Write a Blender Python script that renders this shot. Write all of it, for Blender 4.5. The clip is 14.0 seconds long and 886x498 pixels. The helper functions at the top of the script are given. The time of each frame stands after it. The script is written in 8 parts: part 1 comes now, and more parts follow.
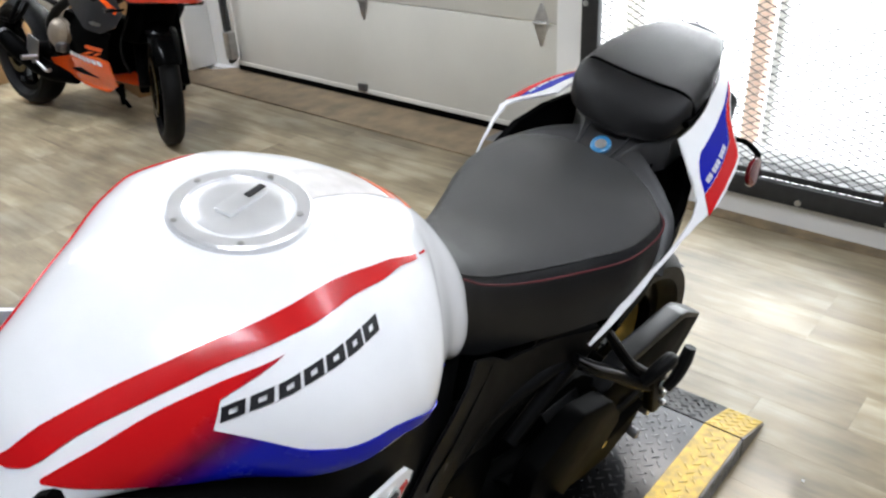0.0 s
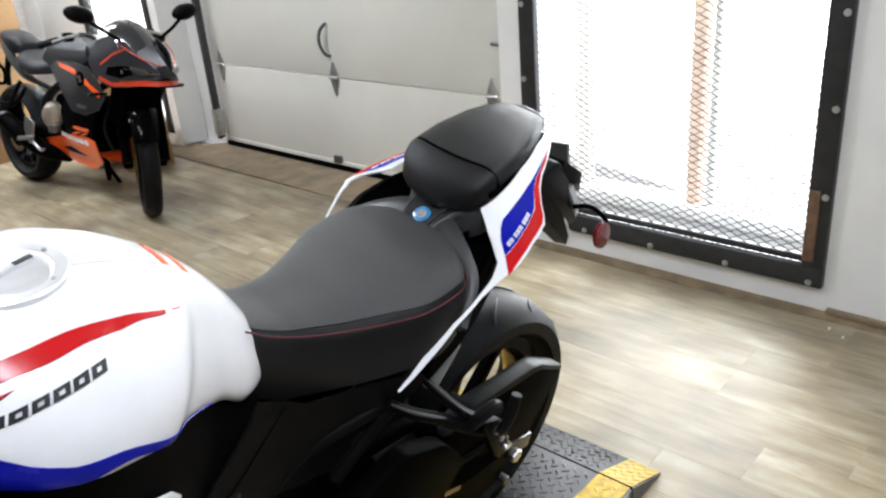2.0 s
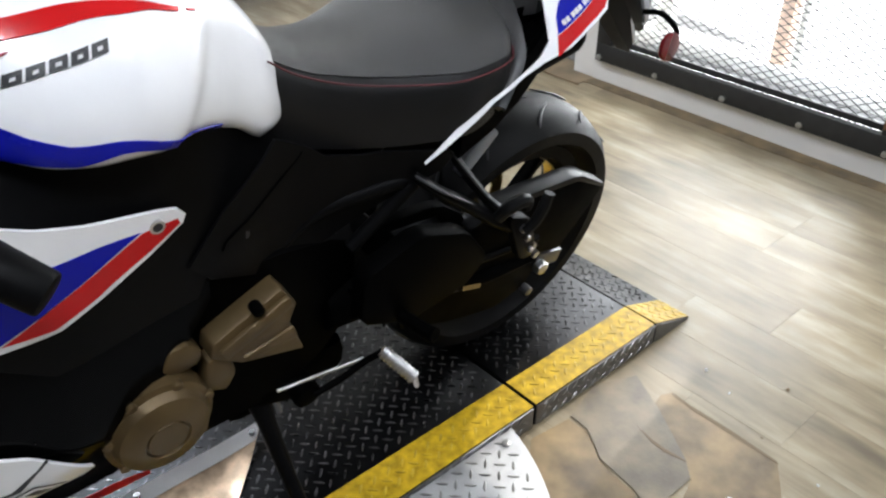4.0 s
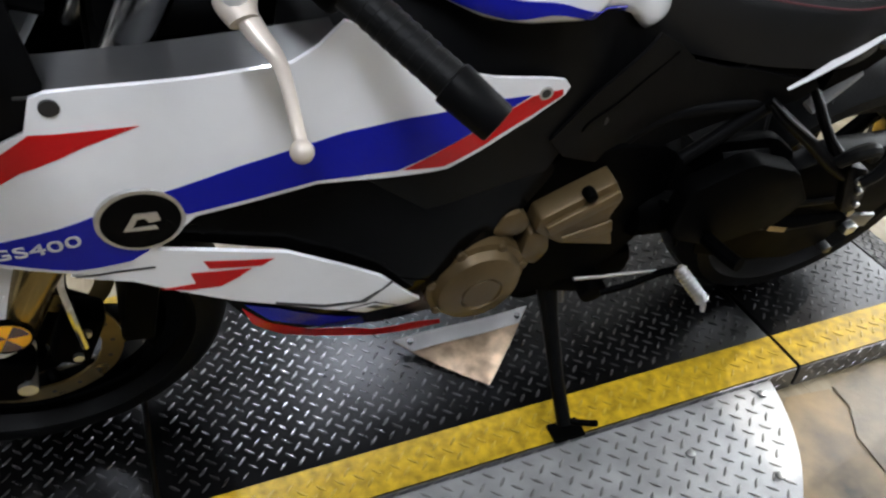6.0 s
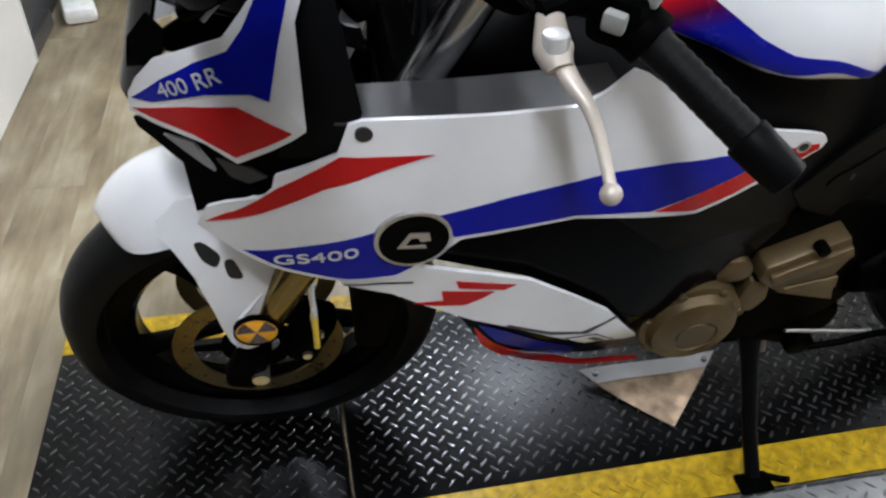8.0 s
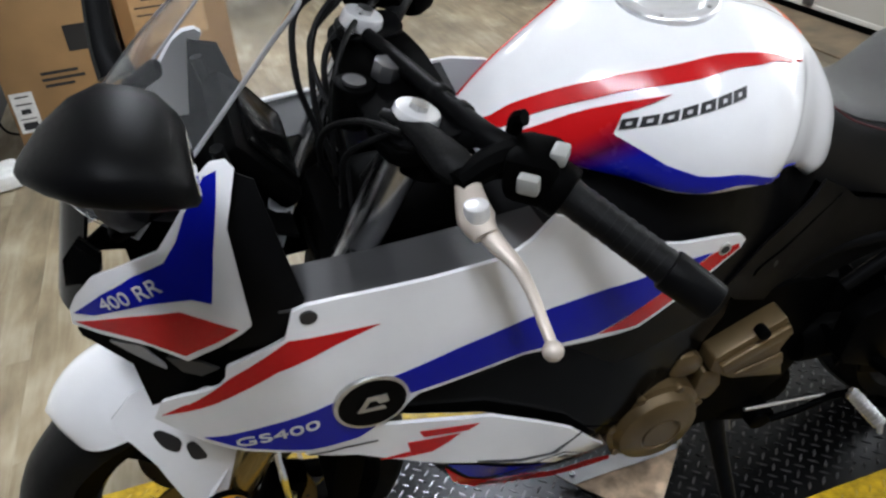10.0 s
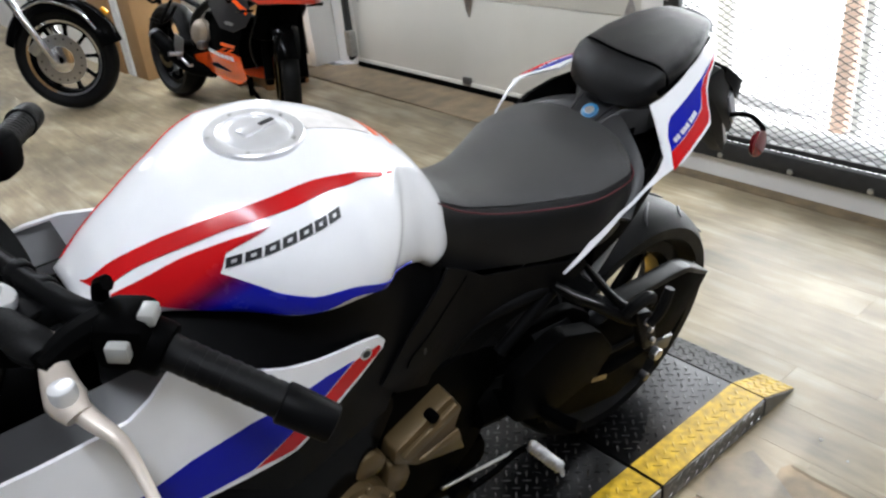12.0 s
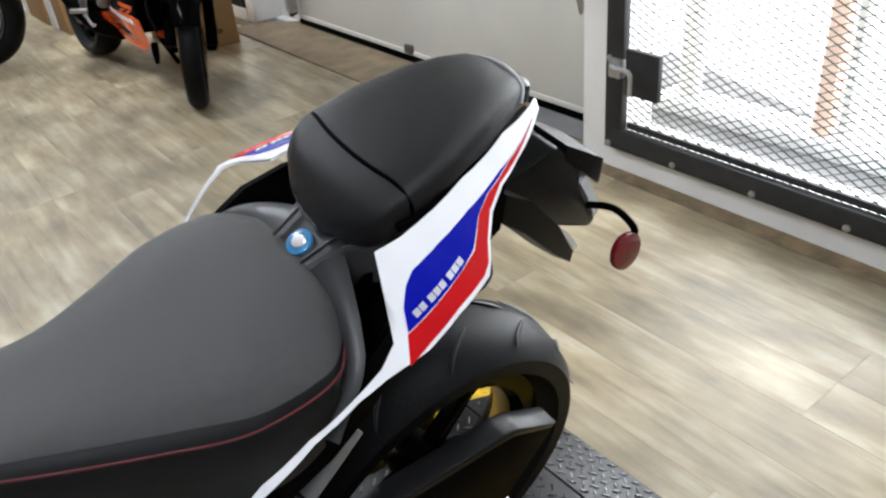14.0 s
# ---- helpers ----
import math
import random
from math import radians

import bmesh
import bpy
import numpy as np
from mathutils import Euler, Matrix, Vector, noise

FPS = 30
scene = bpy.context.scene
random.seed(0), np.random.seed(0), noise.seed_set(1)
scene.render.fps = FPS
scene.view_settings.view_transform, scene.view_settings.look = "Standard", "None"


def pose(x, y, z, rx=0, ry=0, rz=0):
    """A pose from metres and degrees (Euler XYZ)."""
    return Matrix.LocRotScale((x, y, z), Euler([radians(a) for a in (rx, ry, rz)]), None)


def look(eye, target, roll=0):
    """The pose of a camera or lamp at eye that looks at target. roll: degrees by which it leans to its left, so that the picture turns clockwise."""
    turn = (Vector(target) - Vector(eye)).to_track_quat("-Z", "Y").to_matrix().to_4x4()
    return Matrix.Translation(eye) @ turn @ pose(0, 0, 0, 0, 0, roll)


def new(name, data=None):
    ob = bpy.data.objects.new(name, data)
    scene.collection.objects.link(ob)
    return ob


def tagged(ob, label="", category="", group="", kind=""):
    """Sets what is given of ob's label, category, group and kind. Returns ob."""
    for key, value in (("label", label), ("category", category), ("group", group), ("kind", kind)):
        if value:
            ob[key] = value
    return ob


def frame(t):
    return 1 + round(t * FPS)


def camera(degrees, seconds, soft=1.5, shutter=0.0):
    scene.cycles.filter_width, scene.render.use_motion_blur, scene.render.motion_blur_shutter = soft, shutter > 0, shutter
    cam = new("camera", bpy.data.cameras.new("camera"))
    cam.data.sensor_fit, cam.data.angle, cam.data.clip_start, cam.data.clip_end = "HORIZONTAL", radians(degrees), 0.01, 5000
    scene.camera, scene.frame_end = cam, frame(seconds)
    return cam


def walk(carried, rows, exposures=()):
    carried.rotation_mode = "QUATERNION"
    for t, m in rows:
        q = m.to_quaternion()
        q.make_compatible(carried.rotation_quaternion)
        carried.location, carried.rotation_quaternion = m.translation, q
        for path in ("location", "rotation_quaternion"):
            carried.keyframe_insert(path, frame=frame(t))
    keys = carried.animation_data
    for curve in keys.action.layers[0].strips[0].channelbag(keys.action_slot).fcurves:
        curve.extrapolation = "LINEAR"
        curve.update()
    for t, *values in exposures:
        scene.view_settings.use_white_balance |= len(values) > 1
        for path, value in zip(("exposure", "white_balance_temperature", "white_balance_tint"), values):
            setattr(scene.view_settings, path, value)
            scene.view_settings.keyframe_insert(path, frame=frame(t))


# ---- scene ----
cam = camera(58.0, 14.0, soft=2.4)
PATH = [
    (0, (-1.019, -0.423, 1.3), (0.287, 0.754, 0.348), -3.3),
    (0.5, (-0.88, -0.468, 1.307), (0.371, 0.825, 0.432), -7.1),
    (1, (-0.901, -0.545, 1.314), (0.404, 0.709, 0.462), -6.8),
    (1.5, (-0.959, -0.676, 1.321), (0.408, 0.505, 0.463), -4.9),
    (2, (-0.926, -0.731, 1.34), (0.398, 0.536, 0.538), -4.9),
    (2.5, (-0.877, -0.758, 1.297), (0.367, 0.546, 0.43), -3.7),
    (5, (-0.975, -0.739, 1.191), (-0.068, 0.572, -0.017), 1.5),
    (5.5, (-1.028, -0.723, 1.185), (-0.288, 0.659, -0.057), 1.7),
    (6, (-1.079, -0.717, 1.18), (-0.458, 0.708, -0.079), 3.3),
    (6.5, (-1.128, -0.709, 1.176), (-0.635, 0.758, -0.09), 4.0),
    (7, (-1.168, -0.705, 1.171), (-0.772, 0.777, -0.112), 4.8),
    (9.5, (-1.227, -0.691, 1.282), (-0.894, 0.964, 0.21), -3.8),
    (10, (-1.198, -0.682, 1.283), (-0.723, 0.948, 0.226), -5.2),
    (10.5, (-1.166, -0.687, 1.29), (-0.543, 0.913, 0.265), -6.6),
    (11, (-1.137, -0.704, 1.307), (-0.394, 0.88, 0.337), -6.2),
    (11.5, (-1.095, -0.725, 1.318), (-0.161, 0.776, 0.382), -6.1),
    (12, (-1.074, -0.737, 1.319), (0.005, 0.67, 0.395), -6.2),
    (12.5, (-1.011, -0.733, 1.309), (0.159, 0.575, 0.35), -6.5),
    (13, (-0.781, -0.707, 1.31), (0.284, 0.713, 0.389), -5.8),
    (13.5, (-0.625, -0.67, 1.299), (0.353, 0.78, 0.329), -4.2),
    (14, (-0.38, -0.54, 1.293), (0.606, 0.84, 0.233), -5.9),
]
walk(cam, [(t, look(eye, target, roll)) for t, eye, target, roll in PATH], exposures=[(0, 0.1), (1, 0.2), (2.5, 0.25), (5, 0.1), (6.5, 0.1), (7, 0.05), (9.5, 0.0), (10, -0.05), (10.5, 0.1), (11, 0.25), (12, 0.0), (13, -0.12), (13.5, 0.0), (14, 0.12)])

# ---- world, sun and lamps ----
world = bpy.data.worlds.new("daylight")
scene.world = world
world.use_nodes = True
wn = world.node_tree.nodes
sky = wn.new("ShaderNodeTexSky")
sky.sky_type, sky.sun_disc = "NISHITA", False
sky.sun_elevation, sky.sun_rotation = radians(38), radians(100)
wn["Background"].inputs["Strength"].default_value = 0.12
world.node_tree.links.new(sky.outputs[0], wn["Background"].inputs[0])
scene.view_settings.exposure = 0.0


def area(name, m, sx, sy, watts, color=(1, 1, 1)):
    lamp = bpy.data.lights.new(name, "AREA")
    lamp.shape, lamp.size, lamp.size_y, lamp.energy, lamp.color = "RECTANGLE", sx, sy, watts, color
    ob = new(name, lamp)
    ob.matrix_world = m
    return ob


sun = bpy.data.lights.new("sun", "SUN")
sun.energy, sun.angle, sun.color = 2.5, radians(0.5), (1.0, 0.95, 0.88)
new("sun", sun).matrix_world = look((8, 1.4, 7), (1.5, 0.5, 0))
# daylight through the mesh doorway
area("doorway_daylight", look((1.95, 0.53, 1.15), (0.0, 0.53, 0.75)), 1.0, 1.9, 29, (0.85, 0.925, 1.0))
# the shop's ceiling tubes
TUBES = [(-0.5, 2.95, 3.11, 95), (0.7, 5.2, 3.11, 52), (-1.5, -1.4, 3.11, 74), (0.7, -1.7, 3.11, 38), (-0.6, 7.4, 3.11, 58)]
for x, y, z, watts in TUBES:
    area("ceiling_tube_light", look((x, y, z - 0.08), (x, y, 0)), 0.25, 1.2, 0.92 * watts, (0.852, 0.912, 1.02))
    area("ceiling_tube_uplight", look((x, y, z + 0.005), (x, y, 4)), 0.20, 1.2, 0.12 * watts, (0.852, 0.912, 1.02))

# ---- materials ----


def mat(name, color, rough=0.5, metal=0.0, vary=0.12, scale=30.0, bump=0.0, bscale=200.0, rvary=0.1, coat=0.0, spread=0.0, spec=0.5):
    m = bpy.data.materials.new(name)
    m.use_nodes = True
    nt, n = m.node_tree, m.node_tree.nodes
    b = n["Principled BSDF"]
    tc = n.new("ShaderNodeTexCoord")
    big = n.new("ShaderNodeTexNoise")
    big.inputs["Scale"].default_value, big.inputs["Detail"].default_value = scale, 6
    nt.links.new(tc.outputs["Object"], big.inputs["Vector"])
    ramp = n.new("ShaderNodeMapRange")
    ramp.inputs[1].default_value, ramp.inputs[2].default_value = 0.3, 0.7
    ramp.inputs[3].default_value, ramp.inputs[4].default_value = 1 - vary, 1 + vary
    nt.links.new(big.outputs["Fac"], ramp.inputs[0])
    mul = n.new("ShaderNodeVectorMath")
    mul.operation = "SCALE"
    mul.inputs[0].default_value = color
    nt.links.new(ramp.outputs[0], mul.inputs["Scale"])
    out = mul.outputs[0]
    if spread:
        oi = n.new("ShaderNodeObjectInfo")
        r2 = n.new("ShaderNodeMapRange")
        r2.inputs[3].default_value, r2.inputs[4].default_value = 1 - spread, 1 + spread
        nt.links.new(oi.outputs["Random"], r2.inputs[0])
        mul2 = n.new("ShaderNodeVectorMath")
        mul2.operation = "SCALE"
        nt.links.new(out, mul2.inputs[0])
        nt.links.new(r2.outputs[0], mul2.inputs["Scale"])
        out = mul2.outputs[0]
    nt.links.new(out, b.inputs["Base Color"])
    rr = n.new("ShaderNodeMapRange")
    rr.inputs[3].default_value, rr.inputs[4].default_value = max(0.02, rough - rvary), min(1, rough + rvary)
    nt.links.new(big.outputs["Fac"], rr.inputs[0])
    nt.links.new(rr.outputs[0], b.inputs["Roughness"])
    b.inputs["Metallic"].default_value = metal
    b.inputs["Specular IOR Level"].default_value = spec
    if coat:
        b.inputs["Coat Weight"].default_value, b.inputs["Coat Roughness"].default_value = coat, 0.04
    if bump:
        fine = n.new("ShaderNodeTexNoise")
        fine.inputs["Scale"].default_value, fine.inputs["Detail"].default_value = bscale, 3
        nt.links.new(tc.outputs["Object"], fine.inputs["Vector"])
        bp = n.new("ShaderNodeBump")
        bp.inputs["Strength"].default_value, bp.inputs["Distance"].default_value = bump, 0.002
        nt.links.new(fine.outputs["Fac"], bp.inputs["Height"])
        nt.links.new(bp.outputs[0], b.inputs["Normal"])
    return m


def blend_mat(name, c1, c2, x1, x2, rough=0.25):
    """Paint that fades from c1 through a dark tone to c2, slanting along x and z."""
    m = mat(name, c1, rough, coat=0.05, vary=0.03, spec=0.2)
    nt, n = m.node_tree, m.node_tree.nodes
    tc = n.new("ShaderNodeTexCoord")
    dot = n.new("ShaderNodeVectorMath")
    dot.operation = "DOT_PRODUCT"
    dot.inputs[1].default_value = (1.0, 0.0, -1.6)
    nt.links.new(tc.outputs["Object"], dot.inputs[0])
    mr = n.new("ShaderNodeMapRange")
    mr.inputs[1].default_value, mr.inputs[2].default_value = x1, x2
    nt.links.new(dot.outputs["Value"], mr.inputs[0])
    cr = n.new("ShaderNodeValToRGB")
    e = cr.color_ramp.elements
    e[0].color, e[1].color = (*c1, 1), (*c2, 1)
    mid = e.new(0.5)
    mid.color = (0.075, 0.003, 0.035, 1)
    nt.links.new(mr.outputs[0], cr.inputs[0])
    nt.links.new(cr.outputs[0], n["Principled BSDF"].inputs["Base Color"])
    return m


RED, BLUE = (0.50, 0.008, 0.010), (0.004, 0.008, 0.30)
M_WHITE = mat("white_gloss_paint", (0.80, 0.80, 0.81), 0.2, coat=0.3, vary=0.02, rvary=0.03)
M_RED = mat("red_decal", RED, 0.22, coat=0.06, vary=0.04, spec=0.22)
M_BLUE = mat("blue_decal", BLUE, 0.22, coat=0.03, vary=0.04, spec=0.14)
M_FADE = blend_mat("red_to_blue_decal", RED, BLUE, -0.868 - 1.44, -0.795 - 1.44)
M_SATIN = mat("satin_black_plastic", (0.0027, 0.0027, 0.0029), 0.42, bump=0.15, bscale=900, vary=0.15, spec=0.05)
M_BAND = mat("satin_band_plastic", (0.020, 0.020, 0.021), 0.40, bump=0.1, bscale=900, vary=0.1, spec=0.45)
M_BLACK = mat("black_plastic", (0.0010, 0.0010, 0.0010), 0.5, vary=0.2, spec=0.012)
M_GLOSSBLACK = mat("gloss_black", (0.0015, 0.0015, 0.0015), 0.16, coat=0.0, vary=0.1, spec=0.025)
M_RUBBER = mat("tyre_rubber", (0.0042, 0.0042, 0.0043), 0.5, bump=0.25, bscale=300, vary=0.2, spec=0.11)
M_SEAT = mat("seat_vinyl", (0.006, 0.006, 0.0065), 0.40, spec=0.26, bump=0.3, bscale=1500, vary=0.12, scale=60)
M_SEATTOP = mat("grey_seat_fabric", (0.034, 0.0336, 0.0332), 0.44, spec=0.5, bump=0.5, bscale=1300, vary=0.12, scale=90)
M_STITCH = mat("red_thread", (0.075, 0.007, 0.010), 0.7)
M_ALU = mat("brushed_aluminium", (0.55, 0.55, 0.55), 0.32, 1.0, vary=0.1, scale=80)
M_CAP = mat("pale_cap_metal", (0.72, 0.72, 0.73), 0.32, 0.55, vary=0.06)
M_CHROME = mat("chrome", (0.75, 0.75, 0.76), 0.08, 1.0, vary=0.03)
M_LEVER = mat("champagne_anodised_lever", (0.50, 0.44, 0.38), 0.45, 0.35, vary=0.08)
M_BRONZE = mat("bronze_engine_cover", (0.105, 0.070, 0.030), 0.40, 0.5, vary=0.15, bump=0.2, bscale=500)
M_GOLD = mat("gold_rim", (0.5, 0.36, 0.10), 0.35, 0.8, vary=0.1)
M_FORK = mat("dark_gold_fork", (0.26, 0.19, 0.075), 0.18, 0.9, vary=0.1)
M_STEEL = mat("dark_steel", (0.16, 0.16, 0.165), 0.4, 0.9, vary=0.2)
M_DISC = mat("brake_disc_steel", (0.17, 0.125, 0.050), 0.3, 1.0, vary=0.1)
M_FORKTUBE = mat("worn_chrome", (0.34, 0.34, 0.345), 0.2, 1.0, vary=0.1)
M_INK = mat("black_ink", (0.012, 0.012, 0.014), 0.4)
M_SILVERINK = mat("silver_ink", (0.62, 0.63, 0.66), 0.35, 0.2)
M_GREYPLASTIC = mat("grey_plastic", (0.26, 0.26, 0.265), 0.35, vary=0.1)
M_BUTTON = mat("pale_button_plastic", (0.27, 0.27, 0.255), 0.4, vary=0.08)
M_REDPLASTIC = mat("red_plastic", (0.5, 0.02, 0.02), 0.3)
M_REFLECTOR = mat("red_reflector", (0.13, 0.004, 0.008), 0.15, coat=0.8)
M_AMBER = mat("amber_reflector", (0.95, 0.42, 0.010), 0.15, coat=0.8)
M_AMBERDARK = mat("amber_facet", (0.060, 0.012, 0.003), 0.2, coat=0.8)
M_TRAY = mat("grey_tray_plastic", (0.026, 0.026, 0.027), 0.5, vary=0.12)
M_CYAN = mat("cyan_ring", (0.02, 0.16, 0.34), 0.3, coat=0.5)


def clear(name, color, rough, alpha):
    m = mat(name, color, rough, vary=0.02)
    b = m.node_tree.nodes["Principled BSDF"]
    b.inputs["Transmission Weight"].default_value, b.inputs["IOR"].default_value = alpha, 1.06
    return m


M_SCREEN = clear("clear_windscreen", (0.97, 0.98, 0.99), 0.03, 0.98)

# ---- mesh helpers ----


def finish(bm, smooth=35, doubles=0.0):
    if doubles:
        bmesh.ops.remove_doubles(bm, verts=bm.verts, dist=doubles)
    bmesh.ops.recalc_face_normals(bm, faces=bm.faces)
    me = bpy.data.meshes.new("mesh")
    bm.to_mesh(me)
    bm.free()
    for p in me.polygons:
        p.use_smooth = True
    me.set_sharp_from_angle(angle=radians(smooth))
    return me


def part(name, bm, material, parent=None, label="", smooth=35):
    me = bm if isinstance(bm, bpy.types.Mesh) else finish(bm, smooth)
    if not me.materials:
        me.materials.append(material)
    ob = new(name, me)
    ob.parent = parent
    return tagged(ob, label)


def thing(name, m, label, category, group="", kind=""):
    ob = new(name)
    ob.matrix_world = m
    ob.empty_display_size = 0.1
    return tagged(ob, label, category, group, kind)


def single(name, bm, material, m, label, category, group="", kind="", smooth=35):
    ob = part(name, bm, material, None, label, smooth)
    ob.matrix_world = m
    return tagged(ob, label, category, group, kind)


def lerp(x, pts):
    return float(np.interp(x, [p[0] for p in pts], [p[1] for p in pts]))


def box(c, s, bevel=0.0, rot=(0, 0, 0), seg=2, bm=None):
    b = bmesh.new()
    bmesh.ops.create_cube(b, size=1)
    bmesh.ops.scale(b, vec=s, verts=b.verts)
    if bevel:
        bmesh.ops.bevel(b, geom=b.edges, offset=bevel, segments=seg, affect="EDGES", profile=0.5)
    bmesh.ops.transform(b, matrix=pose(*c, *rot), verts=b.verts)
    return join(bm, b)


def join(bm, b):
    if bm is None:
        return b
    me = bpy.data.meshes.new("tmp")
    b.to_mesh(me)
    b.free()
    bm.from_mesh(me)
    bpy.data.meshes.remove(me)
    return bm


def cyl(p, q, r, r2=None, n=20, bevel=0.0, bm=None):
    p, q = Vector(p), Vector(q)
    b = bmesh.new()
    bmesh.ops.create_cone(b, cap_ends=True, segments=n, radius1=r, radius2=r if r2 is None else r2, depth=(q - p).length)
    if bevel:
        ends = [e for e in b.edges if abs(e.verts[0].co.z - e.verts[1].co.z) < 1e-6]
        bmesh.ops.bevel(b, geom=ends, offset=bevel, segments=2, affect="EDGES", profile=0.5)
    turn = (q - p).to_track_quat("Z", "Y").to_matrix().to_4x4()
    bmesh.ops.transform(b, matrix=Matrix.Translation((p + q) / 2) @ turn, verts=b.verts)
    return join(bm, b)


def curve(pts, n=6):
    """Catmull-Rom through the points."""
    p = [Vector(a) for a in pts]
    p = [2 * p[0] - p[1], *p, 2 * p[-1] - p[-2]]
    out = []
    for i in range(1, len(p) - 2):
        a, b, c, d = p[i - 1 : i + 3]
        for k in range(n):
            t = k / n
            out.append(0.5 * (2 * b + (c - a) * t + (2 * a - 5 * b + 4 * c - d) * t * t + (3 * b - a - 3 * c + d) * t**3))
    out.append(p[-2])
    return out


def tube(pts, r, n=10, steps=6, flat=1.0, bm=None):
    """A round bar along the points; r is a number or one per point."""
    path = curve(pts, steps) if len(pts) > 2 else [Vector(a) for a in pts]
    rs = [r] * len(path) if isinstance(r, (int, float)) else [lerp(i, [(k * steps if len(pts) > 2 else k, v) for k, v in enumerate(r)]) for i in range(len(path))]
    b = bmesh.new()
    rings, side = [], None
    for i, c in enumerate(path):
        d = (path[min(i + 1, len(path) - 1)] - path[max(i - 1, 0)]).normalized()
        if side is None:
            side = d.orthogonal().normalized() if abs(d.z) > 0.95 else d.cross(Vector((0, 0, 1))).normalized()
        side = (side - d * side.dot(d)).normalized()
        up = d.cross(side)
        rings.append([b.verts.new(c + rs[i] * (math.cos(a) * side + flat * math.sin(a) * up)) for a in [2 * math.pi * k / n for k in range(n)]])
    for i in range(len(rings) - 1):
        for k in range(n):
            b.faces.new((rings[i][k], rings[i][(k + 1) % n], rings[i + 1][(k + 1) % n], rings[i + 1][k]))
    b.faces.new(rings[0][::-1])
    b.faces.new(rings[-1])
    return join(bm, b)


def lathe(profile, n=48, closed=True, start=0.0, sweep=2 * math.pi):
    """Turns a profile of (radius, y) round the y axis."""
    b = bmesh.new()
    full = abs(sweep - 2 * math.pi) < 1e-6
    m = n if full else n + 1
    rings = [[b.verts.new((r * math.cos(start + sweep * k / n), y, r * math.sin(start + sweep * k / n))) for r, y in profile] for k in range(m)]
    cnt = len(profile)
    for k in range(n):
        a, c = rings[k], rings[(k + 1) % m]
        for i in range(cnt if closed else cnt - 1):
            b.faces.new((a[i], a[(i + 1) % cnt], c[(i + 1) % cnt], c[i]))
    if closed and not full:
        b.faces.new(rings[0])
        b.faces.new(rings[-1][::-1])
    return b


def rounded(poly, cut=0.18, times=2, keep=()):
    for _ in range(times):
        out = []
        for i, p in enumerate(poly):
            a, c = poly[i - 1], poly[(i + 1) % len(poly)]
            out += [tuple(p[k] + cut * (a[k] - p[k]) for k in range(2)), tuple(p[k] + cut * (c[k] - p[k]) for k in range(2))]
        poly = out
    return poly


def sliced(poly, cell):
    """A flat bmesh of the polygon in x and z, cut into small cells."""
    b = bmesh.new()
    f = b.faces.new([b.verts.new((x, 0, z)) for x, z in poly])
    bmesh.ops.triangulate(b, faces=[f])
    for axis in (0, 2):
        lo, hi = min(v.co[axis] for v in b.verts), max(v.co[axis] for v in b.verts)
        k = math.floor(lo / cell) + 1
        while k * cell < hi:
            co, no = [0, 0, 0], [0, 0, 0]
            co[axis], no[axis] = k * cell, 1
            bmesh.ops.bisect_plane(b, geom=[*b.verts, *b.edges, *b.faces], dist=1e-6, plane_co=co, plane_no=no)
            k += 1
    return b


def skin(poly, half, thick=0.004, off=0.0, side=-1, cell=0.025):
    """A panel on the flank y = side * half(x, z), proud of it by off and thick inwards, both along the flank's normal."""
    b = sliced(poly, cell)
    e = 0.0015
    put = {}
    for v in b.verts:
        x, z = v.co.x, v.co.z
        gx = max(-6.0, min(6.0, (half(x + e, z) - half(x - e, z)) / (2 * e)))
        gz = max(-6.0, min(6.0, (half(x, z + e) - half(x, z - e)) / (2 * e)))
        n = Vector((-gx, side, -gz)).normalized()
        v.co = Vector((x, side * half(x, z), z)) + n * off
        put[(round(v.co.x, 6), round(v.co.y, 6), round(v.co.z, 6))] = n
    ext = bmesh.ops.extrude_face_region(b, geom=list(b.faces))["geom"]
    for v in ext:
        if isinstance(v, bmesh.types.BMVert):
            v.co -= put[(round(v.co.x, 6), round(v.co.y, 6), round(v.co.z, 6))] * thick
    return b


def sheet(surf, nu, nv, thick=0.003):
    """A curved plate surf(u, v) with thickness."""
    b = bmesh.new()
    top = [[Vector(surf(i / nu, j / nv)) for j in range(nv + 1)] for i in range(nu + 1)]
    low = []
    for i in range(nu + 1):
        row = []
        for j in range(nv + 1):
            du = top[min(i + 1, nu)][j] - top[max(i - 1, 0)][j]
            dv = top[i][min(j + 1, nv)] - top[i][max(j - 1, 0)]
            nrm = du.cross(dv)
            row.append(top[i][j] - thick * (nrm.normalized() if nrm.length > 1e-9 else Vector((0, 0, 1))))
        low.append(row)
    A = [[b.verts.new(p) for p in row] for row in top]
    B = [[b.verts.new(p) for p in row] for row in low]
    for i in range(nu):
        for j in range(nv):
            b.faces.new((A[i][j], A[i + 1][j], A[i + 1][j + 1], A[i][j + 1]))
            b.faces.new((B[i][j], B[i][j + 1], B[i + 1][j + 1], B[i + 1][j]))
    for j in range(nv):
        b.faces.new((A[0][j], A[0][j + 1], B[0][j + 1], B[0][j]))
        b.faces.new((A[nu][j], B[nu][j], B[nu][j + 1], A[nu][j + 1]))
    for i in range(nu):
        b.faces.new((A[i][0], B[i][0], B[i + 1][0], A[i + 1][0]))
        b.faces.new((A[i][nv], A[i + 1][nv], B[i + 1][nv], B[i][nv]))
    return b


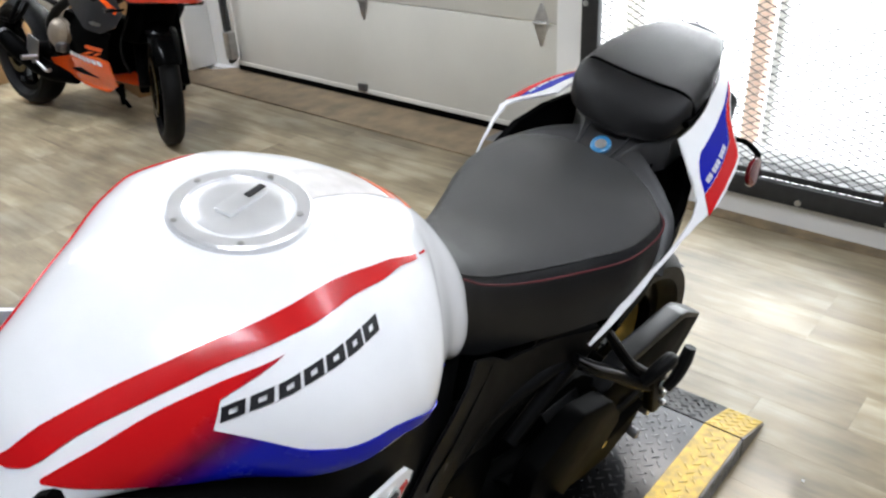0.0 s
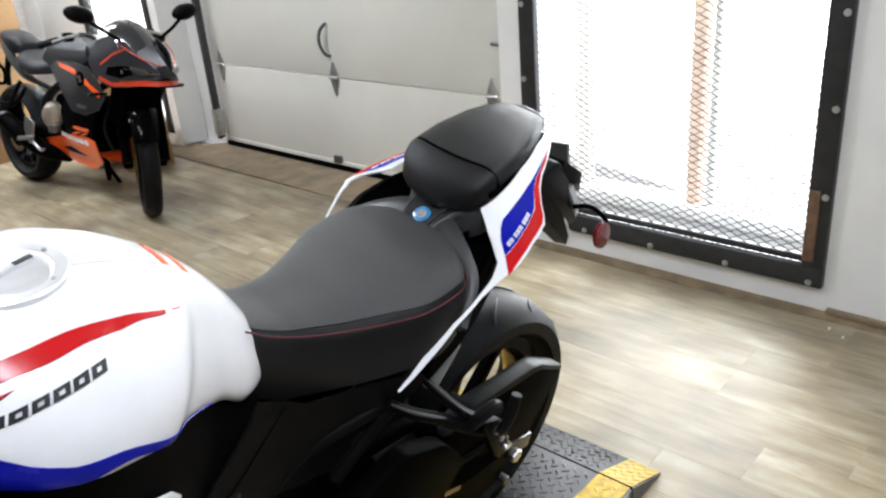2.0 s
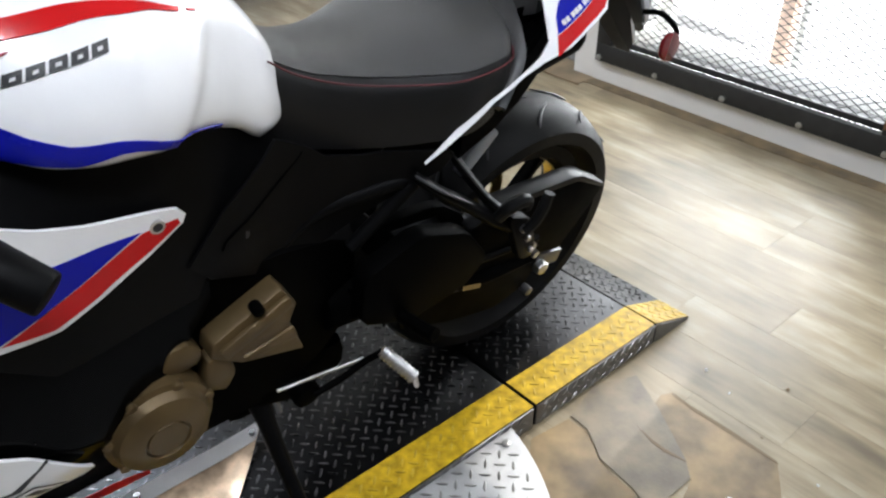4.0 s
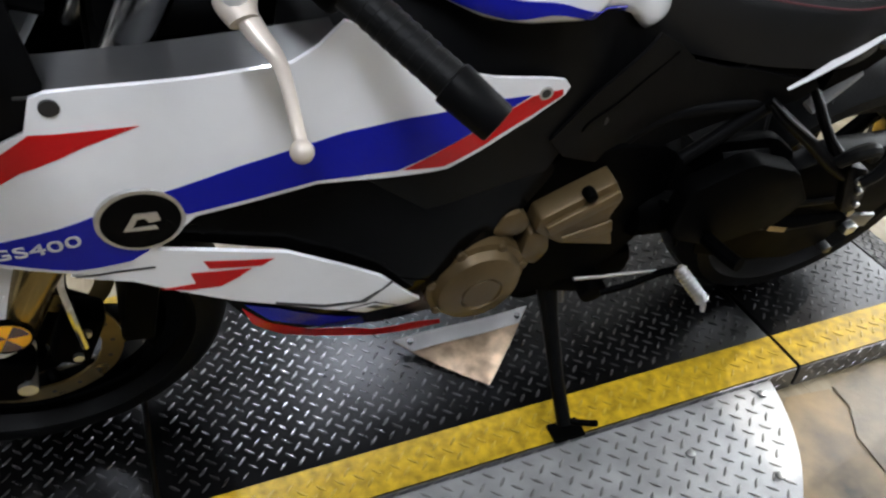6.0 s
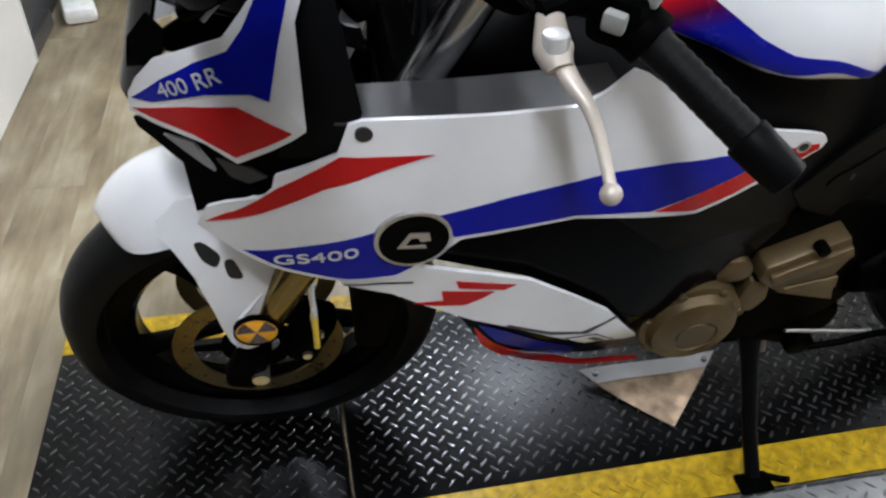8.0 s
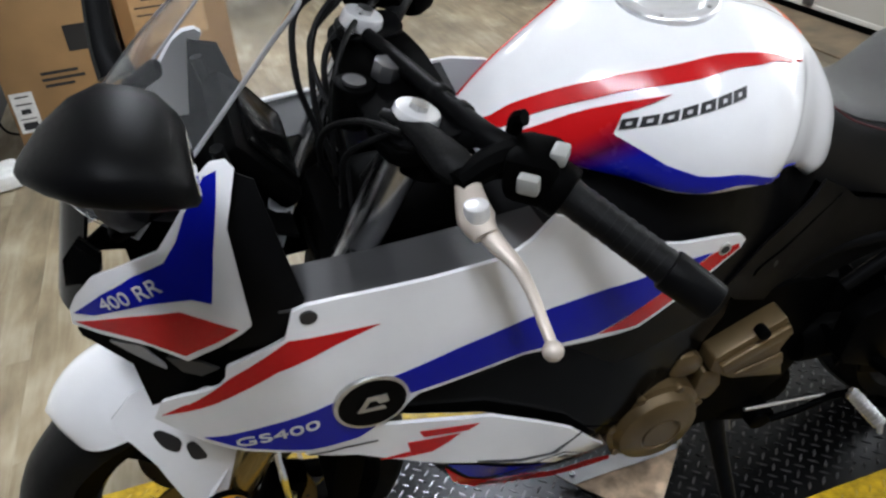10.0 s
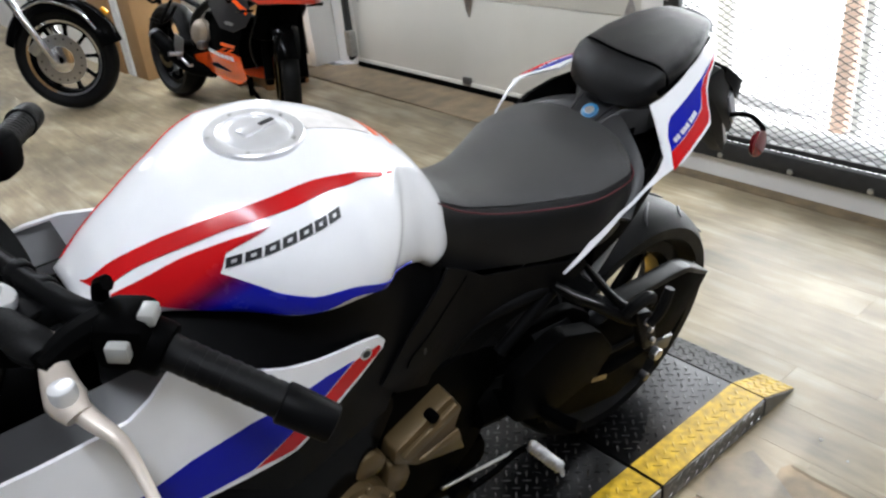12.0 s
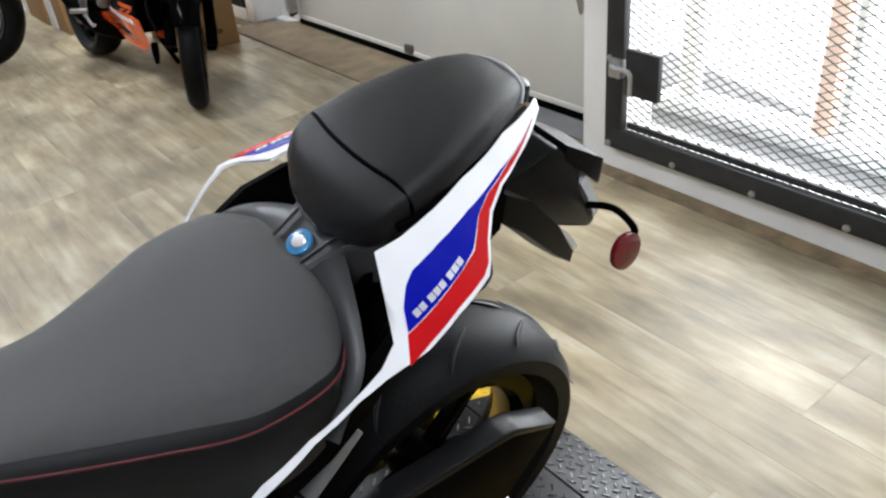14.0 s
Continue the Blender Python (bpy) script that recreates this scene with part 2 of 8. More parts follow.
def loft(rings):
    """A closed body through rings of as many points each."""
    b = bmesh.new()
    vs = [[b.verts.new(p) for p in r] for r in rings]
    n = len(vs[0])
    for i in range(len(vs) - 1):
        for k in range(n):
            b.faces.new((vs[i][k], vs[i][(k + 1) % n], vs[i + 1][(k + 1) % n], vs[i + 1][k]))
    b.faces.new(vs[0][::-1])
    b.faces.new(vs[-1])
    return b


def plate(poly, y0, y1, bevel=0.0):
    """A flat plate of the outline in x and z between y0 and y1."""
    b = bmesh.new()
    f = b.faces.new([b.verts.new((x, y0, z)) for x, z in poly])
    ext = bmesh.ops.extrude_face_region(b, geom=[f])["geom"]
    for v in ext:
        if isinstance(v, bmesh.types.BMVert):
            v.co.y = y1
    bmesh.ops.recalc_face_normals(b, faces=b.faces)
    if bevel:
        bmesh.ops.bevel(b, geom=b.edges, offset=bevel, segments=2, affect="EDGES", profile=0.5)
    return b


def slab(poly, z0, z1, bevel=0.0):
    """A flat slab of the outline in x and y between two heights."""
    b = plate(poly, z0, z1, bevel)
    bmesh.ops.transform(b, matrix=Matrix(((1, 0, 0, 0), (0, 0, 1, 0), (0, 1, 0, 0), (0, 0, 0, 1))), verts=b.verts)
    return b


def smoothed(poly, corners, n=5):
    """The outline with its sides curved between the corner points."""
    k = sorted(corners)
    out = []
    for a, c in zip(k, k[1:] + [k[0] + len(poly)]):
        side = [(*poly[i % len(poly)], 0.0) for i in range(a, c + 1)]
        path = curve(side, n) if len(side) > 2 else side
        out += [(p[0], p[1]) for p in path[:-1]]
    return out


def letters(text, size, extrude=0.0006):
    cu = bpy.data.curves.new("text", "FONT")
    cu.body, cu.size, cu.extrude, cu.align_x = text, size, extrude, "LEFT"
    ob = bpy.data.objects.new("text", cu)
    scene.collection.objects.link(ob)
    me = bpy.data.meshes.new_from_object(ob.evaluated_get(bpy.context.evaluated_depsgraph_get()))
    bpy.data.objects.remove(ob)
    b = bmesh.new()
    b.from_mesh(me)
    return b

# ---- room materials ----


def plank_mat():
    m = mat("vinyl_plank", (0.30, 0.225, 0.135), 0.38, vary=0.0, spread=0.16, bump=0.12, bscale=60)
    nt, n = m.node_tree, m.node_tree.nodes
    b = n["Principled BSDF"]
    tc, oi = n.new("ShaderNodeTexCoord"), n.new("ShaderNodeObjectInfo")
    off = n.new("ShaderNodeVectorMath")
    off.operation = "MULTIPLY_ADD"
    comb = n.new("ShaderNodeCombineXYZ")
    for k in range(3):
        nt.links.new(oi.outputs["Random"], comb.inputs[k])
    off.inputs[1].default_value = (37.0, 53.0, 11.0)
    nt.links.new(comb.outputs[0], off.inputs[0])
    nt.links.new(tc.outputs["Object"], off.inputs[2])
    streak = n.new("ShaderNodeMapping")
    streak.inputs["Scale"].default_value = (26, 2.2, 1)
    nt.links.new(off.outputs[0], streak.inputs[0])
    g = n.new("ShaderNodeTexNoise")
    g.inputs["Scale"].default_value, g.inputs["Detail"].default_value, g.inputs["Distortion"].default_value = 1.0, 8, 1.2
    nt.links.new(streak.outputs[0], g.inputs["Vector"])
    blotch = n.new("ShaderNodeMapping")
    blotch.inputs["Scale"].default_value = (10, 3.6, 1)
    nt.links.new(off.outputs[0], blotch.inputs[0])
    g2 = n.new("ShaderNodeTexNoise")
    g2.inputs["Scale"].default_value, g2.inputs["Detail"].default_value = 1.0, 6
    nt.links.new(blotch.outputs[0], g2.inputs["Vector"])
    cr = n.new("ShaderNodeValToRGB")
    e = cr.color_ramp.elements
    e[0].position, e[0].color = 0.29, (0.118, 0.088, 0.053, 1)
    e[1].position, e[1].color = 0.70, (0.45, 0.395, 0.288, 1)
    mid = cr.color_ramp.elements.new(0.5)
    mid.color = (0.275, 0.220, 0.135, 1)
    avg = n.new("ShaderNodeMix")
    avg.inputs[0].default_value = 0.68
    nt.links.new(g.outputs["Fac"], avg.inputs[2])
    nt.links.new(g2.outputs["Fac"], avg.inputs[3])
    nt.links.new(avg.outputs[0], cr.inputs[0])
    r2 = n.new("ShaderNodeMapRange")
    r2.inputs[3].default_value, r2.inputs[4].default_value = 0.955, 1.045
    nt.links.new(oi.outputs["Random"], r2.inputs[0])
    mul = n.new("ShaderNodeVectorMath")
    mul.operation = "SCALE"
    nt.links.new(cr.outputs[0], mul.inputs[0])
    nt.links.new(r2.outputs[0], mul.inputs["Scale"])
    # wide worn and dirty areas across the planks
    geo, g3 = n.new("ShaderNodeNewGeometry"), n.new("ShaderNodeTexNoise")
    g3.inputs["Scale"].default_value, g3.inputs["Detail"].default_value = 1.6, 6
    nt.links.new(geo.outputs["Position"], g3.inputs["Vector"])
    r3 = n.new("ShaderNodeMapRange")
    r3.inputs[1].default_value, r3.inputs[2].default_value = 0.34, 0.62
    r3.inputs[3].default_value, r3.inputs[4].default_value = 0.58, 1.10
    nt.links.new(g3.outputs["Fac"], r3.inputs[0])
    mul3 = n.new("ShaderNodeVectorMath")
    mul3.operation = "SCALE"
    nt.links.new(mul.outputs[0], mul3.inputs[0])
    nt.links.new(r3.outputs[0], mul3.inputs["Scale"])
    nt.links.new(mul3.outputs[0], b.inputs["Base Color"])
    rr = n.new("ShaderNodeMapRange")
    rr.inputs[3].default_value, rr.inputs[4].default_value = 0.37, 0.55
    nt.links.new(g2.outputs["Fac"], rr.inputs[0])
    nt.links.new(rr.outputs[0], b.inputs["Roughness"])
    return m


M_PLANK = plank_mat()
M_WALL = mat("white_wall_paint", (0.74, 0.73, 0.70), 0.6, vary=0.06, scale=3, bump=0.15, bscale=90)
# Grey wall, darkened in the colour for the dim corner and fewer reflections.
M_GREYWALL = mat("darkened_grey_wall", (0.036, 0.036, 0.037), 0.6, vary=0.2, scale=5)
M_GARAGE = mat("cream_garage_steel", (0.58, 0.565, 0.505), 0.45, vary=0.05, scale=2.5, bump=0.1, bscale=250)
M_CEIL = mat("ceiling_paint", (0.7, 0.69, 0.66), 0.8, vary=0.05, scale=4)
M_CONC = mat("stained_concrete", (0.19, 0.14, 0.085), 0.6, vary=0.35, scale=9, bump=0.3, bscale=120)
M_EDGE = mat("dirty_floor_edge", (0.15, 0.105, 0.055), 0.55, vary=0.45, scale=14, bump=0.3, bscale=100)
M_FRAME = mat("black_painted_steel", (0.025, 0.025, 0.025), 0.45, 0.0, vary=0.2, scale=20, spec=0.25)
M_RUST = mat("rusty_steel", (0.16, 0.09, 0.05), 0.7, 0.3, vary=0.4, scale=30)
M_GALV = mat("galvanised_steel", (0.45, 0.45, 0.44), 0.4, 0.9, vary=0.15, scale=40)
M_SUB = mat("subfloor", (0.16, 0.11, 0.06), 0.8, vary=0.25, scale=6)
M_CARD = mat("cardboard", (0.31, 0.18, 0.075), 0.75, vary=0.08, scale=8, bump=0.1, bscale=80)
M_TAPE = mat("packing_tape", (0.5, 0.47, 0.42), 0.3)
M_PAPER = mat("white_label", (0.75, 0.75, 0.73), 0.6)
M_TREADDARK = mat("black_tread_plate", (0.021, 0.021, 0.022), 0.33, 1.0, vary=0.25, scale=14, rvary=0.06)
M_TREADSTUD = mat("worn_tread_stud", (0.088, 0.088, 0.09), 0.28, 1.0, vary=0.4, scale=25)
M_YELLOW = mat("yellow_safety_paint", (0.42, 0.27, 0.010), 0.42, vary=0.4, scale=55, spec=0.3)
M_YSTUD = mat("worn_yellow_stud", (0.42, 0.28, 0.02), 0.38, 0.15, vary=0.3, scale=40)
M_ALUTREAD = mat("aluminium_tread_plate", (0.165, 0.165, 0.168), 0.36, 0.8, vary=0.3, scale=20)
M_SIDESTUD = mat("worn_bright_stud", (0.24, 0.235, 0.225), 0.36, 0.8, vary=0.3, scale=30)
# The copper tint puts a reflection into the bare metal's colour.
M_SHINY = mat("bare_metal_sheet", (0.56, 0.42, 0.30), 0.34, 0.85, vary=0.4, scale=30, bump=0.35, bscale=45)
M_PINK = mat("raw_timber_post", (0.80, 0.58, 0.46), 0.7, vary=0.15, scale=12)
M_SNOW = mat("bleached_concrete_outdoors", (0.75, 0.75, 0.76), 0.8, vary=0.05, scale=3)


def glow(name, color, strength):
    m = bpy.data.materials.new(name)
    m.use_nodes = True
    b = m.node_tree.nodes["Principled BSDF"]
    b.inputs["Base Color"].default_value = (0.8, 0.8, 0.8, 1)
    b.inputs["Emission Color"].default_value, b.inputs["Emission Strength"].default_value = (*color, 1), strength
    return m


# Grey tone stands in for shade on the pale ground by the wall.
M_GROUNDSHADE = mat("shaded_concrete_tone", (0.16, 0.16, 0.16), 0.8, vary=0.2, scale=6)
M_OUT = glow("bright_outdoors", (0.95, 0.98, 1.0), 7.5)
M_TUBE = glow("lit_tube", (1.0, 0.97, 0.9), 9.0)
M_GLASS = clear("window_glass", (0.95, 0.97, 0.97), 0.02, 0.95)

MESH_X, GAR_X = 1.577, 1.80
DOOR_Y0, DOOR_Y1 = -0.030, 1.177
I4 = Matrix.Identity(4)


def structure(name, bm, material, label, parent=None):
    ob = part(name, bm, material, parent, label)
    return tagged(ob, label, kind="structure")


# ---- room ----
floor = structure("floor", box((-0.26, 3.3, -0.03), (3.96, 13.4, 0.05)), M_SUB, "worn brown vinyl plank floor with light streaks")
wb = box((MESH_X + 0.11, -1.615, 1.6), (0.22, 3.17, 3.2))
box((MESH_X + 0.11, 0.5585, 0.045), (0.22, 1.177, 0.086), bm=wb)
box((MESH_X + 0.11, 0.5585, 2.7), (0.22, 1.177, 1.0), bm=wb)
box((MESH_X + 0.11, 1.2075, 1.6), (0.22, 0.121, 3.2), bm=wb)
structure("wall_east", wb, M_WALL, "white painted wall beside the mesh doorway")
structure("baseboard", box((MESH_X - 0.012, -1.6, 0.011), (0.022, 3.1, 0.02), 0.004), M_CONC, "dirty strip along the foot of the white wall")
structure("wall_garage", box((GAR_X + 0.12, 2.5, 2.75), (0.2, 2.9, 0.9)), M_WALL, "white wall above the garage door")
structure("wall_garage_end", box((GAR_X + 0.12, 3.86, 1.15), (0.2, 0.30, 2.3)), M_WALL, "white wall beside the garage door")
structure("wall_return", box((1.72, 3.99, 1.6), (0.185, 0.08, 3.2)), M_WALL, "white wall end between garage door and glazed door")
structure("wall_reveal", box((1.76, 1.279, 1.6), (0.3, 0.02, 3.2)), M_WALL, "white reveal between mesh door and garage door")
wr = box((1.69, 5.30, 1.6), (0.14, 0.7, 3.2))
box((1.69, 4.49, 2.65), (0.14, 0.92, 1.1), bm=wr)
box((1.69, 4.49, 0.033), (0.14, 0.92, 0.066), bm=wr)
structure("wall_office", wr, M_WALL, "white wall with a glazed door")
structure("wall_north", box((1.67, 5.7, 1.6), (1.86, 0.12, 3.2)), M_WALL, "white rear wall of the workshop")
structure("wall_bay", box((0.80, 7.83, 1.6), (0.12, 4.13, 3.2)), M_WALL, "white side wall of the rear bay")
structure("wall_far", box((-0.65, 9.96, 1.6), (3.1, 0.12, 3.2)), M_WALL, "white far wall of the rear bay")
# Unseen wall, dark so that the bike's black parts reflect less.
structure("wall_south", box((-0.2, -3.26, 1.6), (5.6, 0.12, 3.2)), M_GREYWALL, "dull wall in a darkened grey")
structure("wall_west", box((-2.16, 3.35, 1.6), (0.12, 13.3, 3.2)), M_GREYWALL, "dull wall in a darkened grey")
structure("ceiling", box((-0.2, 3.3, 3.26), (5.6, 13.4, 0.1)), M_CEIL, "pale workshop ceiling")
structure("threshold", slab([(1.475, 1.16), (GAR_X + 0.04, 1.16), (GAR_X + 0.04, 3.72), (1.60, 3.95), (1.46, 3.95)], -0.004, 0.003), M_CONC, "stained brown concrete strip before the garage door")
structure("trim", box((1.470, 2.55, 0.004), (0.010, 2.8, 0.007), 0.002), M_CONC, "dark metal edge strip between planks and concrete")

structure("floor_edge", slab([(MESH_X - 0.075, -3.15), (MESH_X - 0.001, -3.15), (MESH_X - 0.001, 1.27), (MESH_X - 0.062, 1.27), (MESH_X - 0.070, 0.4), (MESH_X - 0.055, -0.3)], 0.0004, 0.0022), M_EDGE, "dirty brown floor edge along the white wall")

# garage door with its sections
gdoor = thing("garage_door", I4, "cream sectional garage door with galvanised hinges and a bent handle", "garage door", kind="structure")
for k in range(4):
    z0 = 0.05 + 0.525 * k if k == 0 else 0.52 + 0.54 * (k - 1)
    z1 = 0.52 + 0.54 * k
    sec = part("door_section", box((GAR_X + 0.022, 2.44, (z0 + z1) / 2), (0.044, 2.48, z1 - z0 - 0.005), 0.003), M_GARAGE, gdoor)
    for y in (1.488, 2.556, 3.61):
        h = plate([(y - 0.004, z1 - 0.10), (y + 0.008, z1 - 0.10), (y + 0.035, z1 - 0.02), (y + 0.035, z1 + 0.02), (y + 0.008, z1 + 0.08), (y - 0.004, z1 + 0.08), (y - 0.030, z1 + 0.02), (y - 0.030, z1 - 0.02)], -0.004, 0.0, 0.001)
        bmesh.ops.transform(h, matrix=Matrix(((0, 1, 0, GAR_X), (1, 0, 0, 0), (0, 0, 1, 0), (0, 0, 0, 1))), verts=h.verts)
        cyl((GAR_X - 0.012, y - 0.035, z1), (GAR_X - 0.012, y + 0.035, z1), 0.008, bm=h, n=12)
        part("hinge", h, M_GALV, gdoor, "galvanised hinge")
part("bottom_seal", box((GAR_X + 0.012, 2.44, 0.019), (0.05, 2.5, 0.034), 0.008), M_BLACK, gdoor, "black rubber seal")
part("bottom_rail", box((GAR_X + 0.019, 2.44, 0.040), (0.05, 2.5, 0.032), 0.003), M_GARAGE, gdoor)
part("handle", tube([(GAR_X - 0.002, 2.575, 0.80), (GAR_X - 0.035, 2.585, 0.77), (GAR_X - 0.04, 2.60, 0.71), (GAR_X - 0.03, 2.58, 0.65), (GAR_X - 0.004, 2.565, 0.63)], 0.008), M_STEEL, gdoor, "bent steel handle")
part("foot_bracket", box((GAR_X - 0.008, 2.61, 0.065), (0.02, 0.06, 0.04), 0.003), M_STEEL, gdoor)
part("lock", box((GAR_X - 0.012, 1.33, 0.74), (0.025, 0.06, 0.08), 0.006), M_GALV, gdoor, "galvanised slide lock")
part("bolt", cyl((GAR_X - 0.02, 1.33, 0.75), (GAR_X - 0.02, 1.47, 0.755), 0.008, n=12), M_STEEL, gdoor)
trk = box((GAR_X - 0.03, 3.715, 1.15), (0.05, 0.012, 2.2))
box((GAR_X - 0.05, 3.70, 1.15), (0.012, 0.03, 2.2), bm=trk)
part("track", trk, M_FRAME, gdoor, "dark steel guide track")
part("corner_bracket", box((GAR_X - 0.05, 3.68, 0.16), (0.05, 0.06, 0.16), 0.004), M_GALV, gdoor, "galvanised bottom bracket")
part("corner_bracket", box((GAR_X - 0.02, 1.23, 0.19), (0.03, 0.02, 0.22), 0.004), M_GALV, gdoor)

# mesh doorway: frame of black angle steel with expanded metal behind it
mdoor = thing("mesh_door", I4, "black steel door frame filled with expanded metal mesh", "door", kind="structure")
FW, FX = 0.070, MESH_X - 0.012
yA, yB, zA, zB = DOOR_Y0, DOOR_Y1 - 0.03, 0.088, 2.15
for nm, c, s in (("bottom_rail", (FX, (yA + yB) / 2, zA + FW / 2), (0.03, yB - yA, FW)), ("top_rail", (FX, (yA + yB) / 2, zB - FW / 2), (0.03, yB - yA, FW)),
                 ("stile", (FX, yA + FW / 2, (zA + zB) / 2), (0.031, FW, zB - zA - 2 * FW)), ("stile", (FX, yB - FW / 2, (zA + zB) / 2), (0.031, FW, zB - zA - 2 * FW))):
    part(nm, box(c, s, 0.003), M_FRAME, mdoor)
scr = finish(cyl((FX - 0.015, 0, 0), (FX - 0.022, 0, 0), 0.011, n=12, bevel=0.002))
for y, z in [(0.010, 0.104), (0.289, 0.104), (0.576, 0.104), (0.861, 0.104), (yB - 0.02, 0.104)] + [(yy, zz) for yy in (yA + 0.018, yB - 0.018) for zz in (0.402, 0.679, 0.957, 1.24, 1.52, 1.80)]:
    s = part("screw", scr, M_GALV, mdoor)
    s.location = (0, y, z)
part("inner_rail", box((FX + 0.02, (yA + yB) / 2, zA + FW + 0.012), (0.014, yB - yA - 2 * FW, 0.022), 0.002), M_FRAME, mdoor)
part("rusty_strip", box((FX - 0.019, yA + 0.05, 0.30), (0.008, 0.035, 0.24), 0.002), M_RUST, mdoor, "rusty steel strip")
lat = box((FX - 0.004, yB - 0.145, 0.366), (0.02, 0.13, 0.15), 0.003)
part("latch_plate", lat, M_FRAME, mdoor, "black latch plate")
part("latch_handle", tube([(FX - 0.02, yB - 0.03, 0.385), (FX - 0.05, yB - 0.06, 0.385), (FX - 0.05, yB - 0.125, 0.38), (FX - 0.05, yB - 0.13, 0.31)], 0.008), M_GALV, mdoor, "bent galvanised handle")
part("latch_box", box((FX - 0.02, yB - 0.05, 0.375), (0.03, 0.05, 0.06), 0.004), M_GALV, mdoor)


def expanded(y0, y1, z0, z1, x, dy=0.05, dz=0.0125):
    """Expanded metal: slanted flat strands in a lattice of lozenges."""
    verts, faces = [], []
    rows = int((z1 - z0) / dz)
    cols = int((y1 - y0) / (dy / 2))
    w, d = 0.0012, 0.0018
    for r in range(rows):
        zc = z0 + r * dz
        for c in range(cols):
            ya, yb = y0 + c * dy / 2, y0 + (c + 1) * dy / 2
            up = (c + r) % 2 == 0
            za, zb = (zc, zc + dz) if up else (zc + dz, zc)
            i = len(verts)
            for yy, zz in ((ya, za), (yb, zb)):
                verts += [(x - d, yy, zz - w), (x + d, yy, zz + w * 0.4), (x + d * 0.7, yy, zz + w * 1.6), (x - d * 1.1, yy, zz + w * 0.6)]
            for k in range(4):
                faces.append((i + k, i + (k + 1) % 4, i + 4 + (k + 1) % 4, i + 4 + k))
    me = bpy.data.meshes.new("mesh")
    me.from_pydata(verts, [], faces)
    return me


tagged(part("expanded_metal", expanded(yA + FW - 0.02, yB - FW + 0.02, zA + FW - 0.01, zB - FW + 0.02, FX + 0.02), M_FRAME, mdoor, "dark expanded metal mesh"), kind="stuff")

# what lies outside the doorway
structure("ground", box((6.62, 1.0, -0.054), (9.7, 24, 0.1)), M_SNOW, "bleached bright concrete outdoors")
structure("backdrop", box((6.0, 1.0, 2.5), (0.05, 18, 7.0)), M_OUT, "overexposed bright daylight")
# Shade outside the door, laid as a thin grey slab up to its edge.
structure("pavement", slab([(1.66, -0.5), (1.66, 1.7), (2.63, 1.7), (1.95, -0.5)], -0.002, 0.006), M_GROUNDSHADE, "shade painted as a grey slab on the ground outside the mesh door")
post = single("timber_post", box((2.15, 0.69, 1.2), (0.07, 0.055, 2.4), 0.004), M_PINK, I4, "orange timber post outside the mesh door", "post")
sill = single("door_sill", box((2.15, 0.6, 0.03), (0.16, 1.5, 0.06), 0.006), M_SNOW, I4, "pale concrete sill outside the mesh door", "sill")
single("door_jamb", box((2.15, 1.24, 1.2), (0.06, 0.07, 2.4), 0.004), M_WALL, I4, "white painted outer door jamb", "jamb")
single("door_stile", box((2.15, 0.62, 1.2), (0.05, 0.03, 2.4), 0.004), M_WALL, I4, "white storm door stile beside the timber post", "door stile")

# glazed door in the office wall
gd = thing("door_1", I4, "narrow black framed glazed door", "door", kind="structure")
for nm, c, s in (("stile", (1.65, 4.065, 1.09), (0.06, 0.065, 2.03)), ("stile", (1.65, 4.91, 1.09), (0.06, 0.065, 2.03)), ("bottom_rail", (1.65, 4.4875, 0.115), (0.06, 0.78, 0.085)), ("top_rail", (1.65, 4.4875, 2.05), (0.06, 0.78, 0.1))):
    part(nm, box(c, s, 0.004), M_FRAME, gd)
pn = part("pane", box((1.65, 4.4875, 1.08), (0.006, 0.78, 1.845)), M_GLASS, gd, "clear glass pane")
pn.visible_shadow = False
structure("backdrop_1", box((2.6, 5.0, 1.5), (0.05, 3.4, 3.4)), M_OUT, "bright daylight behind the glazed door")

# lit tubes on the ceiling
for x, y, z, watts in TUBES:
    lt = thing("ceiling_light", pose(x, y, z), "white ceiling light with a lit tube", "ceiling light", "ceiling lights")
    part("housing", box((0, 0, 0.088), (0.10, 1.25, 0.022), 0.006), M_CEIL, lt)
    part("tube", cyl((0, -0.6, 0.02), (0, 0.6, 0.02), 0.018, n=12), M_TUBE, lt, "lit white tube")

# ---- lift platform ----
PZ, PX0, PX1, PW = 0.058, -1.72, 0.40, 0.62
lift = thing("platform", I4, "low black tread plate platform with yellow painted edges", "platform")


def stud_mesh(z, spots, h=0.0016):
    """Raised lens-shaped studs at (x, y, turn, size)."""
    verts, faces = [], []
    for x, y, a, s in spots:
        i = len(verts)
        ca, sa = math.cos(a), math.sin(a)
        L, W = 0.0145 * s, 0.0032 * s
        ring = [(-L, 0), (-L * 0.5, -W * 0.8), (0, -W), (L * 0.5, -W * 0.8), (L, 0), (L * 0.5, W * 0.8), (0, W), (-L * 0.5, W * 0.8)]
        verts += [(x + u * ca - v * sa, y + u * sa + v * ca, z) for u, v in ring]
        verts += [(x + 0.62 * (u * ca - v * sa), y + 0.62 * (u * sa + v * ca), z + h) for u, v in ring]
        for k in range(8):
            faces.append((i + k, i + (k + 1) % 8, i + 8 + (k + 1) % 8, i + 8 + k))
        faces.append(tuple(i + 8 + k for k in range(8)))
    me = bpy.data.meshes.new("mesh")
    me.from_pydata(verts, [], faces)
    return me


